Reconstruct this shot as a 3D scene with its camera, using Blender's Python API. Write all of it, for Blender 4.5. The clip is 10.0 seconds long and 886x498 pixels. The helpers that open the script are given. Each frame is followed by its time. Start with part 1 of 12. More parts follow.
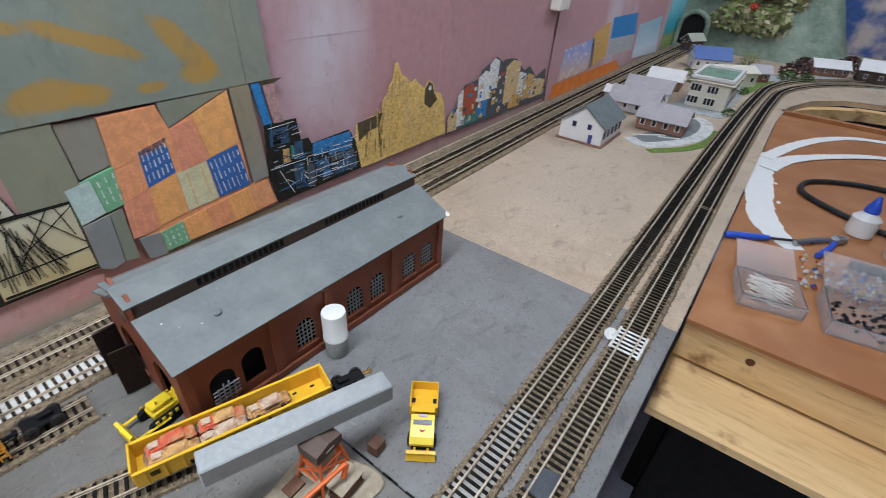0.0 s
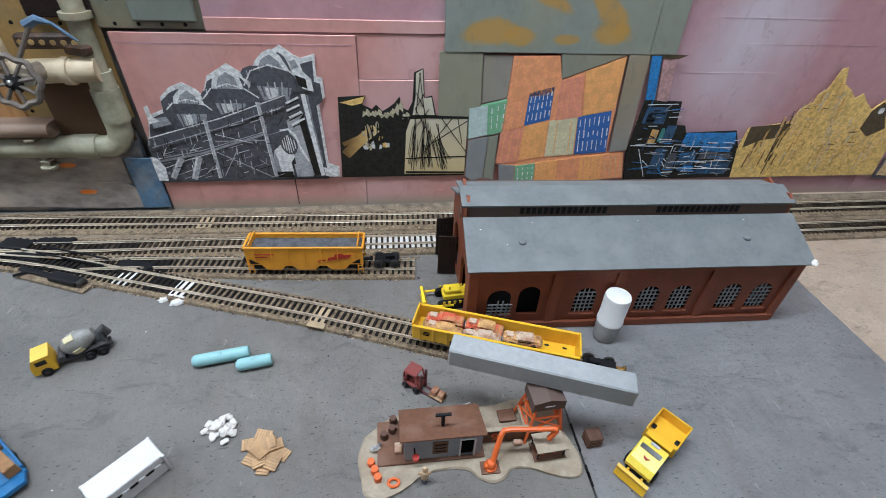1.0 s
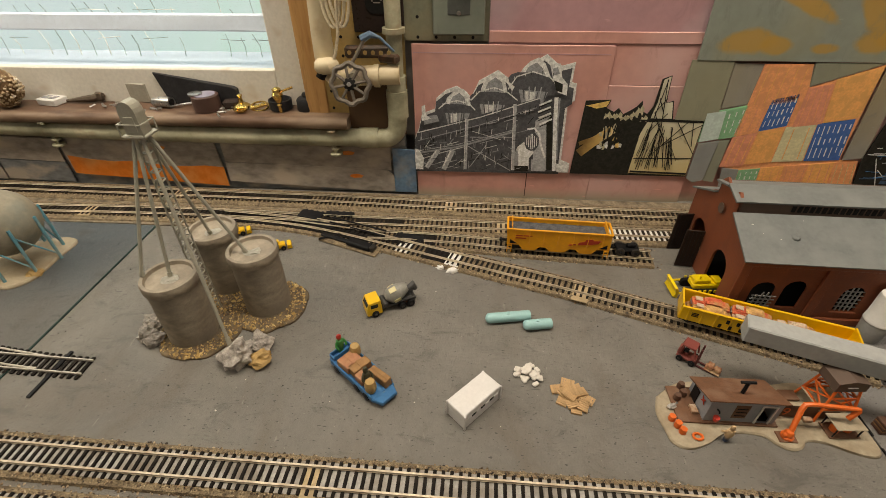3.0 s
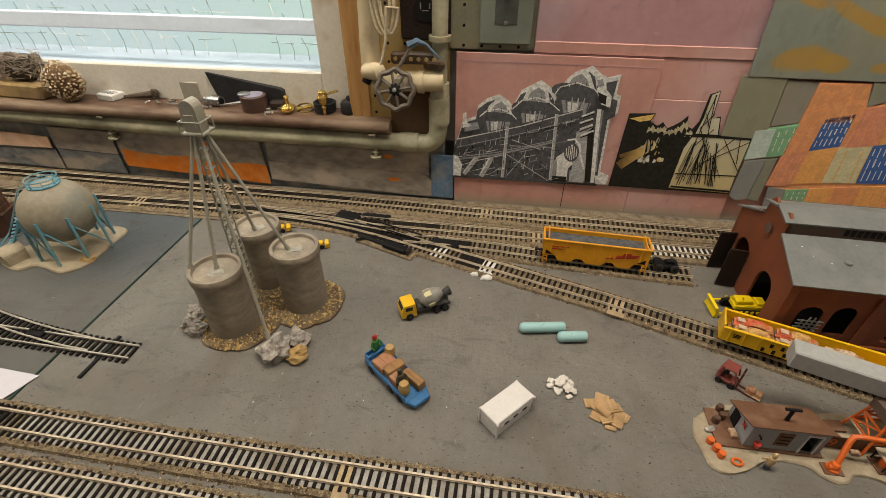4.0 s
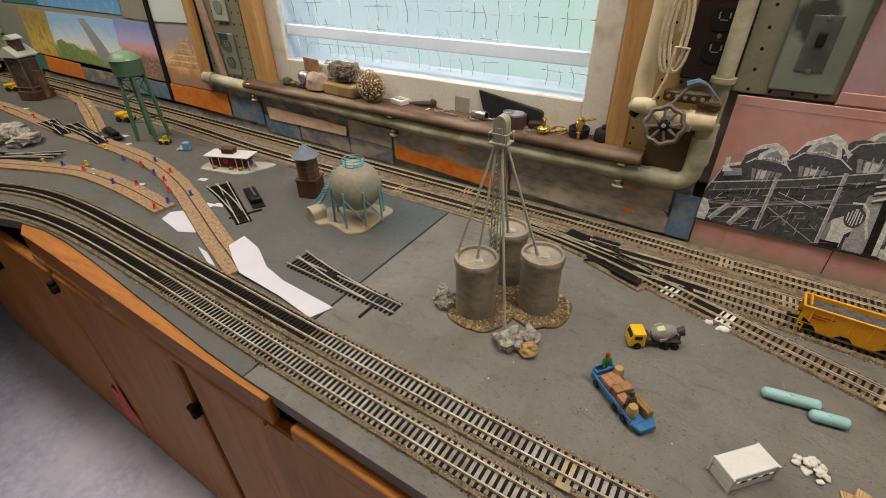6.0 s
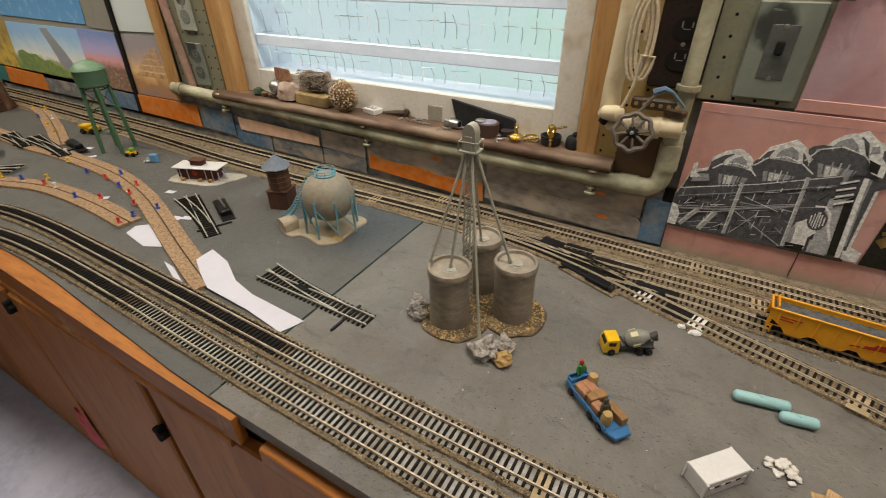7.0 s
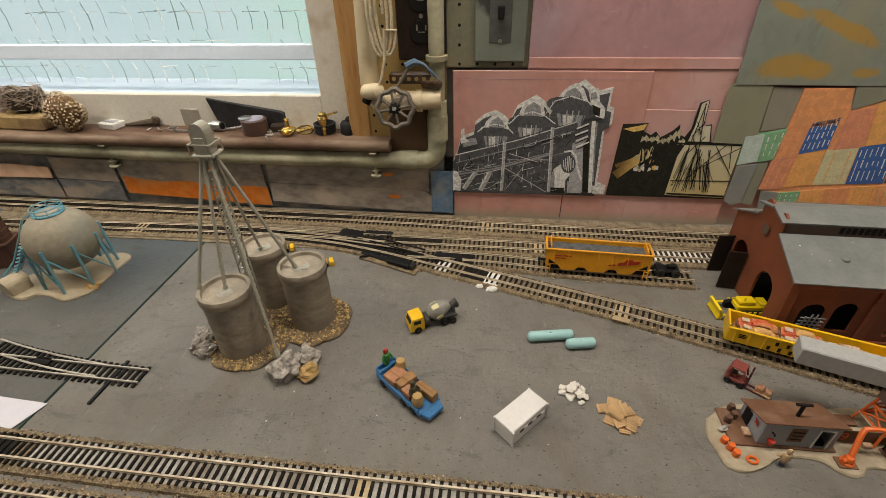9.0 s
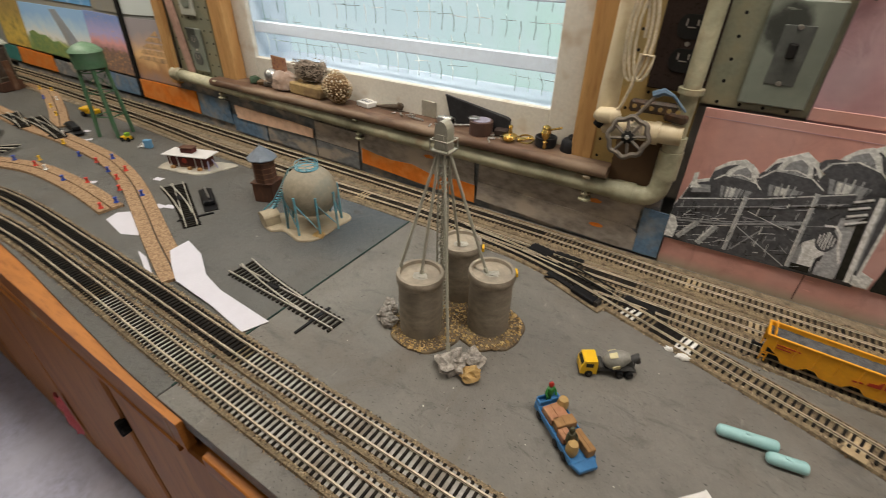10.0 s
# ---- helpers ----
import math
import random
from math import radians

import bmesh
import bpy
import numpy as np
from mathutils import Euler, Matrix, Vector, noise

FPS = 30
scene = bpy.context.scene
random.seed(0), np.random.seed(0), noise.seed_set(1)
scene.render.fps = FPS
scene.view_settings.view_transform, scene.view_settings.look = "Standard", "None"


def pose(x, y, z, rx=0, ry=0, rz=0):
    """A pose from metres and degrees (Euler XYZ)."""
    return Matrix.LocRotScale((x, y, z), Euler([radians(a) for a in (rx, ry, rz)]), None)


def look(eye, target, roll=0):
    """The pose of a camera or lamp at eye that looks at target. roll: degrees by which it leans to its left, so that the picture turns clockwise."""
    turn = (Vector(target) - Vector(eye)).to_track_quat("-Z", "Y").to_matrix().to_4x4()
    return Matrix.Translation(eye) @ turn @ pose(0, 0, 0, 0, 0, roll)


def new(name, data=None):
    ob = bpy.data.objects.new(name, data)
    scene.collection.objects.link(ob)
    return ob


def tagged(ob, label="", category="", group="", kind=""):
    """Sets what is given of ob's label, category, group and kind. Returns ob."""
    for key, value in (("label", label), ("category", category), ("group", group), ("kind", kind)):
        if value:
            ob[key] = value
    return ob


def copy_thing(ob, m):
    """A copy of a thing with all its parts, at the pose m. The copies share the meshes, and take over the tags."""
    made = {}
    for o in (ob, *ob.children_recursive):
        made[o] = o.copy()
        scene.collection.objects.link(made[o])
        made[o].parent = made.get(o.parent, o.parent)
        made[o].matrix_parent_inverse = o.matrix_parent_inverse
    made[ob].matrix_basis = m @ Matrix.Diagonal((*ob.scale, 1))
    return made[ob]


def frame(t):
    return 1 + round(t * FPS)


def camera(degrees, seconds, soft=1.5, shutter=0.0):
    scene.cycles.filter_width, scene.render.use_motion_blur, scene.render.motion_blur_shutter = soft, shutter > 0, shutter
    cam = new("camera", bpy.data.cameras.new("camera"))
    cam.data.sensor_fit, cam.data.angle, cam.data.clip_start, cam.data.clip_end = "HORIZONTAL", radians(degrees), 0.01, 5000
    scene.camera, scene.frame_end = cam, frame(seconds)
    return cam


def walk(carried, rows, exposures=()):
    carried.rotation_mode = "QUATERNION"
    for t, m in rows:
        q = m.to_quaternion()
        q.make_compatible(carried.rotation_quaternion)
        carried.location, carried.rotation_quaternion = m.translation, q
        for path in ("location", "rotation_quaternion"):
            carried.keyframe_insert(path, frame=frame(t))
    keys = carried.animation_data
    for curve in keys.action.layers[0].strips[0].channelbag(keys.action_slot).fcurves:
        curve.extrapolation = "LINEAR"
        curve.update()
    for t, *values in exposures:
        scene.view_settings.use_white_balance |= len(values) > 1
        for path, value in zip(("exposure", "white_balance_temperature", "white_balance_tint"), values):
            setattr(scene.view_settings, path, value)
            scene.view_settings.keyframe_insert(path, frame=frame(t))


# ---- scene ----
cam = camera(88.4, 10.0, soft=0.55, shutter=0.08)
PATH = [
    (0, (0.314, -0.586, 0.397), (1.668, 0.363, -0.727), 3.6),
    (0.5, (0.319, -0.572, 0.386), (1.082, 0.861, -0.781), 5.7),
    (1, (0.316, -0.602, 0.378), (0.538, 0.963, -0.848), 2.9),
    (1.5, (0.275, -0.62, 0.381), (0.246, 0.941, -0.868), 1.1),
    (2, (0.186, -0.641, 0.391), (0.084, 0.915, -0.861), -1.6),
    (2.5, (0.128, -0.662, 0.393), (0.025, 0.911, -0.837), -1.1),
    (4, (0.082, -0.676, 0.397), (-0.151, 0.915, -0.791), 0.1),
    (4.5, (0.085, -0.675, 0.397), (-0.211, 0.91, -0.786), -0.1),
    (5, (0.08, -0.682, 0.398), (-0.326, 0.883, -0.779), -0.4),
    (5.5, (0.025, -0.732, 0.412), (-0.669, 0.749, -0.739), -0.0),
    (5.7, (0.012, -0.749, 0.416), (-0.805, 0.683, -0.716), -0.6),
    (6.8, (-0.003, -0.755, 0.415), (-0.96, 0.635, -0.659), -0.8),
    (7, (0.009, -0.741, 0.413), (-0.834, 0.716, -0.667), -0.5),
    (7.5, (0.048, -0.714, 0.407), (-0.482, 0.882, -0.677), -0.4),
    (8, (0.063, -0.706, 0.404), (-0.305, 0.927, -0.69), -1.7),
    (8.5, (0.064, -0.699, 0.4), (-0.25, 0.939, -0.705), -2.1),
    (9, (0.07, -0.688, 0.395), (-0.144, 0.955, -0.725), -1.5),
    (9.5, (0.074, -0.659, 0.389), (-0.203, 0.959, -0.755), -1.3),
    (10, (0.035, -0.684, 0.403), (-0.859, 0.732, -0.691), 1.0),
]
walk(cam, [(t, look(eye, target, roll)) for t, eye, target, roll in PATH],
     exposures=[(0.0, -0.05, 5250, 10), (0.5, 0.02, 5000, 10), (1.0, 0.0, 5150, 10), (1.8, -0.28, 6400, 10), (2.5, -0.38, 7600, 12), (4.5, -0.48, 7100, 12), (7.0, -0.45, 6900, 12), (8.6, -0.48, 7050, 12), (10.0, -0.46, 6800, 12)])

from mathutils import geometry

# ---- light ----
world = bpy.data.worlds.new("world")
scene.world = world
world.use_nodes = True
wn = world.node_tree
sky = wn.nodes.new("ShaderNodeTexSky")
sky.sky_type = "NISHITA"
sky.sun_disc = False
sky.sun_elevation = radians(48)
sky.sun_rotation = radians(20)
wn.links.new(sky.outputs[0], wn.nodes["Background"].inputs[0])
wn.nodes["Background"].inputs[1].default_value = 0.12


def area_lamp(name, m, sx, sy, watts, colour):
    data = bpy.data.lights.new(name, "AREA")
    data.shape, data.size, data.size_y, data.energy, data.color = "RECTANGLE", sx, sy, watts, colour
    ob = new(name, data)
    ob.matrix_world = m
    return ob


# daylight through the window, and unseen lamps added under the ceiling to brighten the layout
area_lamp("window_daylight", look((-0.58, 0.030, 0.63), (-0.56, -0.8, 0.0)), 0.70, 0.24, 1.9, (0.86, 0.95, 1.0))
area_lamp("strip_light_left", look((-1.85, -0.52, 1.45), (-1.85, 0.0, 0.12)), 1.7, 0.20, 30.0, (1.0, 0.95, 0.84))
area_lamp("strip_light_right", look((0.20, -0.36, 1.45), (0.20, -0.06, 0.05)), 1.2, 0.20, 26.0, (1.0, 0.96, 0.88))
area_lamp("strip_light_far", look((2.4, -0.9, 1.45), (2.7, -0.3, 0.1)), 1.4, 0.20, 17.5, (1.0, 0.97, 0.90))
area_lamp("strip_light_aisle", look((-0.4, -2.1, 1.45), (-0.4, -0.2, 0.1)), 3.4, 0.3, 7.5, (1.0, 0.95, 0.85))


# ---- materials ----
def nodes_of(name):
    m = bpy.data.materials.new(name)
    m.use_nodes = True
    return m, m.node_tree, m.node_tree.nodes["Principled BSDF"]


def noise_node(nt, scale, detail=4.0, rough=0.55, coord="Object", stretch=(1, 1, 1), dist=0.0):
    tc = nt.nodes.new("ShaderNodeTexCoord")
    mp = nt.nodes.new("ShaderNodeMapping")
    mp.inputs["Scale"].default_value = stretch
    n = nt.nodes.new("ShaderNodeTexNoise")
    n.inputs["Scale"].default_value = scale
    n.inputs["Detail"].default_value = detail
    n.inputs["Roughness"].default_value = rough
    n.inputs["Distortion"].default_value = dist
    nt.links.new(tc.outputs[coord], mp.inputs[0])
    nt.links.new(mp.outputs[0], n.inputs["Vector"])
    return n.outputs["Fac"]


def ramp(nt, fac, lo, hi, a=(0, 0, 0), b=(1, 1, 1)):
    r = nt.nodes.new("ShaderNodeValToRGB")
    r.color_ramp.elements[0].position, r.color_ramp.elements[1].position = lo, hi
    r.color_ramp.elements[0].color, r.color_ramp.elements[1].color = (*a, 1), (*b, 1)
    nt.links.new(fac, r.inputs[0])
    return r.outputs[0]


def blend(nt, fac, a, b, mode="MIX"):
    m = nt.nodes.new("ShaderNodeMix")
    m.data_type, m.blend_type = "RGBA", mode
    for sock, val in ((m.inputs[0], fac), (m.inputs[6], a), (m.inputs[7], b)):
        if isinstance(val, (int, float)):
            sock.default_value = val
        elif isinstance(val, tuple):
            sock.default_value = (*val, 1) if len(val) == 3 else val
        else:
            nt.links.new(val, sock)
    return m.outputs[2]


def bumped(nt, bsdf, fac, strength, depth=0.0006):
    b = nt.nodes.new("ShaderNodeBump")
    b.inputs["Strength"].default_value = strength
    b.inputs["Distance"].default_value = depth
    nt.links.new(fac, b.inputs["Height"])
    nt.links.new(b.outputs[0], bsdf.inputs["Normal"])


def dim(c, k):
    return tuple(min(1.0, v * k) for v in c)


def mat(name, col, rough=0.6, metal=0.0, fine=400, coarse=45, var=0.3, other=None, lo=0.45, hi=0.7, bump=0.35, bscale=500, rand=0.0, stretch=(1, 1, 1), coord="Object", depth=0.0006):
    """Base colour with fine grain, a second colour in coarse stains, and relief."""
    m, nt, p = nodes_of(name)
    f = noise_node(nt, fine, stretch=stretch, coord=coord)
    c = ramp(nt, f, 0.25, 0.75, dim(col, 1 - var), dim(col, 1 + var * 0.7))
    g = ramp(nt, noise_node(nt, coarse, 5.0, coord=coord, stretch=stretch), lo, hi)
    c = blend(nt, g, c, other or dim(col, 1 - var * 1.2))
    if rand:
        oi = nt.nodes.new("ShaderNodeObjectInfo")
        c = blend(nt, 1.0, c, ramp(nt, oi.outputs["Random"], 0, 1, (1 - rand,) * 3, (1, 1, 1)), "MULTIPLY")
    nt.links.new(c, p.inputs["Base Color"])
    p.inputs["Metallic"].default_value = metal
    if not metal and (rough >= 0.5 or max(col) < 0.08):
        p.inputs["Specular IOR Level"].default_value = 0.14 if max(col) < 0.08 else 0.28
    rr = ramp(nt, f, 0.2, 0.8, (max(rough - 0.1, 0.03),) * 3, (min(rough + 0.1, 1),) * 3)
    nt.links.new(rr, p.inputs["Roughness"])
    if bump:
        bumped(nt, p, noise_node(nt, bscale, 5.0, coord=coord, stretch=stretch), bump, depth)
    return m


def island_mat(name, cols, rough=0.8, bump=0.3):
    """Loose pieces, each with a colour of its own."""
    m, nt, p = nodes_of(name)
    geo = nt.nodes.new("ShaderNodeNewGeometry")
    r = nt.nodes.new("ShaderNodeValToRGB")
    r.color_ramp.interpolation = "CONSTANT"
    els = r.color_ramp.elements
    while len(els) < len(cols):
        els.new(0.5)
    for i, c in enumerate(cols):
        els[i].position, els[i].color = i / len(cols), (*c, 1)
    nt.links.new(geo.outputs["Random Per Island"], r.inputs[0])
    c = blend(nt, ramp(nt, noise_node(nt, 700), 0.3, 0.7), r.outputs[0], blend(nt, 1.0, r.outputs[0], (0.6, 0.58, 0.55), "MULTIPLY"))
    nt.links.new(c, p.inputs["Base Color"])
    p.inputs["Roughness"].default_value = rough
    bumped(nt, p, noise_node(nt, 900), bump)
    return m


def wood(name, a, b, scale=14, rough=0.45, along="x", bump=0.15, worn=None):
    m, nt, p = nodes_of(name)
    st = {"x": (0.12, 1, 1), "y": (1, 0.12, 1), "z": (1, 1, 0.12)}[along]
    g = noise_node(nt, scale * 4, 6.0, 0.6, stretch=st, dist=0.8)
    c = ramp(nt, g, 0.3, 0.72, a, b)
    g2 = noise_node(nt, scale * 30, 3.0, stretch=st)
    c = blend(nt, ramp(nt, g2, 0.52, 0.85), c, dim(a, 0.75))
    if worn:
        c = blend(nt, ramp(nt, noise_node(nt, 9, 6.0), 0.60, 0.68), c, worn)
    nt.links.new(c, p.inputs["Base Color"])
    p.inputs["Roughness"].default_value = rough
    p.inputs["Specular IOR Level"].default_value = 0.25
    bumped(nt, p, g2, bump)
    return m


def table_paint(name, col, tint, spot, lo=0.5, hi=0.85):
    """Brushed grey paint with scuffs, dark specks and a sprayed tint round one spot."""
    m, nt, p = nodes_of(name)
    f = noise_node(nt, 95, 7.0, 0.7)
    c = ramp(nt, f, 0.30, 0.72, dim(col, 0.84), dim(col, 1.12))
    c = blend(nt, ramp(nt, noise_node(nt, 7.5, 7.0, 0.65, dist=0.5), 0.40, 0.68), c, blend(nt, ramp(nt, f, 0.3, 0.7), dim(col, 1.12), dim(col, 1.34)))
    c = blend(nt, ramp(nt, noise_node(nt, 11, 6.0, 0.6, stretch=(1, 0.5, 1), dist=1.2), 0.52, 0.72, (0, 0, 0), (0.6,) * 3), c, (col[0] * 0.80, col[1] * 0.70, col[2] * 0.60))
    tc = nt.nodes.new("ShaderNodeTexCoord")
    mp = nt.nodes.new("ShaderNodeMapping")
    mp.inputs["Location"].default_value = (-spot[0] / spot[2], -spot[1] / spot[3], 0)
    mp.inputs["Scale"].default_value = (1 / spot[2], 1 / spot[3], 0)
    ln = nt.nodes.new("ShaderNodeVectorMath")
    ln.operation = "LENGTH"
    nt.links.new(tc.outputs["Object"], mp.inputs[0])
    nt.links.new(mp.outputs[0], ln.inputs[0])
    add = nt.nodes.new("ShaderNodeMath")
    add.operation = "ADD"
    nt.links.new(ln.outputs["Value"], add.inputs[0])
    sc = nt.nodes.new("ShaderNodeMath")
    sc.operation = "MULTIPLY_ADD"
    sc.inputs[1].default_value, sc.inputs[2].default_value = 0.6, -0.3
    nt.links.new(noise_node(nt, 14, 5.0), sc.inputs[0])
    nt.links.new(sc.outputs[0], add.inputs[1])
    c = blend(nt, ramp(nt, add.outputs[0], 0.35, 1.1, (0.75,) * 3, (0, 0, 0)), c, tint)
    c = blend(nt, ramp(nt, noise_node(nt, 30, 8.0, 0.78, stretch=(0.6, 1.3, 1), dist=0.8), 0.545, 0.64, (0, 0, 0), (0.75,) * 3), c, dim(col, 0.58))
    c = blend(nt, ramp(nt, noise_node(nt, 150, 3.0, 0.6, stretch=(0.16, 1, 1), dist=0.4), 0.70, 0.74), c, dim(col, 0.5))
    c = blend(nt, ramp(nt, noise_node(nt, 140, 3.0, 0.6, stretch=(1, 0.2, 1), dist=0.4), 0.68, 0.73), c, dim(col, 1.5))
    v = ramp(nt, noise_node(nt, 210, 2.0, 0.4, stretch=(1, 2.2, 1)), 0.665, 0.70)
    c = blend(nt, v, c, dim(col, 0.40))
    v2 = ramp(nt, noise_node(nt, 330, 2.0, 0.4), 0.75, 0.78)
    c = blend(nt, v2, c, dim(col, 1.9))
    nt.links.new(c, p.inputs["Base Color"])
    nt.links.new(ramp(nt, f, 0.2, 0.8, (0.30,) * 3, (0.55,) * 3), p.inputs["Roughness"])
    bumped(nt, p, noise_node(nt, 75, 9.0, 0.74), 0.9, 0.0036)
    return m


M = {}
M["grey_a"] = table_paint("painted_plywood_blue_grey", (0.104, 0.101, 0.091), (0.066, 0.088, 0.102), (-0.50, -0.12, 0.22, 0.20))
M["grey_b"] = table_paint("painted_plywood_grey", (0.165, 0.154, 0.135), (0.180, 0.183, 0.162), (0.2, -0.1, 0.2, 0.1))
M["grey_c"] = table_paint("painted_plywood_grey_right", (0.20, 0.194, 0.188), (0.22, 0.23, 0.24), (0.6, -0.2, 0.2, 0.1))
M["sand"] = table_paint("sand_coloured_ground", (0.46, 0.36, 0.255), (0.5, 0.41, 0.31), (1.2, -0.3, 0.4, 0.2))
M["varnish"] = wood("varnished_fascia", (0.27, 0.084, 0.012), (0.50, 0.185, 0.034), 9, 0.45, "x", worn=(0.44, 0.25, 0.12))
M["door_wood"] = wood("brown_cabinet_door", (0.34, 0.115, 0.022), (0.54, 0.215, 0.046), 3, 0.50, "z", worn=(0.50, 0.20, 0.04))
M["pine"] = wood("raw_pine", (0.56, 0.35, 0.14), (0.76, 0.54, 0.27), 5, 0.6, "y", worn=(0.20, 0.095, 0.04))
M["pine_x"] = wood("raw_pine_stud", (0.40, 0.20, 0.07), (0.60, 0.36, 0.15), 8, 0.6, "z")
M["hardboard"] = mat("brown_hardboard", (0.30, 0.125, 0.042), 0.55, fine=500, coarse=12, var=0.2, other=(0.37, 0.17, 0.065), bump=0.2)
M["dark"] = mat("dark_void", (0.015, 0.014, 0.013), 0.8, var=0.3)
M["concrete_floor"] = mat("worn_concrete_floor", (0.54, 0.55, 0.70), 0.45, fine=60, coarse=4, var=0.25, other=(0.66, 0.67, 0.80), bump=0.25, bscale=80)
M["room_wall"] = mat("painted_room_wall", (0.24, 0.22, 0.20), 0.8, fine=60, coarse=3, var=0.12)
M["white_paint"] = mat("chipped_white_paint", (0.72, 0.68, 0.60), 0.5, fine=200, coarse=25, var=0.10, other=(0.56, 0.47, 0.36), lo=0.56, hi=0.72)
M["pegboard"] = mat("tan_pegboard", (0.42, 0.28, 0.10), 0.55, fine=200, coarse=14, var=0.15, other=(0.30, 0.23, 0.11))
M["pegboard_g"] = mat("grey_green_pegboard", (0.20, 0.20, 0.14), 0.6, fine=200, coarse=14, var=0.15, other=(0.26, 0.22, 0.13))
M["ballast"] = island_mat("ballast_stones", [(0.30, 0.20, 0.115), (0.46, 0.33, 0.20), (0.12, 0.08, 0.05), (0.58, 0.46, 0.31), (0.20, 0.135, 0.08), (0.06, 0.045, 0.035)])
M["roadbed"] = mat("gravel_roadbed", (0.27, 0.205, 0.125), 0.95, fine=700, coarse=160, var=0.8, other=(0.10, 0.072, 0.048), bump=1.0, bscale=600, depth=0.0015)
M["bed_grey"] = mat("grey_track_bed", (0.38, 0.36, 0.33), 0.7, fine=500, coarse=30, var=0.3, other=(0.20, 0.165, 0.13))
M["bed_white"] = mat("white_track_bed", (0.72, 0.71, 0.68), 0.7, fine=500, coarse=60, var=0.15, other=(0.5, 0.46, 0.4))
M["tie"] = mat("black_sleeper", (0.012, 0.010, 0.008), 0.8, fine=900, coarse=80, var=0.4, other=(0.030, 0.024, 0.018), rand=0.35)
M["tie_brown"] = mat("brown_sleeper", (0.020, 0.014, 0.009), 0.8, fine=900, coarse=80, var=0.4, other=(0.11, 0.08, 0.05), rand=0.35)
M["rail"] = mat("nickel_silver_rail", (0.62, 0.53, 0.40), 0.36, 0.35, fine=300, coarse=40, var=0.3, other=(0.36, 0.26, 0.165), bump=0.1)
M["bed_black"] = mat("black_track_bed", (0.014, 0.012, 0.011), 0.7, fine=500, coarse=60, var=0.35)
M["joint"] = mat("tan_track_joint", (0.45, 0.34, 0.2), 0.7)
M["rail_dark"] = mat("tarnished_rail", (0.56, 0.47, 0.34), 0.38, 0.35, fine=300, coarse=40, var=0.3, bump=0.1)


# ---- building ----
rnd = random.Random(11)


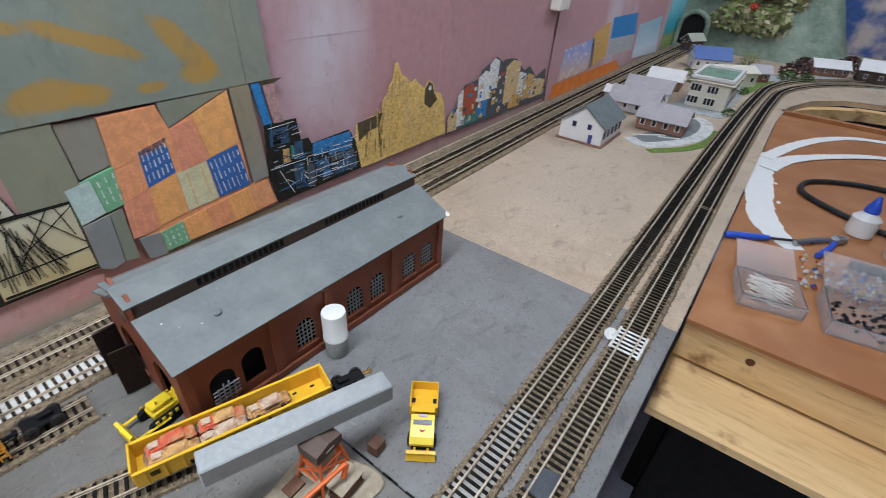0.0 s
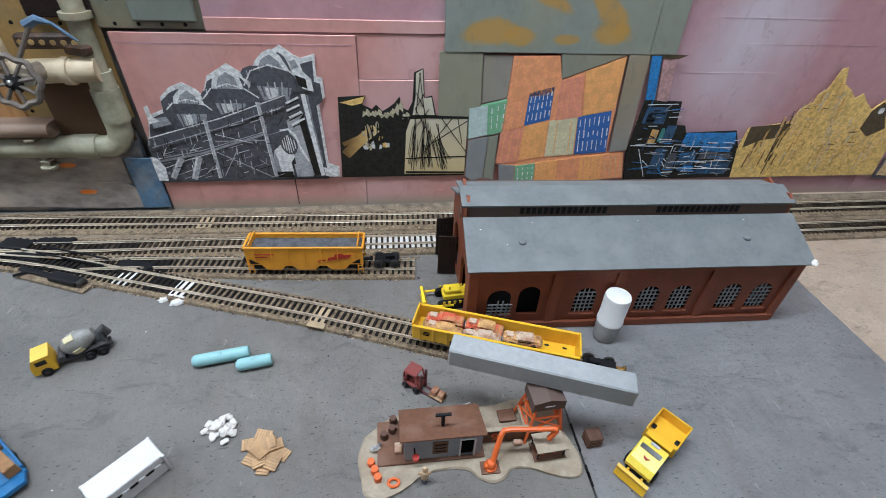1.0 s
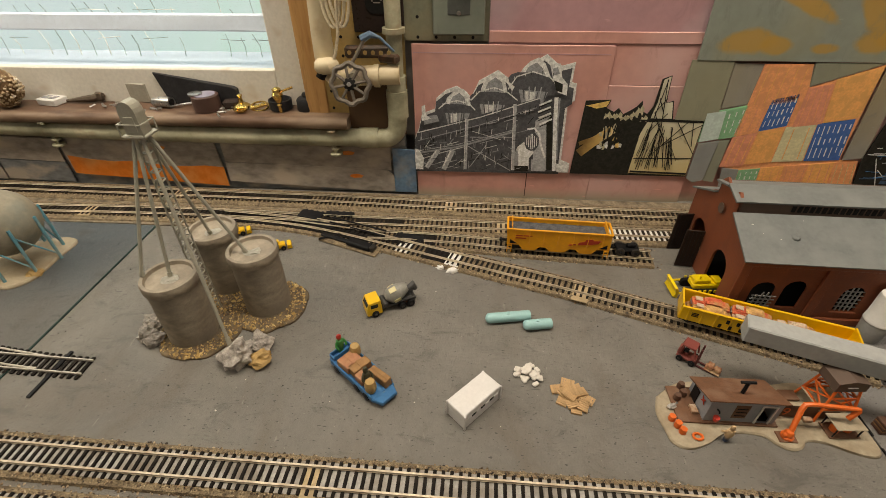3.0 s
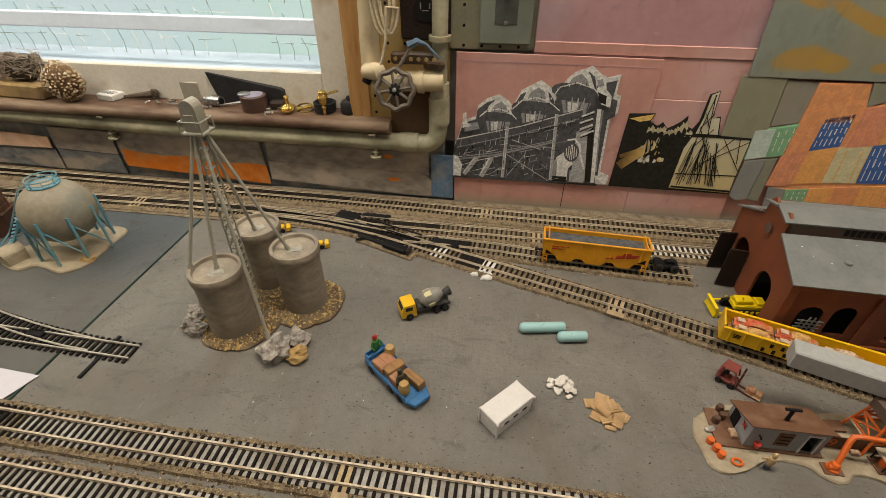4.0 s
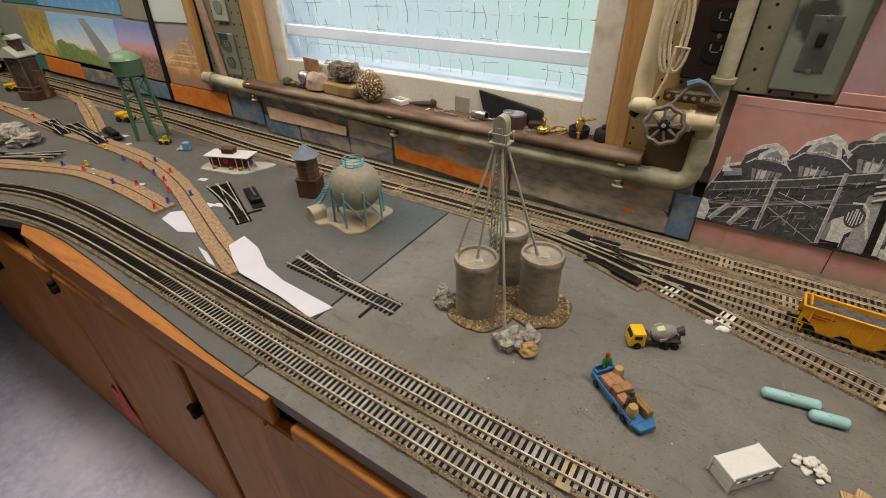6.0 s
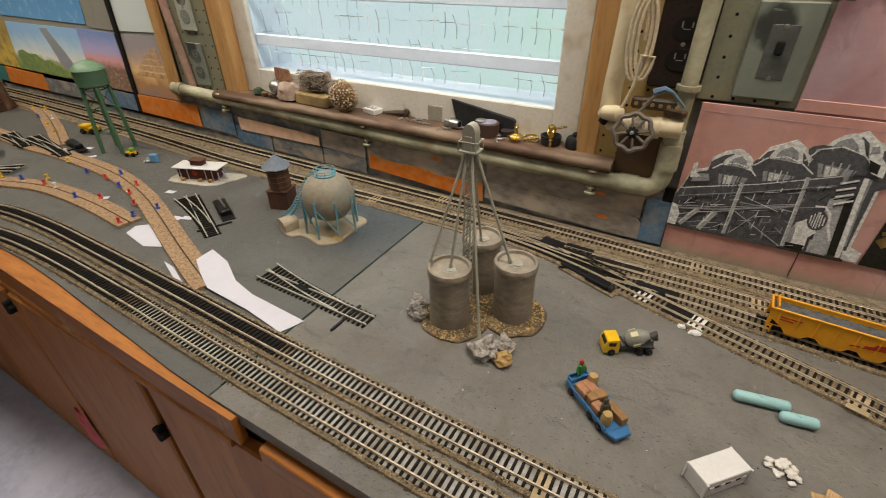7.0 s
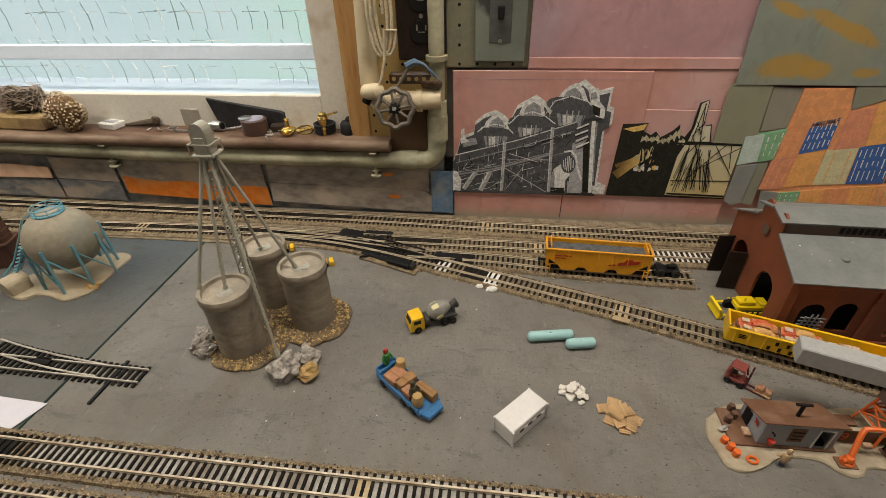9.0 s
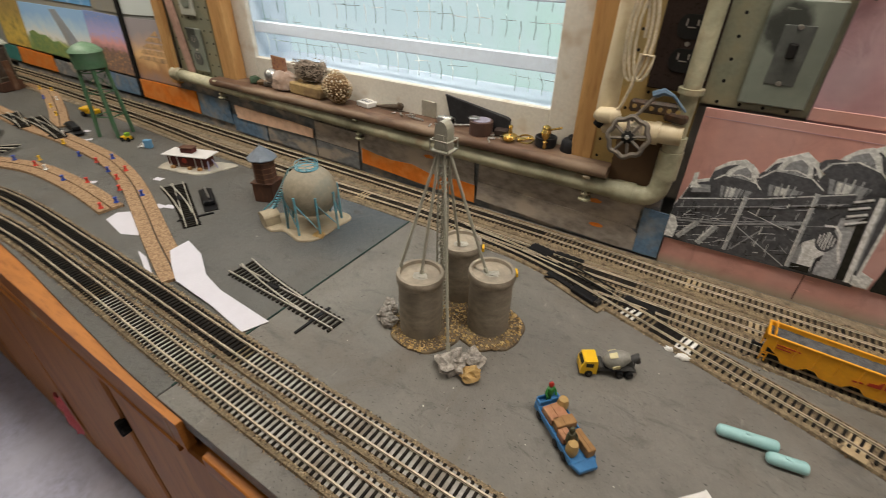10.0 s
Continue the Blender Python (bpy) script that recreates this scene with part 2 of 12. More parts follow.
class Geo:
    """Collects vertices and faces of one mesh."""

    def __init__(self):
        self.v, self.f = [], []

    def add(self, vs, fs, m=None, convex=False):
        if convex:
            c = sum((Vector(v) for v in vs), Vector()) / len(vs)
            out = []
            for f in fs:
                a, b, d = (Vector(vs[i]) for i in f[:3])
                n = (b - a).cross(d - a)
                out.append(tuple(reversed(f)) if n.dot((a + b + d) / 3 - c) < 0 else tuple(f))
            fs = out
        k = len(self.v)
        self.v += [tuple(m @ Vector(v)) for v in vs] if m is not None else [tuple(v) for v in vs]
        self.f += [tuple(k + i for i in f) for f in fs]
        return self

    def box(self, size, at=(0, 0, 0), ch=0.0, m=None, rz=0.0):
        """A box by its size and the middle of its base, with chamfered edges."""
        a, b, d = (s / 2 for s in size)
        t = (m if m is not None else Matrix()) @ Matrix.Translation((at[0], at[1], at[2] + d)) @ Matrix.Rotation(radians(rz), 4, "Z")
        if ch <= 0:
            vs = [(i * a, j * b, k * d) for i in (-1, 1) for j in (-1, 1) for k in (-1, 1)]
            fs = [(0, 1, 3, 2), (4, 5, 7, 6), (0, 1, 5, 4), (2, 3, 7, 6), (0, 2, 6, 4), (1, 3, 7, 5)]
            return self.add(vs, fs, t, True)
        c = min(ch, a * 0.9, b * 0.9, d * 0.9)
        vs, ix = [], {}
        for i in (-1, 1):
            for j in (-1, 1):
                for k in (-1, 1):
                    for n, v in enumerate(((i * a, j * (b - c), k * (d - c)), (i * (a - c), j * b, k * (d - c)), (i * (a - c), j * (b - c), k * d))):
                        ix[i, j, k, n] = len(vs)
                        vs.append(v)
        fs = []
        for s in (-1, 1):
            fs.append([ix[s, j, k, 0] for j, k in ((-1, -1), (1, -1), (1, 1), (-1, 1))])
            fs.append([ix[i, s, k, 1] for i, k in ((-1, -1), (1, -1), (1, 1), (-1, 1))])
            fs.append([ix[i, j, s, 2] for i, j in ((-1, -1), (1, -1), (1, 1), (-1, 1))])
            for u in (-1, 1):
                fs.append([ix[s, u, -1, 0], ix[s, u, 1, 0], ix[s, u, 1, 1], ix[s, u, -1, 1]])
                fs.append([ix[s, -1, u, 0], ix[s, 1, u, 0], ix[s, 1, u, 2], ix[s, -1, u, 2]])
                fs.append([ix[-1, s, u, 1], ix[1, s, u, 1], ix[1, s, u, 2], ix[-1, s, u, 2]])
                for w in (-1, 1):
                    fs.append([ix[s, u, w, 0], ix[s, u, w, 1], ix[s, u, w, 2]])
        return self.add(vs, fs, t, True)

    def lathe(self, prof, n=20, at=(0, 0, 0), m=None, caps=True):
        """Turns (radius, height) pairs about z."""
        t = (m if m is not None else Matrix()) @ Matrix.Translation(at)
        vs = [(r * math.cos(2 * math.pi * i / n), r * math.sin(2 * math.pi * i / n), z) for r, z in prof for i in range(n)]
        fs = [(k * n + i, k * n + (i + 1) % n, (k + 1) * n + (i + 1) % n, (k + 1) * n + i) for k in range(len(prof) - 1) for i in range(n)]
        if caps:
            fs += [tuple(range(n - 1, -1, -1)), tuple((len(prof) - 1) * n + i for i in range(n))]
        return self.add(vs, fs, t)

    def cyl(self, r, h, at=(0, 0, 0), n=16, m=None, top=None):
        c = min(r * 0.12, h * 0.2)
        q = r if top is None else top
        return self.lathe([(r - c, 0), (r, c), (q, h - c), (max(q - c, q * 0.5), h)], n, at, m)

    def rod(self, a, b, r, n=8):
        return self.tube([a, b], r, n)

    def tube(self, pts, r, n=8, closed=False):
        pts = [Vector(p) for p in pts]
        k = len(pts)
        up, vs = None, []
        for i, p in enumerate(pts):
            d = (pts[(i + 1) % k] - pts[i - 1]) if closed or 0 < i < k - 1 else (pts[1] - pts[0] if i == 0 else pts[-1] - pts[-2])
            d.normalize()
            if up is None:
                up = Vector((0, 0, 1)) if abs(d.z) < 0.9 else Vector((1, 0, 0))
            s = d.cross(up).normalized()
            up = s.cross(d).normalized()
            rr = r[i] if isinstance(r, (list, tuple)) else r
            vs += [p + rr * (math.cos(2 * math.pi * j / n) * s + math.sin(2 * math.pi * j / n) * up) for j in range(n)]
        fs = [(i % k * n + j, (i + 1) % k * n + j, (i + 1) % k * n + (j + 1) % n, i % k * n + (j + 1) % n) for i in range(k if closed else k - 1) for j in range(n)]
        if not closed:
            fs += [tuple(range(n)), tuple(range((k - 1) * n + n - 1, (k - 1) * n - 1, -1))]
        return self.add(vs, fs)

    def prism(self, outline, h, at=(0, 0, 0), m=None, ch=0.0):
        """An outline in x and y, drawn up by h, its top edge drawn in by ch."""
        t = (m if m is not None else Matrix()) @ Matrix.Translation(at)
        n = len(outline)
        area = sum(outline[i][0] * outline[(i + 1) % n][1] - outline[(i + 1) % n][0] * outline[i][1] for i in range(n))
        if area < 0:
            outline = outline[::-1]
        cx, cy = sum(p[0] for p in outline) / n, sum(p[1] for p in outline) / n
        rings = [(0, 0), (h, 0)] if ch <= 0 else [(0, 0), (h - ch, 0), (h, ch)]
        vs = []
        for z, c in rings:
            for x, y in outline:
                d = math.hypot(x - cx, y - cy) or 1
                vs.append((x - (x - cx) / d * c, y - (y - cy) / d * c, z))
        fs = [tuple(range(n - 1, -1, -1)), tuple((len(rings) - 1) * n + i for i in range(n))]
        fs += [(k * n + i, k * n + (i + 1) % n, (k + 1) * n + (i + 1) % n, (k + 1) * n + i) for k in range(len(rings) - 1) for i in range(n)]
        return self.add(vs, fs, t)

    def lump(self, r, at=(0, 0, 0), squash=(1, 1, 1), rough=0.25, nu=8, nv=6, rng=rnd):
        """An uneven stone."""
        off = Vector((rng.uniform(0, 90), rng.uniform(0, 90), rng.uniform(0, 90)))
        vs = []
        for k in range(nv + 1):
            for i in range(nu):
                th, ph = math.pi * k / nv, 2 * math.pi * i / nu
                d = Vector((math.sin(th) * math.cos(ph), math.sin(th) * math.sin(ph), math.cos(th)))
                s = r * (1 + rough * 1.6 * noise.noise(d * 1.7 + off))
                vs.append((at[0] + d.x * s * squash[0], at[1] + d.y * s * squash[1], at[2] + d.z * s * squash[2]))
        fs = [(k * nu + i, (k + 1) * nu + i, (k + 1) * nu + (i + 1) % nu, k * nu + (i + 1) % nu) for k in range(nv) for i in range(nu)]
        return self.add(vs, fs)

    def pebble(self, r, at, rng=rnd):
        a = [r * rng.uniform(0.6, 1.3) for _ in range(6)]
        x, y, z = at
        vs = [(x + a[0], y, z), (x, y + a[1], z), (x - a[2], y, z), (x, y - a[3], z), (x, y, z + a[4]), (x, y, z - a[5])]
        return self.add(vs, [(0, 1, 4), (1, 2, 4), (2, 3, 4), (3, 0, 4), (1, 0, 5), (2, 1, 5), (3, 2, 5), (0, 3, 5)])

    def mesh(self, name, material, smooth=False):
        me = bpy.data.meshes.new(name)
        me.from_pydata(self.v, [], self.f)
        me.update()
        if material is not None:
            me.materials.append(material)
        if smooth:
            me.polygons.foreach_set("use_smooth", [True] * len(me.polygons))
            me.set_sharp_from_angle(angle=radians(38))
        return me


def part(name, geo, material, parent, label="", smooth=False, m=None):
    ob = new(name, geo.mesh(name, material, smooth) if isinstance(geo, Geo) else geo)
    ob.parent = parent
    if m is not None:
        ob.matrix_basis = m
    return tagged(ob, label)


def thing(name, x, y, z, rz, label, category, group="", kind=""):
    ob = new(name)
    ob.empty_display_size = 0.01
    ob.matrix_basis = pose(x, y, z, 0, 0, rz)
    return tagged(ob, label, category, group, kind)


def solo(name, geo, material, x, y, z, rz, label, category, group="", kind="", smooth=False):
    ob = new(name, geo.mesh(name, material, smooth))
    ob.matrix_basis = pose(x, y, z, 0, 0, rz)
    return tagged(ob, label, category, group, kind)


def curve_points(pts, step):
    """A smooth line through pts, in even steps: place, direction."""
    P = [Vector((*p, 0)) if len(p) == 2 else Vector(p) for p in pts]
    P = [2 * P[0] - P[1]] + P + [2 * P[-1] - P[-2]]
    fine = []
    for i in range(1, len(P) - 2):
        for k in range(40):
            t = k / 40
            a, b, c, d = P[i - 1], P[i], P[i + 1], P[i + 2]
            fine.append(0.5 * ((2 * b) + (c - a) * t + (2 * a - 5 * b + 4 * c - d) * t * t + (3 * b - a - 3 * c + d) * t ** 3))
    fine.append(P[-2])
    out, left = [fine[0]], step
    for a, b in zip(fine, fine[1:]):
        L = (b - a).length
        while L >= left > 0:
            a = a + (b - a) * (left / L)
            out.append(a)
            L -= left
            left = step
        left -= L
    return [(p, (out[min(i + 1, len(out) - 1)] - out[max(i - 1, 0)]).normalized()) for i, p in enumerate(out)]


def ribbon(geo, line, profile):
    """Sweeps an open profile of (across, height) along a line; closed below."""
    n = len(profile)
    vs, fs = [], []
    for p, d in line:
        s = Vector((d.y, -d.x, 0))
        vs += [p + s * a + Vector((0, 0, h)) for a, h in profile]
    for i in range(len(line) - 1):
        fs += [(i * n + j, i * n + (j + 1) % n, (i + 1) * n + (j + 1) % n, (i + 1) * n + j) for j in range(n)]
    fs += [tuple(range(n - 1, -1, -1)), tuple((len(line) - 1) * n + j for j in range(n))]
    return geo.add(vs, fs)


def arc(r, a0, a1, n, cx=0.0, cy=0.0):
    return [(cx + r * math.cos(radians(a0 + (a1 - a0) * i / n)), cy + r * math.sin(radians(a0 + (a1 - a0) * i / n))) for i in range(n + 1)]


FLOOR, CEIL = -0.575, 1.62
UP = Matrix.Rotation(radians(90), 4, "X")  # draws an x, y outline upright, its height towards -y


# ---- the room ----
def setting(name, geo, material, label, smooth=False):
    return tagged(new(name, geo.mesh(name, material, smooth)), label, name.split("_")[0], "", "structure")


setting("floor", Geo().box((7.2, 4.4, 0.05), (0.2, -2.0, FLOOR - 0.05)), M["concrete_floor"], "worn pale concrete floor with scuffs")
setting("ceiling", Geo().box((7.2, 4.4, 0.05), (0.2, -2.0, CEIL)), M["room_wall"], "plain painted ceiling over the layout")
g = Geo()
WX0, WX1, WZ0, WZ1 = -0.955, -0.205, 0.185, 0.80
g.box((WX0 + 3.4, 0.10, CEIL - FLOOR), ((WX0 - 3.4) / 2, 0.10, FLOOR))
g.box((3.8 - WX1, 0.10, CEIL - FLOOR), ((WX1 + 3.8) / 2, 0.10, FLOOR))
g.box((WX1 - WX0, 0.10, WZ0 - FLOOR), ((WX0 + WX1) / 2, 0.10, FLOOR))
g.box((WX1 - WX0, 0.10, CEIL - WZ1), ((WX0 + WX1) / 2, 0.10, WZ1))
setting("wall_north", g, M["room_wall"], "painted wall behind the layout with a window opening")
setting("wall_south", Geo().box((7.2, 0.1, CEIL - FLOOR), (0.2, -4.2, FLOOR)), M["room_wall"], "plain painted wall behind the camera")
setting("wall_west", Geo().box((0.1, 4.3, CEIL - FLOOR), (-3.35, -2.1, FLOOR)), M["room_wall"], "plain painted end wall")
M["end_mural"] = mat("blue_purple_mural", (0.06, 0.11, 0.30), 0.7, fine=30, coarse=6, var=0.3, other=(0.50, 0.42, 0.40), lo=0.48, hi=0.62)
setting("wall_east", Geo().box((0.1, 4.3, CEIL - FLOOR), (3.75, -2.1, FLOOR)), M["end_mural"], "end wall painted as a blue and purple sky")

# ---- the layout table ----
table = tagged(new("layout_table"), "grey-painted plywood model railway table along the wall", "table", "", "structure")
TT = 0.018


def slab(name, outline, material, label):
    return part(name, Geo().prism(outline, TT, (0, 0, -TT), ch=0.0008), M[material], table, label)


RIM = [(-0.3925, -0.577), (-0.469, -0.574), (-0.534, -0.569), (-0.608, -0.564), (-0.69, -0.558), (-0.787, -0.551), (-0.90, -0.546), (-0.98, -0.5475), (-1.06, -0.560)]
left_edge = RIM + [(-1.18, -0.595), (-1.33, -0.66), (-1.47, -0.78), (-1.56, -0.95), (-1.6, -1.2), (-1.6, -1.9)]
slab("plywood_panel", [(-0.3925, 0.048)] + left_edge + [(-3.25, -1.9), (-3.25, 0.048)], "grey_a", "blue-grey painted plywood panel")
slab("plywood_panel", [(-0.391, 0.048), (-0.391, -0.577), (0.472, -0.584), (0.472, 0.048)], "grey_b", "grey painted plywood panel")
slab("plywood_panel", [(0.4732, 0.048), (0.4732, -0.584), (0.84, -0.588), (0.84, 0.048)], "grey_c", "grey painted plywood panel")
right_edge = [(0.8406, -0.588), (2.0, -0.590), (2.2, -0.605), (2.36, -0.66), (2.47, -0.76), (2.52, -0.9), (2.54, -1.2), (2.54, -1.9)]
slab("plywood_panel", [(0.8406, 0.048)] + right_edge + [(3.69, -1.9), (3.69, 0.048)], "sand", "sand-coloured painted plywood panel")
part("seam_line", Geo().box((0.0022, 0.45, 0.0012), (-0.3918, -0.335, 0.0)), mat("dark_green_seam", (0.03, 0.06, 0.05), 0.7), table, "dark green line along the panel joint")
g = Geo()
for y in (-0.36, -0.392, -0.405, -0.43, -0.437, -0.458):
    g.box((0.0016, rnd.uniform(0.006, 0.016), 0.0012), (0.4726, y, 0.0))
part("seam_line", g, M["dark"], table, "broken black line along the panel joint")

# fascia and cupboards under the front edge
cup = tagged(new("cupboard_row"), "brown varnished cupboards under the layout table", "cupboard", "", "structure")
EDGE = [(0.84, -0.588), (0.3, -0.582), (-0.39, -0.577), (-0.75, -0.571), (-0.95, -0.567), (-1.3, -0.566), (-1.75, -0.566)]
line = curve_points(EDGE, 0.05)


def edge_board(name, x0, x1, out, z0, z1, thick, material, label=""):
    """A board that follows the table edge from x0 to x1, its face proud of the edge by out."""
    some = [q for q in line if x0 <= q[0].x <= x1]
    g = Geo()
    c = min(0.0015, thick * 0.3)
    ribbon(g, some, [(thick - out, z0), (thick - out, z1), (c - out, z1), (-out, z1 + c), (-out, z0 - c), (c - out, z0)])
    return part(name, g, M[material], cup, label)


front = [(q[0].x, q[0].y - 0.0085) for q in line if -1.05 <= q[0].x <= -0.36]
part("fascia_board", Geo().prism([(-0.345, -0.5855)] + front + [(-1.05, -0.5585)] + [(x, y - 0.0006) for x, y in RIM[::-1][1:]] + [(-0.345, -0.5785)], 0.0435, (0, 0, -0.0465), ch=0.0009), M["varnish"], cup, "worn varnished fascia board flush with the table")
part("fascia_block", Geo().prism([(-0.372, -0.5862), (-0.366, -0.5862), (-0.345, -0.5790), (-0.345, -0.5740), (-0.372, -0.5740)], 0.040, (0, 0, -0.046)), M["varnish"], cup)
edge_board("fascia_lip", -1.05, -0.345, 0.0110, -0.046, -0.058, 0.016, "varnish", "paler worn lip under the fascia board")
edge_board("lower_fascia", -0.322, 0.42, 0.0085, -0.027, -0.058, 0.016, "varnish", "worn varnished lower fascia board")
# near-black strip standing in for the shade in the gap above the lower fascia
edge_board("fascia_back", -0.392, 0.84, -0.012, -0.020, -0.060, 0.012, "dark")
doors = [(0.66, 0.27), (0.255, -0.135), (-0.148, -0.543), (-0.567, -0.939), (-0.951, -1.299), (-1.311, -1.70)]
for i, (a, b) in enumerate(doors):
    d = part("cupboard_door", Geo().box((a - b, 0.018, 0.503), ((a + b) / 2, -0.573, FLOOR + 0.012), 0.003), M["door_wood"], cup)
    lz = -0.095 if i == 4 else -0.178
    part("latch", Geo().box((0.030, 0.010, 0.010), (a + 0.004, -0.586, lz), 0.002).box((0.010, 0.014, 0.026), (a + 0.006, -0.586, lz - 0.008), 0.002), M["dark"], d, "black metal latch")
# carcass and plinth in near-black, the shade behind and below the doors as colour
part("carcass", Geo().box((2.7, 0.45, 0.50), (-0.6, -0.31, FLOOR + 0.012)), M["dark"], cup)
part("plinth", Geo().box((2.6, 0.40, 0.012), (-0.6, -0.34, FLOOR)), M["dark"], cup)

# ---- the lower bench beside the table ----
bench = tagged(new("work_bench"), "brown hardboard bench top on pine boards", "bench", "", "structure")
part("bench_top", Geo().prism([(0.893, -0.592), (2.14, -0.592), (2.14, -1.9), (0.918, -1.9)], 0.006, (0, 0, -0.018)), M["hardboard"], bench)
part("front_board", Geo().box((0.02, 1.296, 0.068), (0.914, -1.241, -0.0865), 0.001), M["pine"], bench)
g = Geo().cyl(0.006, 0.003, n=10)
for y in (-0.68, -0.93):
    part("knot", Geo().lathe([(0.006, 0), (0.005, 0.002)], 9, m=pose(0.9038, y, -0.045, 0, -90, 0)), mat("dark_knot", (0.10, 0.04, 0.015), 0.6), bench)
part("lower_board", Geo().prism([(0.79, -0.592), (0.95, -0.592), (0.95, -1.9), (0.83, -1.9)], 0.012, (0, 0, -0.105)), M["pine"], bench)
part("step_board", Geo().box((0.02, 1.3, 0.05), (2.15, -1.24, -0.05), 0.001), M["hardboard"], bench)
# added near-black panel that stands in for the deep shade under the bench
part("side_panel", Geo().box((0.016, 1.26, -FLOOR - 0.106), (1.03, -1.24, FLOOR)), M["dark"], bench, "added black panel standing in for the shade under the bench")
# legs in near-black instead of pine: the bench's shade put into their colour
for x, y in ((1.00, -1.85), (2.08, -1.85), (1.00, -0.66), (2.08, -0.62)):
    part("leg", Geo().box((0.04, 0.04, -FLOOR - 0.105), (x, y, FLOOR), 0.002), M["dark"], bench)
g = Geo()
ribbon(g, curve_points([(2.145, -0.594), (2.3, -0.65), (2.42, -0.78), (2.47, -0.95), (2.49, -1.9)], 0.05), [(-0.04, -0.02), (-0.04, -0.055), (0.0, -0.055), (0.0, -0.02)])
part("curved_support", g, M["pine"], bench)

# ---- tracks ----
SLEEPER = Geo().box((0.0030, 0.0300, 0.0022), ch=0.0004).mesh("sleeper", M["tie"])
SLEEPER_B = Geo().box((0.0030, 0.0300, 0.0022), ch=0.0004).mesh("sleeper", M["tie_brown"])


def track(label, pts, singles=None, bed=None, bed_span=None, brown=False, roadbed=True, stones=0, span=None, rail="rail", wide=0.021, group="tracks of the layout"):
    line = curve_points(pts, 0.02)
    t = thing("railway_track", 0, 0, 0, 0, label, "track", group)
    z0 = 0.0
    if roadbed:
        z0 = 0.0045
        rough = []
        g = Geo()
        prof = [(-wide, 0.0003), (-wide * 0.95, z0 * 0.8), (-wide * 0.80, z0), (wide * 0.80, z0), (wide * 0.95, z0 * 0.8), (wide, 0.0003)]
        ribbon(g, line, prof)
        part("roadbed", g, M["roadbed"], t, "brown gravel roadbed")
        if stones:
            g = Geo()
            for p, d in curve_points(pts, 0.02):
                if span and not span[0] < p.x < span[1]:
                    continue
                s = Vector((d.y, -d.x, 0))
                for _ in range(stones):
                    side = rnd.choice((-1, 1))
                    a = side * rnd.uniform(0.0150, wide + 0.0015)
                    h = z0 if abs(a) < wide * 0.8 else z0 * max(0.0, (wide - abs(a)) / (wide * 0.2))
                    q = p + s * a + d * rnd.uniform(-0.01, 0.01)
                    g.pebble(rnd.uniform(0.0007, 0.0016), (q.x, q.y, h + 0.0004))
            tagged(part("ballast", g, M["ballast"], t, "loose tan and brown ballast stones"), kind="stuff")
    if bed:
        for a, b, bed_mat in bed_span:
            some = [q for q in line if a <= q[0].x <= b]
            g = Geo()
            w = 0.0105 if brown and bed_mat == "bed_black" else 0.0145
            ribbon(g, some, [(-w, z0 - 0.001), (-w + 0.0002, z0 + 0.0005), (w - 0.0002, z0 + 0.0005), (w, z0 - 0.001)])
            part("track_bed", g, M[bed_mat], t, "painted strip between the sleepers")
    for s in (-1, 1):
        g = Geo()
        c = s * 0.0089
        h = z0 + 0.0021
        ribbon(g, line, [(c - 0.0012, h), (c - 0.0005, h + 0.0005), (c - 0.0005, h + 0.0016), (c - 0.00085, h + 0.0018), (c - 0.00085, h + 0.0026),
                         (c + 0.00085, h + 0.0026), (c + 0.00085, h + 0.0018), (c + 0.0005, h + 0.0016), (c + 0.0005, h + 0.0005), (c + 0.0012, h)])
        part("rail", g, M[rail], t)
    rest = Geo()
    me = SLEEPER_B if brown else SLEEPER
    for p, d in curve_points(pts, 0.00745):
        m = Matrix.Translation((p.x, p.y, z0)) @ Matrix.Rotation(math.atan2(d.y, d.x) + rnd.uniform(-0.01, 0.01), 4, "Z")
        if singles and singles[0] < p.x < singles[1]:
            part("sleeper", me, None, t, m=m)
        else:
            rest.box((0.0030, 0.0300, 0.0022), m=m)
    if rest.v:
        tagged(part("sleepers_beyond", rest, M["tie_brown"] if brown else M["tie"], t), kind="stuff")
    return t


# gravel ground under the wall tracks
far_strip = curve_points([(-2.6, -0.13), (-1.9, -0.118), (-1.4, -0.115), (-0.95, -0.128), (-0.5, -0.121), (-0.2, -0.124), (0.1, -0.126), (0.4, -0.122), (1.0, -0.123), (2.2, -0.126), (3.1, -0.135)], 0.02)
g = Geo().prism([(p.x, p.y + 0.002 * noise.noise(Vector((p.x * 30, 1, 1)))) for p, d in far_strip] + [(3.1, -0.006), (-2.6, -0.006)], 0.0016)
tagged(part("gravel_strip", g, mat("dirty_gravel_ground", (0.26, 0.205, 0.14), 0.95, fine=500, coarse=60, var=0.6, other=(0.10, 0.08, 0.055), bump=0.9, bscale=500, depth=0.0012), table, "brown gravel strip under the wall tracks"), kind="stuff")
FRONT_B = [(3.0, -1.9), (2.98, -1.2), (2.9, -0.85), (2.72, -0.64), (2.5, -0.535), (2.2, -0.505), (1.6, -0.493), (0.74, -0.496), (0.3, -0.492), (-0.3, -0.487), (-0.58, -0.480), (-0.78, -0.475), (-1.0, -0.473), (-1.16, -0.49), (-1.31, -0.543), (-1.45, -0.645), (-1.56, -0.78), (-1.64, -0.98), (-1.68, -1.9)]
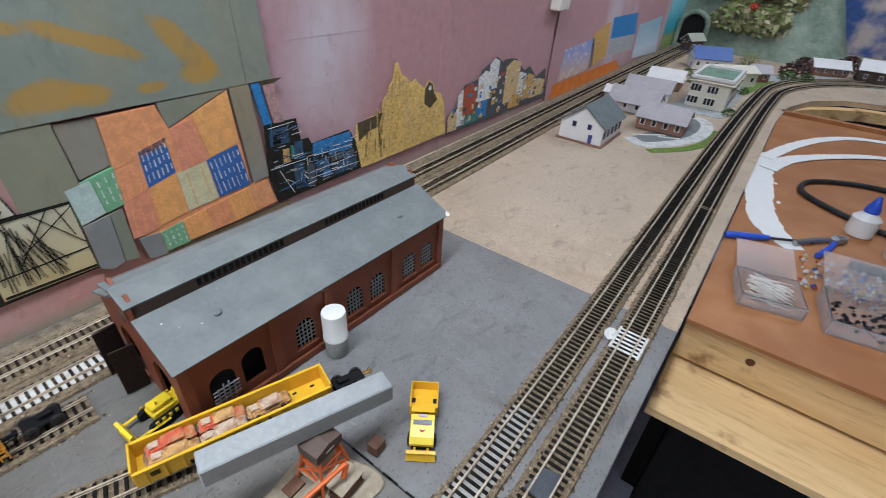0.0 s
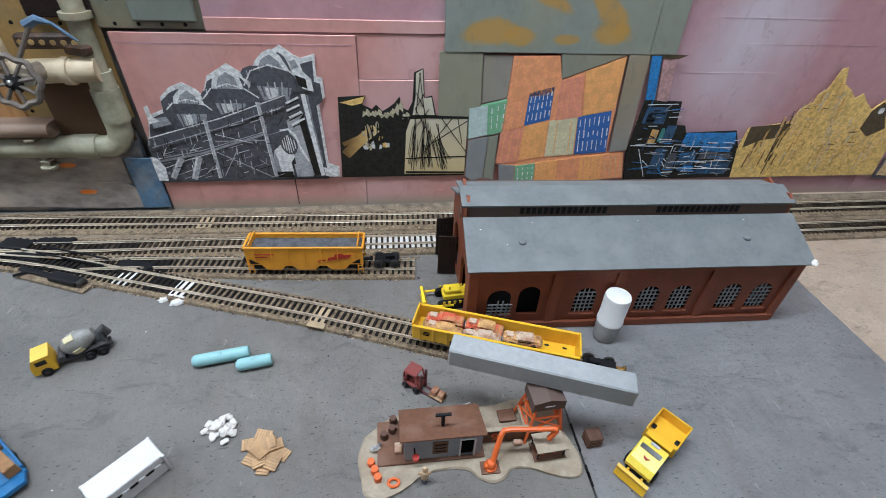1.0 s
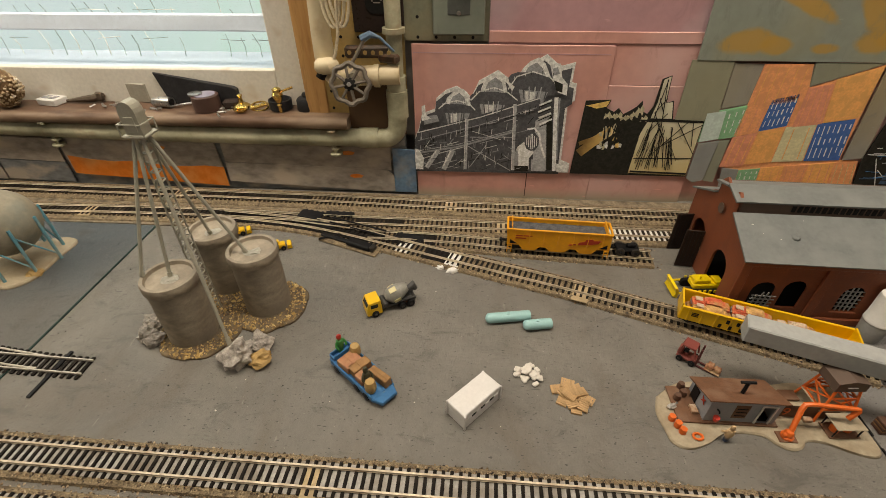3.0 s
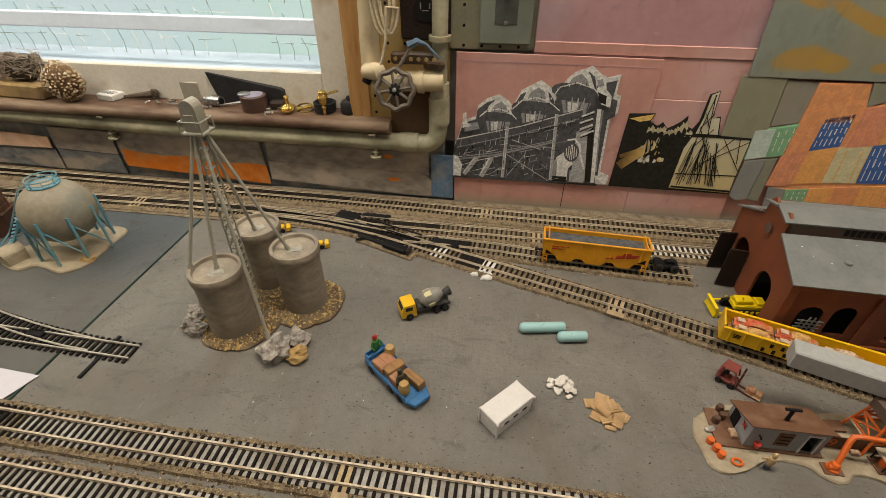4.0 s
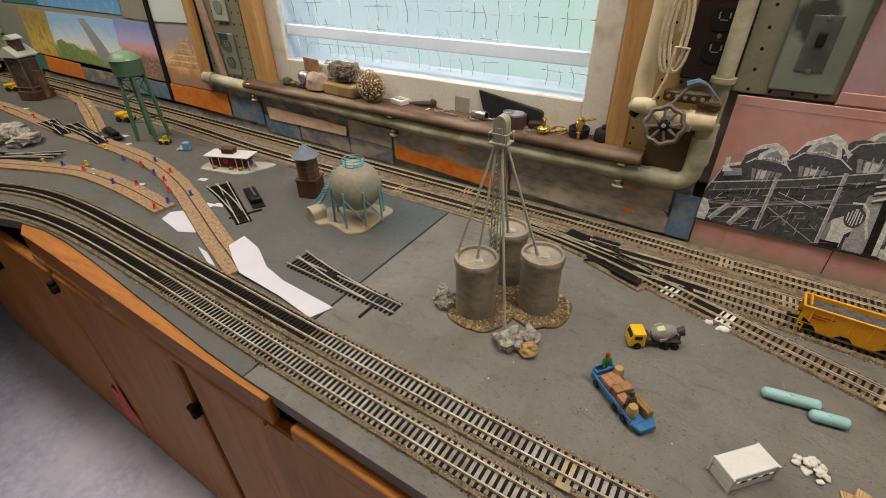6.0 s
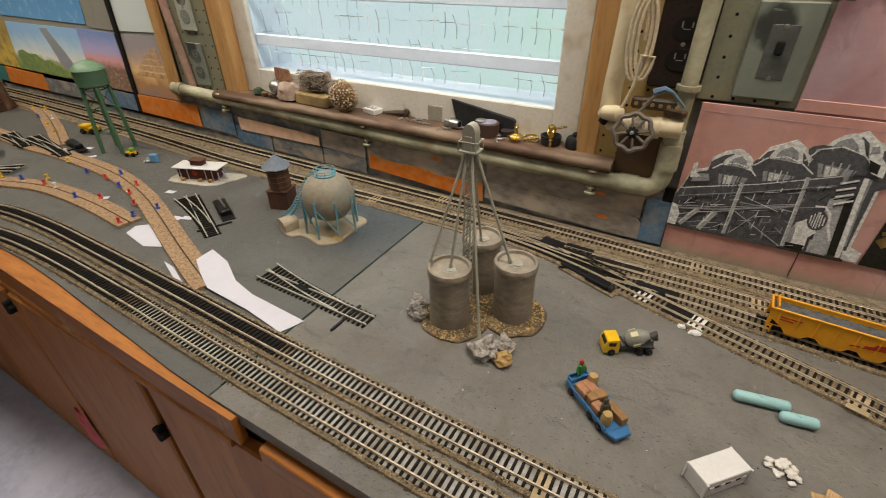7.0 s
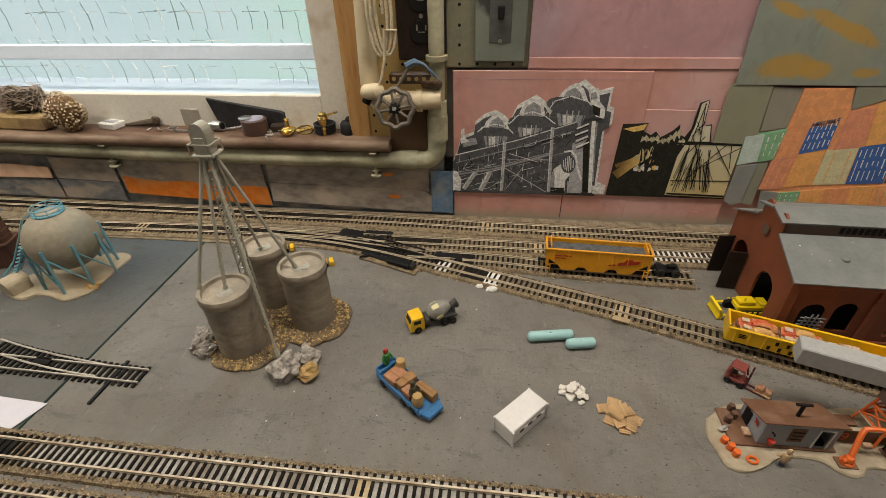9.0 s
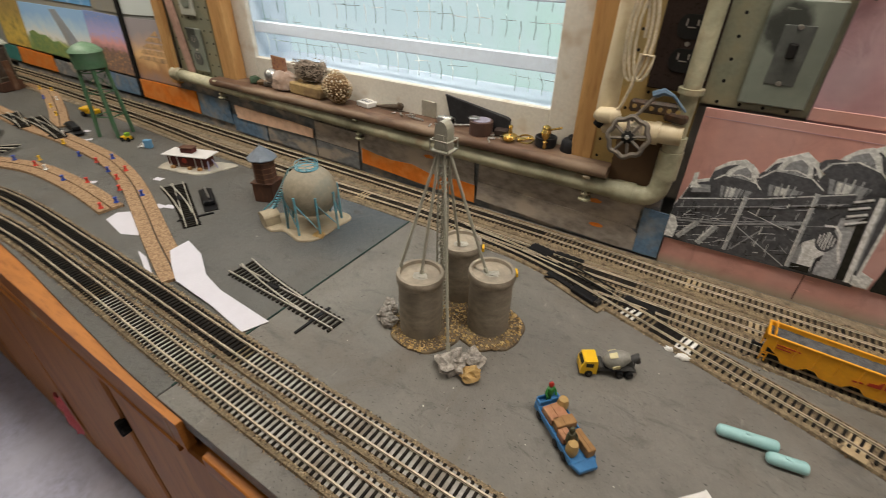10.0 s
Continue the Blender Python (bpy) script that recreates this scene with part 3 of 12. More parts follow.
FRONT_A = [(2.94, -1.9), (2.92, -1.2), (2.84, -0.88), (2.68, -0.69), (2.46, -0.582), (2.2, -0.552), (1.6, -0.543), (0.74, -0.546), (0.3, -0.541), (-0.35, -0.533), (-0.64, -0.524), (-0.88, -0.521), (-1.05, -0.534), (-1.21, -0.575), (-1.36, -0.67), (-1.49, -0.81), (-1.58, -1.0), (-1.62, -1.9)]
track("straight track with black sleepers on gravel roadbed", FRONT_B, (-1.08, 0.92), True, [(-0.36, 0.62, "bed_grey"), (-1.4, -0.37, "bed_black")], stones=44, span=(-1.2, 1.1))
track("straight track with black sleepers on gravel roadbed along the table edge", FRONT_A, (-1.12, 0.88), True, [(-0.62, 0.30, "bed_grey"), (0.775, 0.80, "bed_grey"), (-1.4, -0.63, "bed_black")], stones=44, span=(-1.2, 1.1))
track("main track against the backdrop with brown sleepers", [(-2.9, -0.25), (-2.72, -0.09), (-2.5, -0.03), (-1.6, -0.022), (-0.96, -0.027), (-0.24, -0.035), (0.06, -0.044), (0.43, -0.052), (1.0, -0.050), (2.2, -0.05), (3.1, -0.06)], None, True, [(-2.7, -0.16, "bed_black")], brown=True, rail="rail_dark", stones=9, span=(-0.9, 1.0), wide=0.026)
track("second main track with brown sleepers beside the backdrop track", [(-2.84, -0.3), (-2.62, -0.14), (-2.4, -0.078), (-1.41, -0.078), (-0.92, -0.098), (-0.43, -0.090), (-0.25, -0.092), (-0.12, -0.097), (0.06, -0.099), (0.15, -0.1005), (0.35, -0.105), (1.0, -0.106), (2.2, -0.1), (3.1, -0.11)], None, True, [(0.26, 0.41, "bed_white"), (-2.5, 0.0, "bed_black")], brown=True, rail="rail_dark", stones=9, span=(-0.9, 1.0), wide=0.026)
track("curving siding with black sleepers that leads under the gondola", [(-0.30, -0.0925), (-0.18, -0.106), (-0.09, -0.127), (0.0, -0.156), (0.065, -0.177), (0.1465, -0.2035), (0.2235, -0.2285), (0.2815, -0.250), (0.3185, -0.264), (0.3755, -0.285), (0.4275, -0.3045), (0.4665, -0.319), (0.5365, -0.343)], (-0.05, 0.54), True, [(-0.02, 0.03, "bed_white"), (-0.30, -0.03, "bed_black"), (0.03, 0.085, "bed_black")], stones=26, rail="rail_dark")
track("short siding with black sleepers under the yellow hopper car", [(-0.055, -0.1345), (0.0, -0.135), (0.0745, -0.1385), (0.15, -0.146), (0.21, -0.151), (0.345, -0.1585)], (0.04, 0.35), True, [(-0.03, 0.05, "bed_black")], stones=26, rail="rail_dark")

# ---- the backdrop wall ----
def sprayed_card(name, col, second, foot, lo=0.5, hi=0.72, scale=5.0, spots=(), spray=(0.5, 0.27, 0.035)):
    """Painted cardboard with faint creases, sprayed clouds and overspray along its foot."""
    m, nt, p = nodes_of(name)
    f = noise_node(nt, 60, 6.0)
    c = ramp(nt, f, 0.25, 0.75, dim(col, 0.9), dim(col, 1.1))
    c = blend(nt, ramp(nt, noise_node(nt, scale, 4.0, 0.5, stretch=(1, 1, 0.55)), lo, hi), c, second)
    tc = nt.nodes.new("ShaderNodeTexCoord")
    sep = nt.nodes.new("ShaderNodeSeparateXYZ")
    nt.links.new(tc.outputs["Object"], sep.inputs[0])
    for cx, cz, rx, rz, turn in spots:
        mp = nt.nodes.new("ShaderNodeMapping")
        mp.vector_type = "TEXTURE"
        mp.inputs["Location"].default_value = (cx, 0, cz)
        mp.inputs["Rotation"].default_value = (0, -radians(turn), 0)
        mp.inputs["Scale"].default_value = (rx, 1000, rz)
        ln = nt.nodes.new("ShaderNodeVectorMath")
        ln.operation = "LENGTH"
        nt.links.new(tc.outputs["Object"], mp.inputs[0])
        nt.links.new(mp.outputs[0], ln.inputs[0])
        ad = nt.nodes.new("ShaderNodeMath")
        ad.operation = "MULTIPLY_ADD"
        ad.inputs[1].default_value = 0.7
        nt.links.new(noise_node(nt, 30, 5.0), ad.inputs[0])
        nt.links.new(ln.outputs["Value"], ad.inputs[2])
        c = blend(nt, ramp(nt, ad.outputs[0], 0.80, 1.75, (0.85,) * 3, (0, 0, 0)), c, spray)
    if foot:
        c = blend(nt, ramp(nt, sep.outputs["Z"], 0.003, 0.020, (0.8,) * 3, (0, 0, 0)), c, foot)
    c = blend(nt, ramp(nt, noise_node(nt, 34, 8.0, 0.75, stretch=(1, 1, 0.5), dist=0.8), 0.56, 0.68, (0, 0, 0), (0.5,) * 3), c, dim(col, 0.68))
    c = blend(nt, ramp(nt, noise_node(nt, 150, 3.0, 0.6, stretch=(0.2, 1, 1)), 0.70, 0.74, (0, 0, 0), (0.6,) * 3), c, dim(col, 1.35))
    nt.links.new(c, p.inputs["Base Color"])
    nt.links.new(ramp(nt, f, 0.2, 0.8, (0.36,) * 3, (0.55,) * 3), p.inputs["Roughness"])
    bumped(nt, p, noise_node(nt, 9, 4.0, 0.5), 0.35, 0.010)
    return m


M["pink"] = sprayed_card("mauve_painted_cardboard", (0.58, 0.30, 0.255), (0.63, 0.41, 0.385), (0.33, 0.31, 0.22))
M["pink_b"] = sprayed_card("mauve_sprayed_cardboard", (0.47, 0.27, 0.285), (0.64, 0.56, 0.60), (0.30, 0.24, 0.19), 0.50, 0.74, 4.0, [(0.26, 0.372, 0.20, 0.040, 0), (1.45, 0.385, 0.22, 0.045, 0), (2.1, 0.34, 0.25, 0.06, 0)], (0.09, 0.055, 0.06))
M["olive"] = sprayed_card("grey_olive_card", (0.26, 0.265, 0.20), (0.31, 0.285, 0.18), None)
M["olive_rust"] = sprayed_card("grey_card_with_ochre_spray", (0.26, 0.285, 0.24), (0.31, 0.29, 0.19), None, 0.5, 0.7, 7.0, [(0.448, 0.247, 0.0567, 0.0270, 0), (0.482, 0.243, 0.0378, 0.0195, 0), (0.495, 0.294, 0.0837, 0.0165, -23), (0.592, 0.276, 0.0810, 0.0240, -46), (0.604, 0.249, 0.0405, 0.0255, 0), (0.545, 0.240, 0.0297, 0.0120, 0), (0.425, 0.315, 0.0473, 0.0135, -20)], (0.46, 0.27, 0.055))
M["slate"] = sprayed_card("slate_grey_card", (0.27, 0.275, 0.265), (0.33, 0.27, 0.17), None)


def card(parent, name, outline, y, thick, material, label=""):
    """A flat upright piece: outline in x and height, its back at y."""
    return part(name, Geo().prism(outline, thick, m=Matrix.Translation((0, y, 0)) @ UP), material, parent, label)


def flat(name, rgb, rough=0.5, var=0.18, fine=250, coarse=60, other=None):
    return mat(name, rgb, rough, fine=fine, coarse=coarse, var=var, other=other, bump=0.1)


def bar_between(a, b, w):
    d = Vector((b[0] - a[0], b[1] - a[1]))
    n = Vector((-d.y, d.x)).normalized() * w / 2
    return [(a[0] + n.x, a[1] + n.y), (a[0] - n.x, a[1] - n.y), (b[0] - n.x, b[1] - n.y), (b[0] + n.x, b[1] + n.y)]


back = tagged(new("backdrop"), "mauve painted cardboard sheets fixed to the wall", "backdrop", "", "structure")
for x0, x1, z0, z1, y, key in ((0.002, 0.281, 0, 0.24, -0.001, "pink"), (0.109, 0.392, 0.2395, 0.62, 0.003, "pink_b"), (0.2815, 0.43, 0, 0.187, -0.0005, "pink"), (0.2815, 0.44, 0.1872, 0.242, 0.002, "pink"), (0.1095, 0.392, 0.2425, 0.2570, 0.0005, "pink"),
                               (0.4302, 0.70, 0, 0.62, 0.004, "pink"), (0.7005, 1.10, 0, 0.62, 0.002, "pink_b"), (1.1005, 1.63, 0, 0.62, 0.001, "pink_b"), (1.6305, 2.42, -0.005, 0.62, -0.004, "pink_b"), (2.4205, 3.6, -0.005, 0.62, -0.002, "pink_b")):
    part("cardboard_sheet", Geo().box((x1 - x0, 0.0025, z1 - z0), ((x0 + x1) / 2, y, z0), 0.0005), M[key], back)
part("framing", Geo().box((3.58, 0.038, 0.62), (1.82, 0.028, 0.0)), M["room_wall"], back)
g = Geo()
for z, a, b, y in ((0.228, 0.004, 0.276, -0.0023), (0.198, 0.72, 0.86, 0.0007), (0.236, 0.80, 1.00, 0.0007), (0.268, 0.74, 0.92, 0.0007), (0.172, 1.12, 1.30, -0.0003), (0.262, 1.14, 1.42, -0.0003), (0.300, 1.2, 1.6, -0.0003)):
    g.box((b - a, 0.0006, 0.0012), ((a + b) / 2, y, z))
part("crease", g, M["pink_b"], back)
part("sheet_joint", Geo().box((0.0012, 0.0008, 0.045), (0.1805, -0.0028, 0.004)), mat("dark_sheet_joint", (0.10, 0.05, 0.045), 0.8), back)

# weathered card on the foot of the wall, from the end panels to the pipe corner
strip = tagged(new("low_card_strips"), "weathered painted card strips along the wall foot", "backdrop", "", "structure")
M["orange_card"] = flat("orange_painted_card", (0.74, 0.20, 0.025), 0.5, 0.2, 60, 30, (0.70, 0.28, 0.08))
M["blue_card"] = flat("dull_blue_card", (0.12, 0.20, 0.30), 0.55, 0.4, 90, 16, (0.34, 0.31, 0.26))
M["brown_card"] = mat("grey_brown_weathered_card", (0.34, 0.295, 0.255), 0.7, fine=110, coarse=24, var=0.4, other=(0.50, 0.42, 0.34), lo=0.48, hi=0.66, stretch=(0.5, 1, 1))
M["dark_card"] = mat("dark_grey_card", (0.19, 0.195, 0.20), 0.7, fine=110, coarse=26, var=0.45, other=(0.38, 0.32, 0.26), lo=0.50, hi=0.62, stretch=(0.5, 1, 1))
M["salmon_card"] = flat("salmon_card", (0.80, 0.52, 0.36), 0.6, 0.15, 60, 30, (0.86, 0.60, 0.44))
M["teal_card"] = flat("teal_card", (0.05, 0.22, 0.20), 0.6, 0.2, 60, 30)
part("plank_strip", Geo().box((2.35, 0.012, 0.118), (-1.19, 0.008, 0.0), 0.001), M["dark_card"], strip)
c = card(strip, "card_strip", [(-0.602, 0.022), (-0.327, 0.006), (-0.332, 0.088), (-0.606, 0.092)], -0.001, 0.0025, M["brown_card"], "grey-brown card with an orange lower edge")
wave = [(-0.60, 0.056), (-0.56, 0.050), (-0.52, 0.047), (-0.47, 0.050), (-0.43, 0.041), (-0.39, 0.042), (-0.36, 0.044), (-0.3275, 0.042)]
card(c, "orange_band", [(-0.601, 0.0225), (-0.3275, 0.0065)] + wave[::-1], -0.0036, 0.0006, M["orange_card"], "orange painted band")
card(strip, "card_strip", [(-0.322, 0.052), (-0.040, 0.044), (-0.040, 0.088), (-0.322, 0.092)], 0.0, 0.0022, M["brown_card"])
card(strip, "card_strip", [(-0.323, 0.016), (-0.06, 0.005), (-0.033, 0.007), (-0.034, 0.034), (-0.05, 0.046), (-0.322, 0.051)], -0.0012, 0.0025, M["brown_card"])
card(strip, "card_strip", [(-0.036, 0.006), (0.0005, 0.006), (0.0005, 0.082), (-0.036, 0.084)], -0.003, 0.0022, M["blue_card"], "chipped blue card")
for x, z in ((-0.11, 0.074), (-0.10, 0.033), (-0.43, 0.075)):
    card(strip, "paint_dab", [(x + 0.012 * a, z + 0.004 * b) for a, b in ((-1, -0.2), (-0.4, -0.9), (0.7, -0.7), (1, 0.3), (0.2, 1), (-0.7, 0.6))], -0.0038, 0.0005, M["orange_card"], "dab of orange paint")
for x0, x1, z0, z1, key in ((-0.735, -0.612, 0.004, 0.042, "dark_card"), (-0.735, -0.612, 0.043, 0.085, "brown_card"), (-0.90, -0.74, 0.006, 0.045, "dark_card"), (-1.03, -0.905, 0.006, 0.05, "blue_card"), (-1.165, -1.035, 0.024, 0.082, "blue_card")):
    card(strip, "card_strip", [(x0, z0 + 0.004), (x1, z0), (x1, z1), (x0, z1 + 0.003)], -0.001, 0.002, M[key])
card(strip, "card_strip", [(-1.008, 0.046), (-0.743, 0.048), (-0.741, 0.069), (-0.80, 0.073), (-1.012, 0.078)], -0.0035, 0.002, M["salmon_card"], "torn salmon-coloured card")
card(strip, "card_strip", [(-1.456, 0.031), (-1.173, 0.027), (-1.171, 0.086), (-1.45, 0.082)], -0.0012, 0.0025, M["orange_card"], "bright orange card")
card(strip, "card_strip", [(-1.65, 0.028), (-1.462, 0.03), (-1.458, 0.078), (-1.65, 0.08)], -0.001, 0.002, M["blue_card"])
card(strip, "card_strip", [(-1.995, 0.027), (-1.655, 0.03), (-1.655, 0.074), (-1.995, 0.074)], -0.001, 0.002, M["dark_card"])
card(strip, "card_strip", [(-2.29, 0.029), (-2.0, 0.029), (-2.0, 0.082), (-2.275, 0.086)], -0.001, 0.0025, M["orange_card"], "bright orange card")
card(strip, "card_strip", [(-2.42, 0.032), (-2.295, 0.03), (-2.28, 0.086), (-2.40, 0.084)], -0.001, 0.002, M["teal_card"])

# landscape prints beyond the window
prints = tagged(new("landscape_prints"), "row of glossy landscape prints on the wall", "poster", "", "structure")


def gradient(name, stops, coarse=9, other=None, lo=0.5, hi=0.6, axis="Z", span=(0.08, 0.25), detail=9.0, rag=0.42):
    """Print whose colours run from bottom to top, broken by ragged shapes."""
    m, nt, p = nodes_of(name)
    tc = nt.nodes.new("ShaderNodeTexCoord")
    sep = nt.nodes.new("ShaderNodeSeparateXYZ")
    nt.links.new(tc.outputs["Object"], sep.inputs[0])
    mr = nt.nodes.new("ShaderNodeMapRange")
    mr.inputs["From Min"].default_value, mr.inputs["From Max"].default_value = span
    nt.links.new(sep.outputs[axis], mr.inputs["Value"])
    ad = nt.nodes.new("ShaderNodeMath")
    ad.operation = "MULTIPLY_ADD"
    ad.inputs[1].default_value = rag
    nt.links.new(noise_node(nt, coarse, detail), ad.inputs[0])
    nt.links.new(mr.outputs[0], ad.inputs[2])
    r = nt.nodes.new("ShaderNodeValToRGB")
    els = r.color_ramp.elements
    while len(els) < len(stops):
        els.new(0.5)
    for i, (q, col) in enumerate(stops):
        els[i].position, els[i].color = q, (*col, 1)
    nt.links.new(ad.outputs[0], r.inputs[0])
    c = r.outputs[0]
    if other:
        c = blend(nt, ramp(nt, noise_node(nt, coarse * 3, 6.0), lo, hi), c, other)
    nt.links.new(c, p.inputs["Base Color"])
    p.inputs["Roughness"].default_value = 0.35
    return m


part("board", Geo().box((2.05, 0.02, 0.60), (-2.27, 0.012, 0.02), 0.001), M["slate"], prints)
for outline, m in (
    ([(-1.448, 0.084), (-1.24, 0.087), (-1.238, 0.246), (-1.446, 0.242)], gradient("sunset_print", [(0.0, (0.75, 0.36, 0.18)), (0.22, (0.34, 0.24, 0.22)), (0.42, (0.50, 0.26, 0.12)), (0.62, (0.95, 0.62, 0.30)), (0.8, (0.62, 0.44, 0.36)), (1.0, (0.40, 0.36, 0.38))], 26)),
    ([(-1.682, 0.084), (-1.463, 0.084), (-1.46, 0.242), (-1.652, 0.246)], gradient("city_dusk_print", [(0.0, (0.42, 0.24, 0.13)), (0.45, (0.26, 0.16, 0.15)), (0.6, (0.85, 0.42, 0.42)), (0.75, (0.55, 0.48, 0.78)), (1.0, (0.24, 0.34, 0.68))], 46, (0.85, 0.50, 0.22), 0.62, 0.66, rag=0.2)),
    ([(-2.155, 0.088), (-1.684, 0.086), (-1.654, 0.243), (-2.108, 0.243)], gradient("green_valley_print", [(0.0, (0.72, 0.52, 0.24)), (0.3, (0.26, 0.40, 0.12)), (0.5, (0.42, 0.44, 0.22)), (0.6, (0.92, 0.92, 0.88)), (0.8, (0.62, 0.80, 0.95)), (1.0, (0.34, 0.58, 0.90))], 22)),
    ([(-2.363, 0.09), (-2.158, 0.09), (-2.111, 0.243), (-2.322, 0.248)], gradient("autumn_print", [(0.0, (0.60, 0.36, 0.08)), (0.5, (0.80, 0.56, 0.12)), (1.0, (0.45, 0.30, 0.10))], 14, (0.26, 0.19, 0.07), 0.48, 0.70)),
    ([(-2.13, 0.262), (-1.59, 0.258), (-1.544, 0.45), (-2.10, 0.45)], gradient("sea_print", [(0.0, (0.16, 0.42, 0.74)), (0.6, (0.10, 0.30, 0.62)), (1.0, (0.16, 0.40, 0.72))], 9, (0.42, 0.60, 0.82), 0.54, 0.70, span=(0.26, 0.50))),
    ([(-2.44, 0.262), (-2.135, 0.262), (-2.105, 0.45), (-2.42, 0.45)], M["teal_card"]),
    ([(-1.585, 0.252), (-1.456, 0.250), (-1.42, 0.45), (-1.54, 0.45)], M["slate"]),
    ([(-1.432, 0.250), (-1.246, 0.256), (-1.236, 0.45), (-1.405, 0.45)], gradient("pale_sky_print", [(0.0, (0.58, 0.62, 0.58)), (0.5, (0.70, 0.76, 0.75)), (1.0, (0.60, 0.70, 0.74))], 8, span=(0.2, 0.5))),
):
    card(prints, "print", outline, 0.0015, 0.0015, m)
# shapes within the pictures: a cliff tower over trees, lit terraces, a skyline
M["print_cliff"] = mat("printed_grey_cliff", (0.34, 0.37, 0.42), 0.35, fine=260, coarse=40, var=0.35, other=(0.36, 0.34, 0.32), bump=0, stretch=(1, 1, 0.25))
M["print_trees"] = mat("printed_tree_green", (0.20, 0.32, 0.12), 0.35, fine=170, coarse=50, var=0.5, other=(0.42, 0.44, 0.12), bump=0)
M["print_terrace"] = mat("printed_lit_terrace", (0.78, 0.48, 0.24), 0.35, fine=160, coarse=40, var=0.45, other=(0.34, 0.20, 0.13), bump=0)
M["print_skyline"] = mat("printed_dark_skyline", (0.26, 0.17, 0.14), 0.35, fine=320, coarse=120, var=0.4, other=(0.62, 0.34, 0.16), lo=0.54, hi=0.6, bump=0)
card(prints, "printed_cliff", [(-1.825, 0.110), (-1.735, 0.108), (-1.775, 0.17), (-1.835, 0.236), (-1.882, 0.234), (-1.855, 0.18)], 0.0, 0.0006, M["print_cliff"])
card(prints, "printed_cliff", [(-1.735, 0.108), (-1.692, 0.108), (-1.690, 0.150), (-1.715, 0.142), (-1.728, 0.128)], 0.0, 0.0006, M["print_cliff"])
card(prints, "printed_trees", [(-2.13, 0.090), (-1.86, 0.090), (-1.70, 0.091), (-1.70, 0.112), (-1.74, 0.122), (-1.79, 0.112), (-1.85, 0.122), (-1.90, 0.138), (-1.945, 0.132), (-1.985, 0.150), (-2.03, 0.146), (-2.07, 0.158), (-2.11, 0.150)], 0.0, 0.0009, M["print_trees"])
sky = [(-1.675, 0.088), (-1.468, 0.088), (-1.466, 0.142)]
for k in range(16):
    px = -1.470 - 0.0125 * k
    pz = 0.146 + 0.010 * math.sin(k * 2.3) * (0.4 + 0.6 * (k % 3 == 0)) - 0.0004 * k
    sky += [(px, pz), (px - 0.010, pz)]
card(prints, "printed_skyline", sky, 0.0, 0.0006, M["print_skyline"])
for k, (a, b, z) in enumerate(((-1.415, -1.255, 0.140), (-1.398, -1.262, 0.157), (-1.372, -1.268, 0.174), (-1.352, -1.272, 0.191), (-1.318, -1.280, 0.207))):
    card(prints, "printed_terrace", [(a, z), (b, z), (b - 0.006, z + 0.0125), (a + 0.024, z + 0.0110), (a + 0.014, z + 0.0060)], 0.0, 0.0006, M["print_terrace"])
card(prints, "batten", [(-1.462, 0.03), (-1.447, 0.03), (-1.408, 0.45), (-1.426, 0.45)], 0.0, 0.006, M["dark"], "dark sloping batten")
card(prints, "batten", [(-1.252, 0.10), (-1.222, 0.10), (-1.205, 0.45), (-1.238, 0.45)], 0.0, 0.012, M["pine_x"], "pine batten")

# peg board, studs and casing beside the window
peg = tagged(new("pegboard"), "tan and grey-green perforated board beside the window", "pegboard", "", "structure")
card(peg, "board", [(-0.158, 0.136), (-0.0085, 0.136), (-0.0085, 0.5), (-0.158, 0.5)], 0.008, 0.003, M["pegboard"])
card(peg, "board", [(-0.008, 0.243), (0.1085, 0.243), (0.1085, 0.5), (-0.008, 0.5)], 0.007, 0.003, M["pegboard_g"])
card(peg, "board", [(-1.215, 0.10), (-1.046, 0.10), (-1.046, 0.5), (-1.215, 0.5)], 0.008, 0.003, M["pegboard_g"])
g = Geo()
for a, b, z0, y in ((-0.155, 0.0, 0.145, 0.0049), (0.005, 0.105, 0.2475, 0.0039), (-1.21, -1.05, 0.11, 0.0049)):
    x = a + 0.006
    while x < b:
        z = z0
        while z < 0.46:
            g.lathe([(0.0022, 0), (0.0022, 0.0006)], 8, m=Matrix.Translation((x, y, z)) @ UP)
            z += 0.0254
        x += 0.0254
part("peg_hole", g, M["dark"], peg)
part("fixing_strip", Geo().box((0.27, 0.03, 0.4), (-0.02, 0.031, 0.1)).box((0.17, 0.03, 0.4), (-1.13, 0.031, 0.1)), M["room_wall"], peg)
for x in (-0.148, -1.018):
    tagged(solo("stud", Geo().box((0.034 if x > -1 else 0.05, 0.03, 0.62), (0, 0, 0), 0.002), M["pine_x"], x, 0.018 if x > -1 else 0.02, 0.128, 0, "orange-brown pine stud beside the window", "stud"), kind="structure")
board = card(peg, "brown_panel", [(-0.098, 0.108), (-0.012, 0.108), (-0.012, 0.190), (-0.098, 0.190)], 0.001, 0.004, mat("brown_panel", (0.13, 0.075, 0.04), 0.6, fine=80, coarse=20, var=0.2), "dark brown panel behind the pipes")
card(peg, "leaning_lath", [(-1.172, 0.105), (-1.150, 0.105), (-1.196, 0.45), (-1.222, 0.45)], 0.003, 0.006, mat("pale_pink_lath", (0.45, 0.28, 0.22), 0.7, fine=60, coarse=12), "pale leaning lath")

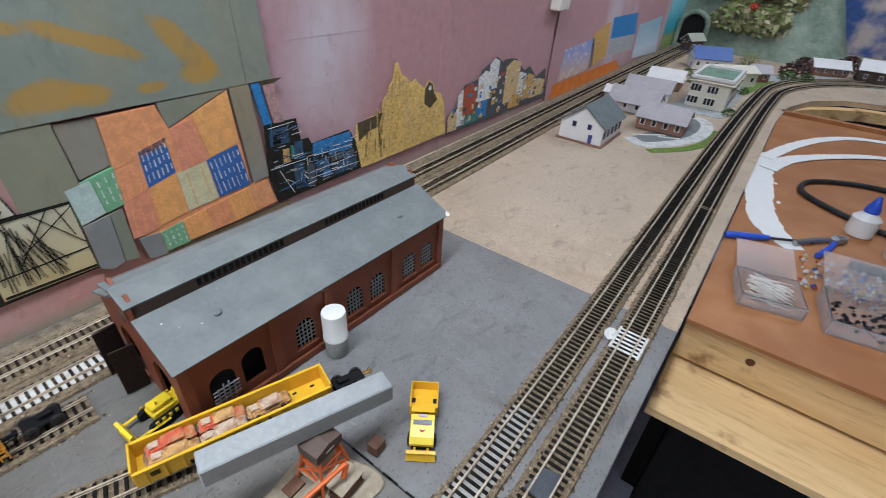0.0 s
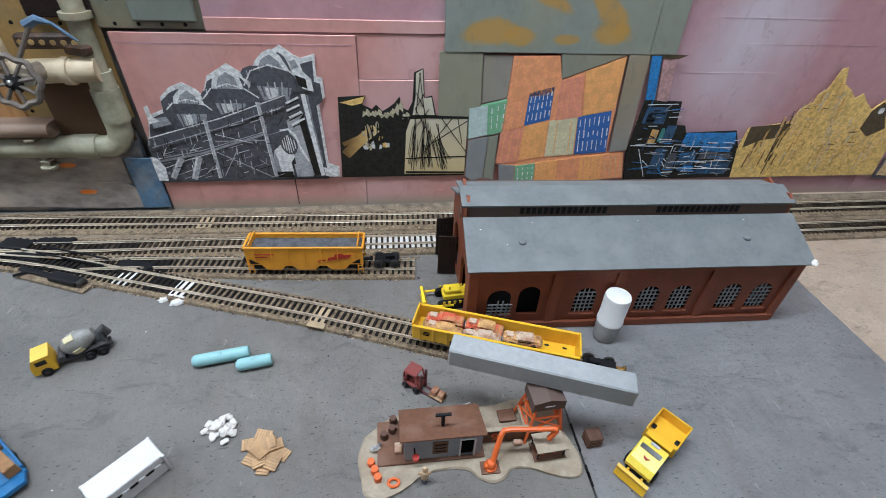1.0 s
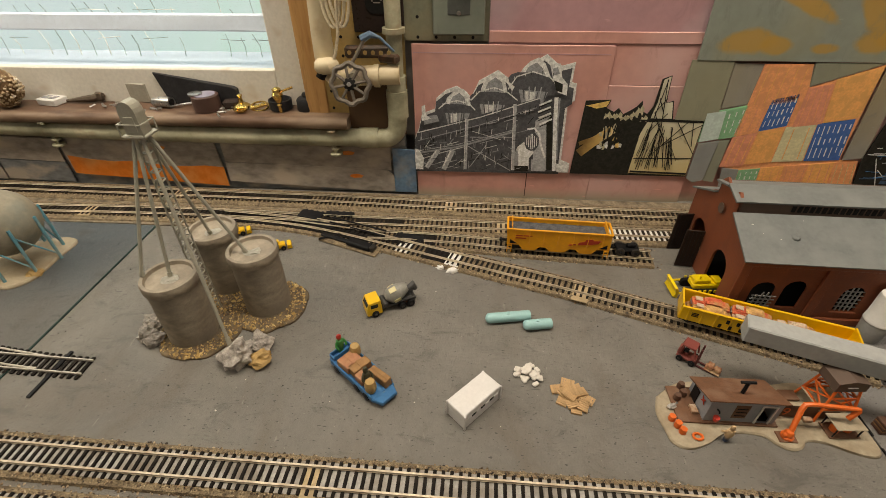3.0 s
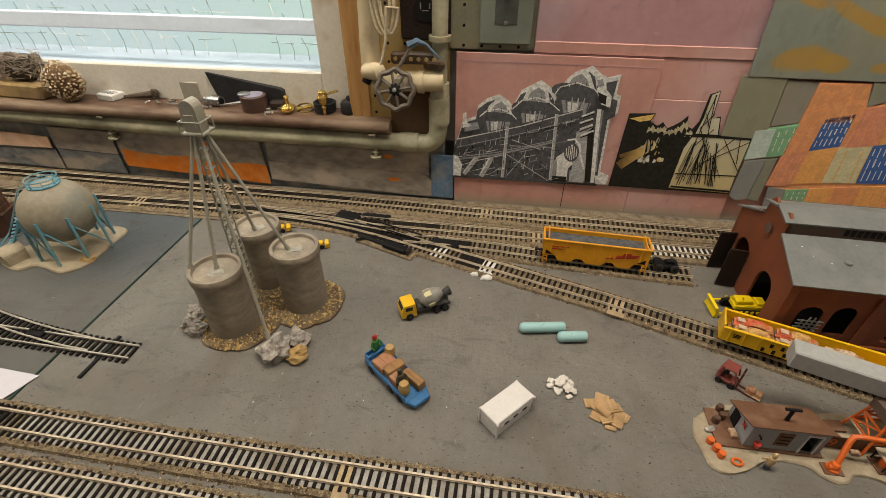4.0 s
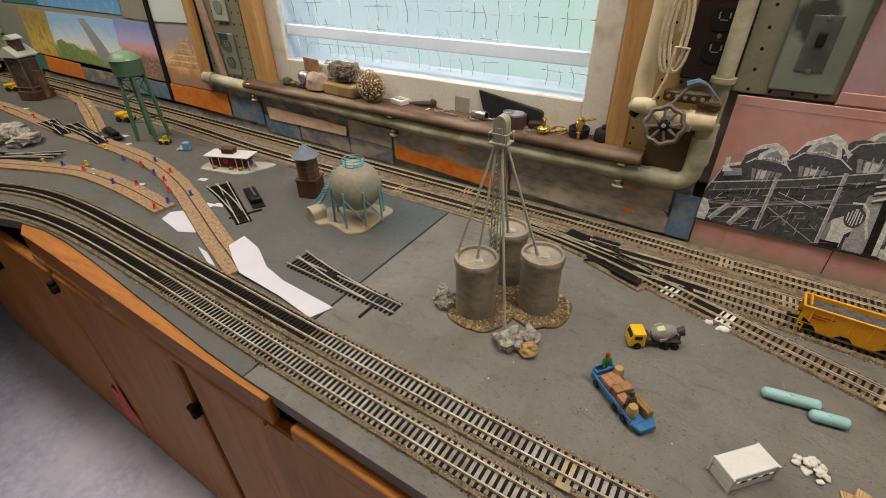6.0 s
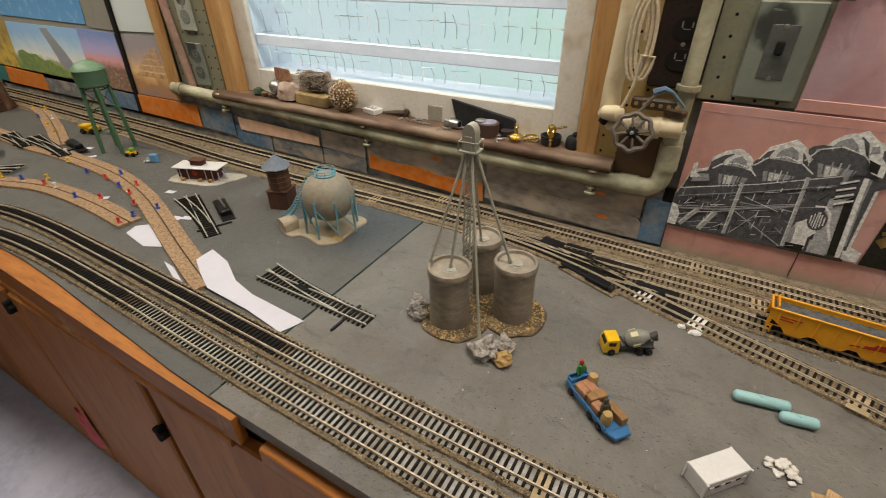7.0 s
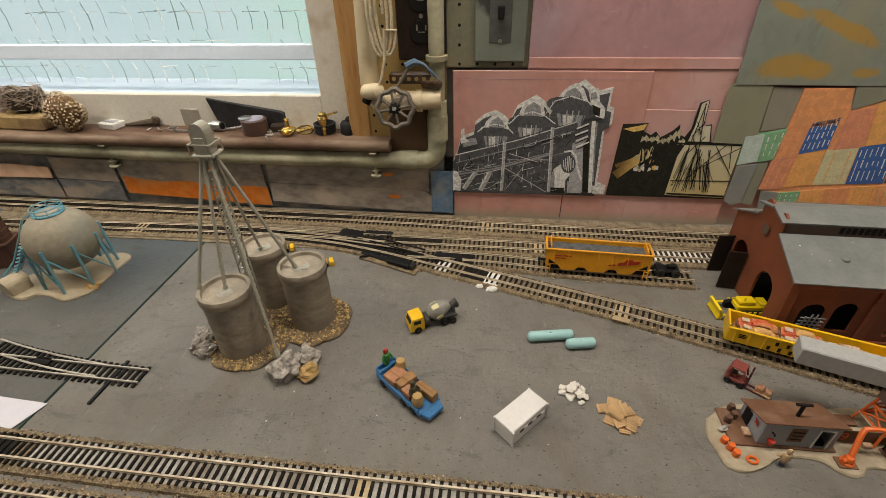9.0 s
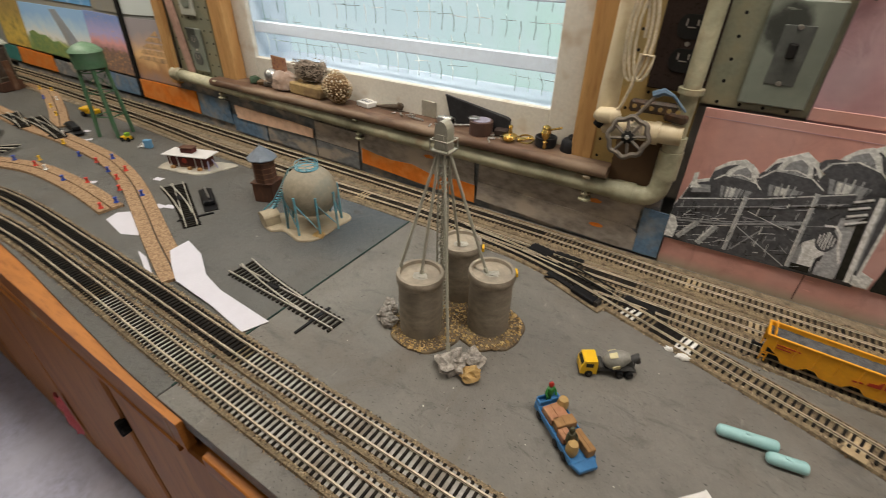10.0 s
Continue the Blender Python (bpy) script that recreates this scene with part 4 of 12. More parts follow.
# window
win = tagged(new("window_1"), "white painted window covered with clear plastic film", "window", "", "structure")
M["bar_paint"] = mat("bluish_white_paint", (0.58, 0.66, 0.76), 0.4, fine=200, coarse=25, var=0.08)
for name, x0, x1, z0, z1 in (("casing", -0.172, -0.218, 0.13, 0.80), ("casing", -0.995, -0.945, 0.13, 0.80), ("bottom_rail", -0.945, -0.218, 0.13, 0.192), ("top_rail", -0.945, -0.218, 0.76, 0.82)):
    part(name, Geo().box((abs(x1 - x0), 0.012, z1 - z0), ((x0 + x1) / 2, 0.040, z0), 0.002), M["white_paint"], win)
part("glazing_bar", Geo().box((0.727, 0.010, 0.024), (-0.5815, 0.052, 0.243), 0.002), M["bar_paint"], win, "white horizontal glazing bar")
part("glazing_bar", Geo().box((0.727, 0.010, 0.022), (-0.5815, 0.052, 0.342), 0.002), M["bar_paint"], win)
for name, s_, at in (("inner_sill", (0.75, 0.10, 0.004), (-0.58, 0.10, 0.185)), ("reveal", (0.004, 0.10, 0.61), (-0.953, 0.10, 0.189)), ("reveal", (0.004, 0.10, 0.61), (-0.207, 0.10, 0.189))):
    part(name, Geo().box(s_, at), M["bar_paint"], win)
m, nt, p = nodes_of("clear_plastic_film")
p.inputs["Base Color"].default_value = (1, 1, 1, 1)
p.inputs["Transmission Weight"].default_value = 1.0
p.inputs["Roughness"].default_value = 0.02
p.inputs["IOR"].default_value = 1.15
bumped(nt, p, noise_node(nt, 14, 3.0, stretch=(0.5, 1, 2.5), dist=1.0), 0.6, 0.006)
M["film"] = m
film_ob = part("plastic_film", Geo().box((0.74, 0.0008, 0.58), (-0.5815, 0.0445, 0.185)), M["film"], win, "wrinkled clear plastic film")
film_ob.visible_shadow = False
g, g2 = Geo(), Geo()
wr = random.Random(5)
x = -0.94
while x < -0.22:
    z = 0.20
    while z < 0.50:
        lean = wr.uniform(-0.004, 0.006)
        if wr.random() < 0.80:
            L = wr.uniform(0.026, 0.048)
            (g if wr.random() < 0.68 else g2).tube([(x, 0.075, z), (x - lean * 0.2 + 0.0015, 0.075, z + L * 0.5), (x - lean - 0.003, 0.075, z + L)], wr.uniform(0.0005, 0.0009), 5)
        if wr.random() < 0.34:
            (g if wr.random() < 0.6 else g2).rod((x - 0.010, 0.0745, z + 0.026), (x + wr.uniform(0.018, 0.044), 0.0745, z + 0.026 + wr.uniform(-0.002, 0.003)), 0.0006, 5)
        z += 0.042
    x += 0.0255
part("wire_mesh", g, mat("green_grey_wire", (0.40, 0.54, 0.52), 0.6), win, "broken grey-green wire mesh")
m2, nt, p = nodes_of("white_wire")
p.inputs["Base Color"].default_value = (0.9, 0.95, 0.9, 1)
part("wire_mesh", g2, m2, win, "pale wire mesh")
m, nt, p = nodes_of("bright_daylight")
em = nt.nodes.new("ShaderNodeEmission")
tc = nt.nodes.new("ShaderNodeTexCoord")
sep = nt.nodes.new("ShaderNodeSeparateXYZ")
nt.links.new(tc.outputs["Object"], sep.inputs[0])
mr = nt.nodes.new("ShaderNodeMapRange")
mr.inputs["From Min"].default_value, mr.inputs["From Max"].default_value = -0.9, -0.2
nt.links.new(sep.outputs["X"], mr.inputs["Value"])
c = ramp(nt, mr.outputs[0], 0.2, 1.0, (0.80, 1.07, 1.14), (0.76, 1.14, 1.00))
c = blend(nt, ramp(nt, noise_node(nt, 7, 4.0), 0.4, 0.75), c, (0.90, 1.12, 1.20))
nt.links.new(c, em.inputs["Color"])
em.inputs["Strength"].default_value = 0.89
nt.links.new(em.outputs[0], nt.nodes["Material Output"].inputs["Surface"])
setting("sky_backdrop", Geo().box((2.4, 0.01, 1.6), (-0.58, 0.42, -0.2)), m, "pale green daylight outside the window")

# window ledge
g = Geo()
prof = [(0.066, 0.0), (0.066, 0.018)] + [(0.004 * 1.0 - 0.009 + 0.009 * math.cos(a), 0.009 + 0.009 * math.sin(a)) for a in [math.pi / 2 + math.pi * i / 8 for i in range(9)]]
ribbon(g, [(Vector((-1.06, 0.0, 0.1195)), Vector((-1, 0, 0))), (Vector((-0.58, 0, 0.1195)), Vector((-1, 0, 0))), (Vector((-0.098, 0, 0.1195)), Vector((-1, 0, 0)))], [(a - 0.012, b) for a, b in prof])
M["ledge"] = mat("dusty_brown_ledge", (0.13, 0.075, 0.048), 0.5, fine=90, coarse=14, var=0.4, other=(0.27, 0.19, 0.13), lo=0.48, hi=0.62, stretch=(0.35, 1, 1))
tagged(solo("window_ledge", g, M["ledge"], 0, 0, 0, 0, "dusty brown wooden ledge with a rounded front edge", "ledge", smooth=True), kind="structure")


# ---- pipes ----
def oversprayed(name, a, b, c3):
    m, nt, p = nodes_of(name)
    c = ramp(nt, noise_node(nt, 9, 7.0, 0.65, stretch=(1, 1, 1.2)), 0.36, 0.62, a, b)
    c = blend(nt, ramp(nt, noise_node(nt, 22, 6.0), 0.55, 0.75), c, c3)
    nt.links.new(c, p.inputs["Base Color"])
    p.inputs["Roughness"].default_value = 0.5
    bumped(nt, p, noise_node(nt, 120, 5.0), 0.3, 0.001)
    return m


M["pipe"] = oversprayed("olive_and_cream_pipe_paint", (0.19, 0.18, 0.115), (0.56, 0.53, 0.37), (0.28, 0.17, 0.10))
M["pipe_cream"] = oversprayed("cream_pipe_wrap", (0.55, 0.44, 0.27), (0.62, 0.53, 0.36), (0.42, 0.30, 0.17))
M["pipe_dark"] = oversprayed("dark_pipe_paint", (0.10, 0.085, 0.065), (0.26, 0.23, 0.17), (0.16, 0.10, 0.07))
PY, PZ = -0.008, 0.103
heat = thing("heating_pipe", -0.01, PY, PZ, 0, "olive and cream painted pipe with an elbow on the wall", "pipe")
bend = [(-0.032 + 0.022 * math.sin(a), 0, 0.022 - 0.022 * math.cos(a)) for a in [math.pi / 2 * i / 6 for i in range(7)]]
part("pipe_run", Geo().tube([(-1.20, 0, 0.021), (-0.96, 0, 0.014), (-0.82, 0, 0.010), (-0.5, 0, 0.001), (-0.3, 0, 0), (-0.06, 0, 0)] + [(q[0] - 0.004, q[1], q[2]) for q in bend] + [(-0.012, 0, 0.05), (-0.0115, 0, 0.095)], 0.0142, 16), M["pipe"], heat, smooth=True)
part("pipe_riser", Geo().tube([(-0.0115, 0, 0.090), (-0.0105, 0, 0.16), (-0.008, 0, 0.5)], 0.0112, 16), M["pipe"], heat, smooth=True)
for a, b in (((-0.075, 0, 0), (-0.045, 0, 0)), ((-0.012, 0, 0.035), (-0.012, 0, 0.075)), ((-0.0105, 0, 0.152), (-0.0105, 0, 0.159))):
    part("collar", Geo().rod(a, b, 0.0158, 16), M["pipe"], heat, smooth=True)
for x, dz in ((-0.115, 0.0), (-0.585, 0.003), (-1.03, 0.016)):
    part("clip", Geo().cyl(0.010, 0.004, (x, -0.004, dz - 0.028), 10).cyl(0.003, 0.016, (x, -0.006, dz - 0.027), 8).cyl(0.0075, 0.003, (x, -0.004, dz - 0.018), 10).box((0.012, 0.034, 0.004), (x, 0, dz + 0.0125), 0.001), M["pipe"], heat, "small painted pipe clip", smooth=True)
end = part("pipe_end", Geo().rod((-1.225, 0, 0.0217), (-1.19, 0, 0.0207), 0.0165, 16), M["pipe"], heat, smooth=True)
valve = thing("gate_valve", -0.072, -0.016, 0.203, 0, "cream lagged pipe with an iron wheel valve", "valve")
part("riser", Geo().tube([(-0.042, 0.0, 0.32), (-0.045, 0, 0.12), (-0.047, 0, 0.05), (-0.046, -0.002, 0.012), (-0.036, -0.004, -0.002), (-0.02, -0.004, -0.004)], [0.0115, 0.0125, 0.0135, 0.0145, 0.0145, 0.013], 14), M["pipe_cream"], valve, smooth=True)
part("crossover", Geo().rod((-0.03, -0.004, -0.003), (0.058, 0.0, -0.001), 0.0135, 14).rod((0.022, -0.003, -0.002), (0.03, -0.003, -0.002), 0.0155, 14), M["pipe_cream"], valve, smooth=True)
part("bonnet", Geo().rod((0, 0, 0), (0, -0.036, 0.001), 0.010, 12).rod((0, -0.034, 0.001), (0, -0.058, 0.002), 0.0042, 8), M["pipe_dark"], valve, smooth=True)
M["iron"] = mat("dull_cast_iron", (0.20, 0.17, 0.14), 0.5, 0.55, fine=300, coarse=60, var=0.3, bump=0.3)
WT = Matrix.Translation((0, -0.055, 0.002)) @ Matrix.Rotation(radians(78), 4, "X") @ Matrix.Scale(0.86, 4)
g = Geo()
ring = [(WT @ Vector(((0.0285 + 0.0018 * math.cos(8 * a)) * math.cos(a), (0.0285 + 0.0018 * math.cos(8 * a)) * math.sin(a), 0))) for a in [2 * math.pi * i / 48 for i in range(48)]]
g.tube(ring, 0.0033, 8, closed=True)
wheel = part("handwheel", g, M["iron"], valve, "scalloped iron handwheel", smooth=True)
for i in range(8):
    a = 2 * math.pi * i / 8 + 0.2
    part("spoke", Geo().tube([WT @ Vector((0.006 * math.cos(a), 0.006 * math.sin(a), 0.002)), WT @ Vector((0.017 * math.cos(a), 0.017 * math.sin(a), 0.001)), WT @ Vector((0.028 * math.cos(a), 0.028 * math.sin(a), 0))], 0.0021, 6), M["iron"], wheel, smooth=True)
part("hub", Geo().lathe([(0.009, -0.003), (0.010, 0.003), (0.006, 0.005), (0.003, 0.0055)], 14, m=WT), M["dark"], wheel, smooth=True)
part("nut", Geo().lathe([(0.0035, 0.005), (0.0035, 0.008), (0.001, 0.009)], 6, m=WT), mat("bright_steel", (0.6, 0.58, 0.55), 0.3, 0.9), wheel)
g = Geo().tube([(-0.055, -0.01, 0.010), (-0.047, -0.022, 0.015), (-0.032, -0.026, 0.017), (-0.024, -0.02, 0.02)], [0.006, 0.011, 0.012, 0.007], 10)
part("socket", g, M["pipe_cream"], valve, "cream plastic lamp socket", smooth=True)
part("socket_mouth", Geo().rod((-0.050, -0.023, 0.0), (-0.044, -0.022, 0.010), 0.0065, 10), M["dark"], valve, smooth=True)

cord = []
for i in range(60):
    a = 2 * math.pi * i / 20
    cord.append((-0.098 + 0.012 * math.cos(a) + 0.0003 * i, -0.038 - 0.00006 * i, 0.318 + 0.045 * math.sin(a) + 0.006 * math.sin(0.3 * i)))
cord += [(-0.085, -0.042, 0.30), (-0.088, -0.042, 0.26), (-0.095, -0.042, 0.235), (-0.104, -0.04, 0.220)]
solo("hanging_cord", Geo().tube(cord, 0.0021, 6), mat("cream_flex", (0.62, 0.53, 0.38), 0.5), 0, 0, 0, 0, "looped cream flex hanging over the valve", "cord", smooth=True)
brk = thing("iron_bracket", -0.052, -0.012, 0.222, 0, "rusty perforated iron bracket with a blue-handled tool", "bracket")
part("plate", Geo().box((0.075, 0.012, 0.016), (0, 0, 0.002), 0.003, rz=4).box((0.03, 0.014, 0.012), (0.024, -0.004, -0.004), 0.003, rz=-20), mat("rusty_black_iron", (0.045, 0.032, 0.024), 0.6, 0.3, fine=300, coarse=80, other=(0.12, 0.06, 0.03)), brk)
for i in range(6):
    part("hole", Geo().lathe([(0.003, 0), (0.003, 0.001)], 8, m=Matrix.Translation((-0.03 + 0.011 * i, -0.0075, 0.010)) @ UP), M["pegboard"], brk)
part("tool_handle", Geo().tube([(-0.008, -0.02, 0.030), (0.004, -0.02, 0.036), (0.016, -0.018, 0.032), (0.034, -0.016, 0.014)], [0.0055, 0.0048, 0.002, 0.0015], 8), mat("steel_blue_grip", (0.12, 0.19, 0.28), 0.35), brk, "steel-blue tool grip", smooth=True)
part("tool_shaft", Geo().rod((-0.004, -0.022, 0.030), (-0.026, -0.030, -0.004), 0.0024, 8), M["iron"], brk, smooth=True)


# ---- sockets and switches ----
def plate(name, x, y, z, colour, label, holes, w=0.070, h=0.114, face=None):
    t = thing(name, x, y, z, 0, label, "wall plate")
    part("cover", Geo().box((w, 0.005, h), (0, 0, 0), 0.0015), colour, t)
    dark = M["dark"]
    if holes == "outlet":
        for zz in (h / 2 - 0.0195, h / 2 + 0.0195):
            rec = part("receptacle", Geo().prism(arc(0.0165, -58, 58, 6) + arc(0.0165, 122, 238, 6), 0.0016, m=Matrix.Translation((0, -0.0022, zz)) @ UP, ch=0.0005), face or dark, t)
            part("slot", Geo().box((0.0018, 0.0006, 0.008), (-0.0062, -0.0041, zz + 0.001)).box((0.0018, 0.0006, 0.0065), (0.0062, -0.0041, zz + 0.002)).box((0.009, 0.0006, 0.0012), (0, -0.0041, zz - 0.001)), M["slot"], rec)
        part("screw", Geo().lathe([(0.003, 0), (0.0026, 0.0012), (0.001, 0.0016)], 10, m=Matrix.Translation((0, -0.0024, h / 2)) @ UP), M["screw"], t, smooth=True)
    else:
        part("toggle_surround", Geo().box((0.030, 0.0012, 0.064), (0, -0.0027, h / 2 - 0.032), 0.0004), M["plate_shadow"], t)
        part("toggle", Geo().box((0.009, 0.010, 0.016), (0, -0.006, h / 2 - 0.002), 0.0015), M["dark"], t)
        for zz in (h / 2 - 0.03, h / 2 + 0.03):
            part("screw", Geo().lathe([(0.003, 0), (0.0026, 0.0012), (0.001, 0.0016)], 10, m=Matrix.Translation((0, -0.0033, zz)) @ UP), M["screw"], t, smooth=True)
    return t


M["slot"] = mat("worn_slot", (0.30, 0.26, 0.22), 0.4)
M["screw"] = mat("steel_screw", (0.5, 0.46, 0.4), 0.35, 0.9)
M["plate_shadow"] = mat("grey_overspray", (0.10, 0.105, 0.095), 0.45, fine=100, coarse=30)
M["plate_green"] = sprayed_card("grey_green_plate", (0.20, 0.22, 0.18), (0.16, 0.17, 0.14), None, 0.5, 0.7, 14.0, [(-0.012, 0.085, 0.040, 0.052, 0)], (0.012, 0.012, 0.011))
M["bakelite"] = mat("dark_brown_bakelite", (0.032, 0.022, 0.018), 0.32, fine=300, coarse=30, var=0.25, bump=0.08)
plate("wall_outlet", -0.0415, 0.0015, 0.2535, M["bakelite"], "dark brown double wall outlet on the pegboard", "outlet")
plate("light_switch", 0.0675, 0.001, 0.2515, M["plate_green"], "grey-green painted light switch plate", "switch")
M["plate_pale"] = mat("pale_grey_plate", (0.42, 0.42, 0.36), 0.45, fine=60, coarse=14, var=0.2)
plate("wall_outlet", -1.118, 0.002, 0.268, M["plate_pale"], "pale grey wall outlet beside the window stud", "outlet", 0.055, 0.10, M["plate_green"])
plate("wall_outlet", -1.118, 0.002, 0.143, M["plate_green"], "grey-green wall outlet beside the window stud", "outlet", 0.055, 0.098, M["plate_shadow"])
tap = thing("pipe_fitting", 0.118, -0.004, 0.392, 0, "orange-mouthed brass pipe fitting high on the wall", "pipe fitting")
part("body", Geo().rod((0, 0.005, 0), (0, -0.045, -0.004), 0.012, 14), M["screw"], tap, smooth=True)
part("ring", Geo().tube([(0.013 * math.cos(a), -0.045, -0.004 + 0.013 * math.sin(a)) for a in [2 * math.pi * i / 18 for i in range(18)]], 0.0035, 8, closed=True), mat("orange_plastic", (0.55, 0.25, 0.06), 0.4), tap, "orange ring", smooth=True)
part("bracket", Geo().rod((-0.016, -0.02, -0.006), (-0.016, -0.03, -0.022), 0.004, 8).rod((-0.024, -0.03, -0.018), (0.0, -0.03, -0.02), 0.003, 8), M["iron"], tap, smooth=True)

# ---- cut-out pictures on the backdrop ----
PH = {k: mat("photo_" + k, c, 0.5, fine=320, coarse=150, var=0.35, other=dim(c, 0.7), lo=0.5, hi=0.62, bump=0.05) for k, c in dict(dark=(0.105, 0.107, 0.115), mid=(0.34, 0.345, 0.355), grey=(0.47, 0.475, 0.485), light=(0.78, 0.78, 0.75), white=(0.86, 0.85, 0.80), cream=(0.60, 0.54, 0.36), gold=(0.84, 0.57, 0.18), black=(0.028, 0.027, 0.022), brown=(0.10, 0.075, 0.04), blue=(0.06, 0.24, 0.55), navy=(0.05, 0.10, 0.18), rose=(0.52, 0.32, 0.30), red=(0.42, 0.10, 0.05), amber=(0.66, 0.40, 0.12), sand=(0.74, 0.53, 0.26), teal=(0.08, 0.24, 0.22)).items()}


def ell(cx, cz, rx, rz, a0=0, a1=360, n=18):
    return [(cx + rx * math.cos(radians(a0 + (a1 - a0) * i / n)), cz + rz * math.sin(radians(a0 + (a1 - a0) * i / n))) for i in range(n + (a1 - a0 < 360))]


ref = thing("refinery_picture", 0, 0, 0, 0, "cut-out grey photograph of a refinery on card", "picture", "pictures on the backdrop")
Y0 = -0.0035


def stripe(parent, name, pts, w, y, material, thick=0.0003):
    """A printed line through several points."""
    g = Geo()
    pts = [Vector(p) for p in pts]
    out, back_ = [], []
    for i, p in enumerate(pts):
        d = (pts[min(i + 1, len(pts) - 1)] - pts[max(i - 1, 0)]).normalized() * w / 2
        out.append((p.x - d.y, p.y + d.x))
        back_.append((p.x + d.y, p.y - d.x))
    return card(parent, name, out + back_[::-1], y, thick, material)


EDGE_R = [(0.001, 0.046), (0.001, 0.102), (0.008, 0.118), (0.014, 0.142), (0.034, 0.150), (0.036, 0.166), (0.050, 0.178), (0.066, 0.184), (0.08, 0.176), (0.087, 0.168), (0.098, 0.192), (0.124, 0.207), (0.140, 0.196), (0.148, 0.184), (0.158, 0.206), (0.175, 0.220), (0.190, 0.229), (0.204, 0.218), (0.212, 0.214), (0.230, 0.219), (0.229, 0.192), (0.236, 0.190), (0.237, 0.166), (0.228, 0.160), (0.231, 0.072), (0.245, 0.066), (0.245, 0.050)]
card(ref, "card", EDGE_R, Y0, 0.0012, PH["light"])
card(ref, "torn_paper", [(0.0015, 0.052), (0.0135, 0.052), (0.0150, 0.072), (0.0080, 0.086), (0.0010, 0.088)], Y0 - 0.0068, 0.0003, PH["light"])
card(ref, "ground_shape", [(0.012 + (x - 0.012) * 0.985, 0.047 + (z - 0.047) * 0.955) for x, z in EDGE_R if x < 0.24] + [(0.230, 0.0475)], Y0 - 0.0012, 0.0002, PH["dark"])
card(ref, "cap_shape", [(0.047, 0.153), (0.052, 0.167), (0.064, 0.179), (0.076, 0.18), (0.084, 0.168), (0.087, 0.153)], Y0 - 0.00144, 0.0002, PH["light"])
card(ref, "cap_shape", [(0.053, 0.156), (0.06, 0.169), (0.07, 0.175), (0.078, 0.168), (0.081, 0.156)], Y0 - 0.00148, 0.0002, PH["mid"])
stripe(ref, "cap_line", [(0.053, 0.156), (0.06, 0.169), (0.07, 0.175), (0.078, 0.168), (0.081, 0.156)], 0.0011, Y0 - 0.00152, PH["white"], 0.0002)
card(ref, "brim_shape", [(0.095, 0.148), (0.093, 0.152), (0.087, 0.155), (0.078, 0.157), (0.067, 0.158), (0.057, 0.158), (0.047, 0.157), (0.041, 0.154), (0.038, 0.151), (0.04, 0.147), (0.046, 0.144), (0.055, 0.141), (0.066, 0.14), (0.077, 0.14), (0.086, 0.142), (0.092, 0.144)], Y0 - 0.00156, 0.0002, PH["dark"])
stripe(ref, "rim_line", [(0.039, 0.15), (0.049, 0.159), (0.067, 0.163), (0.084, 0.159), (0.094, 0.149)], 0.0018, Y0 - 0.00160, PH["light"], 0.0002)
card(ref, "bowl_shape", [(0.049, 0.144), (0.086, 0.144), (0.08, 0.125), (0.053, 0.127)], Y0 - 0.00164, 0.0002, PH["mid"])
card(ref, "bowl_shape", [(0.057, 0.143), (0.067, 0.143), (0.066, 0.128), (0.058, 0.128)], Y0 - 0.00168, 0.0002, PH["light"])
stripe(ref, "bowl_line", [(0.074, 0.143), (0.072, 0.127)], 0.0012, Y0 - 0.00172, PH["dark"], 0.0002)
card(ref, "cap_shape", [(0.1, 0.177), (0.105, 0.192), (0.114, 0.201), (0.125, 0.203), (0.135, 0.192), (0.14, 0.176)], Y0 - 0.00176, 0.0002, PH["light"])
card(ref, "cap_shape", [(0.105, 0.177), (0.111, 0.191), (0.121, 0.198), (0.131, 0.191), (0.135, 0.177)], Y0 - 0.00180, 0.0002, PH["mid"])
stripe(ref, "cap_line", [(0.105, 0.177), (0.111, 0.191), (0.121, 0.198), (0.131, 0.191), (0.135, 0.177)], 0.0011, Y0 - 0.00184, PH["white"], 0.0002)
card(ref, "brim_shape", [(0.156, 0.164), (0.154, 0.168), (0.146, 0.172), (0.134, 0.176), (0.121, 0.177), (0.107, 0.177), (0.096, 0.176), (0.088, 0.173), (0.085, 0.168), (0.087, 0.164), (0.094, 0.16), (0.106, 0.156), (0.12, 0.155), (0.134, 0.154), (0.145, 0.156), (0.153, 0.159)], Y0 - 0.00188, 0.0002, PH["dark"])
stripe(ref, "rim_line", [(0.087, 0.164), (0.099, 0.177), (0.12, 0.183), (0.139, 0.177), (0.155, 0.165)], 0.0018, Y0 - 0.00192, PH["light"], 0.0002)
card(ref, "bowl_shape", [(0.1, 0.159), (0.137, 0.158), (0.131, 0.136), (0.105, 0.138)], Y0 - 0.00196, 0.0002, PH["mid"])
card(ref, "bowl_shape", [(0.107, 0.158), (0.12, 0.157), (0.117, 0.14), (0.109, 0.142)], Y0 - 0.00200, 0.0002, PH["light"])
stripe(ref, "bowl_line", [(0.125, 0.158), (0.123, 0.138)], 0.0012, Y0 - 0.00204, PH["dark"], 0.0002)
card(ref, "cap_shape", [(0.152, 0.198), (0.159, 0.211), (0.168, 0.22), (0.179, 0.225), (0.189, 0.217), (0.198, 0.199)], Y0 - 0.00208, 0.0002, PH["light"])
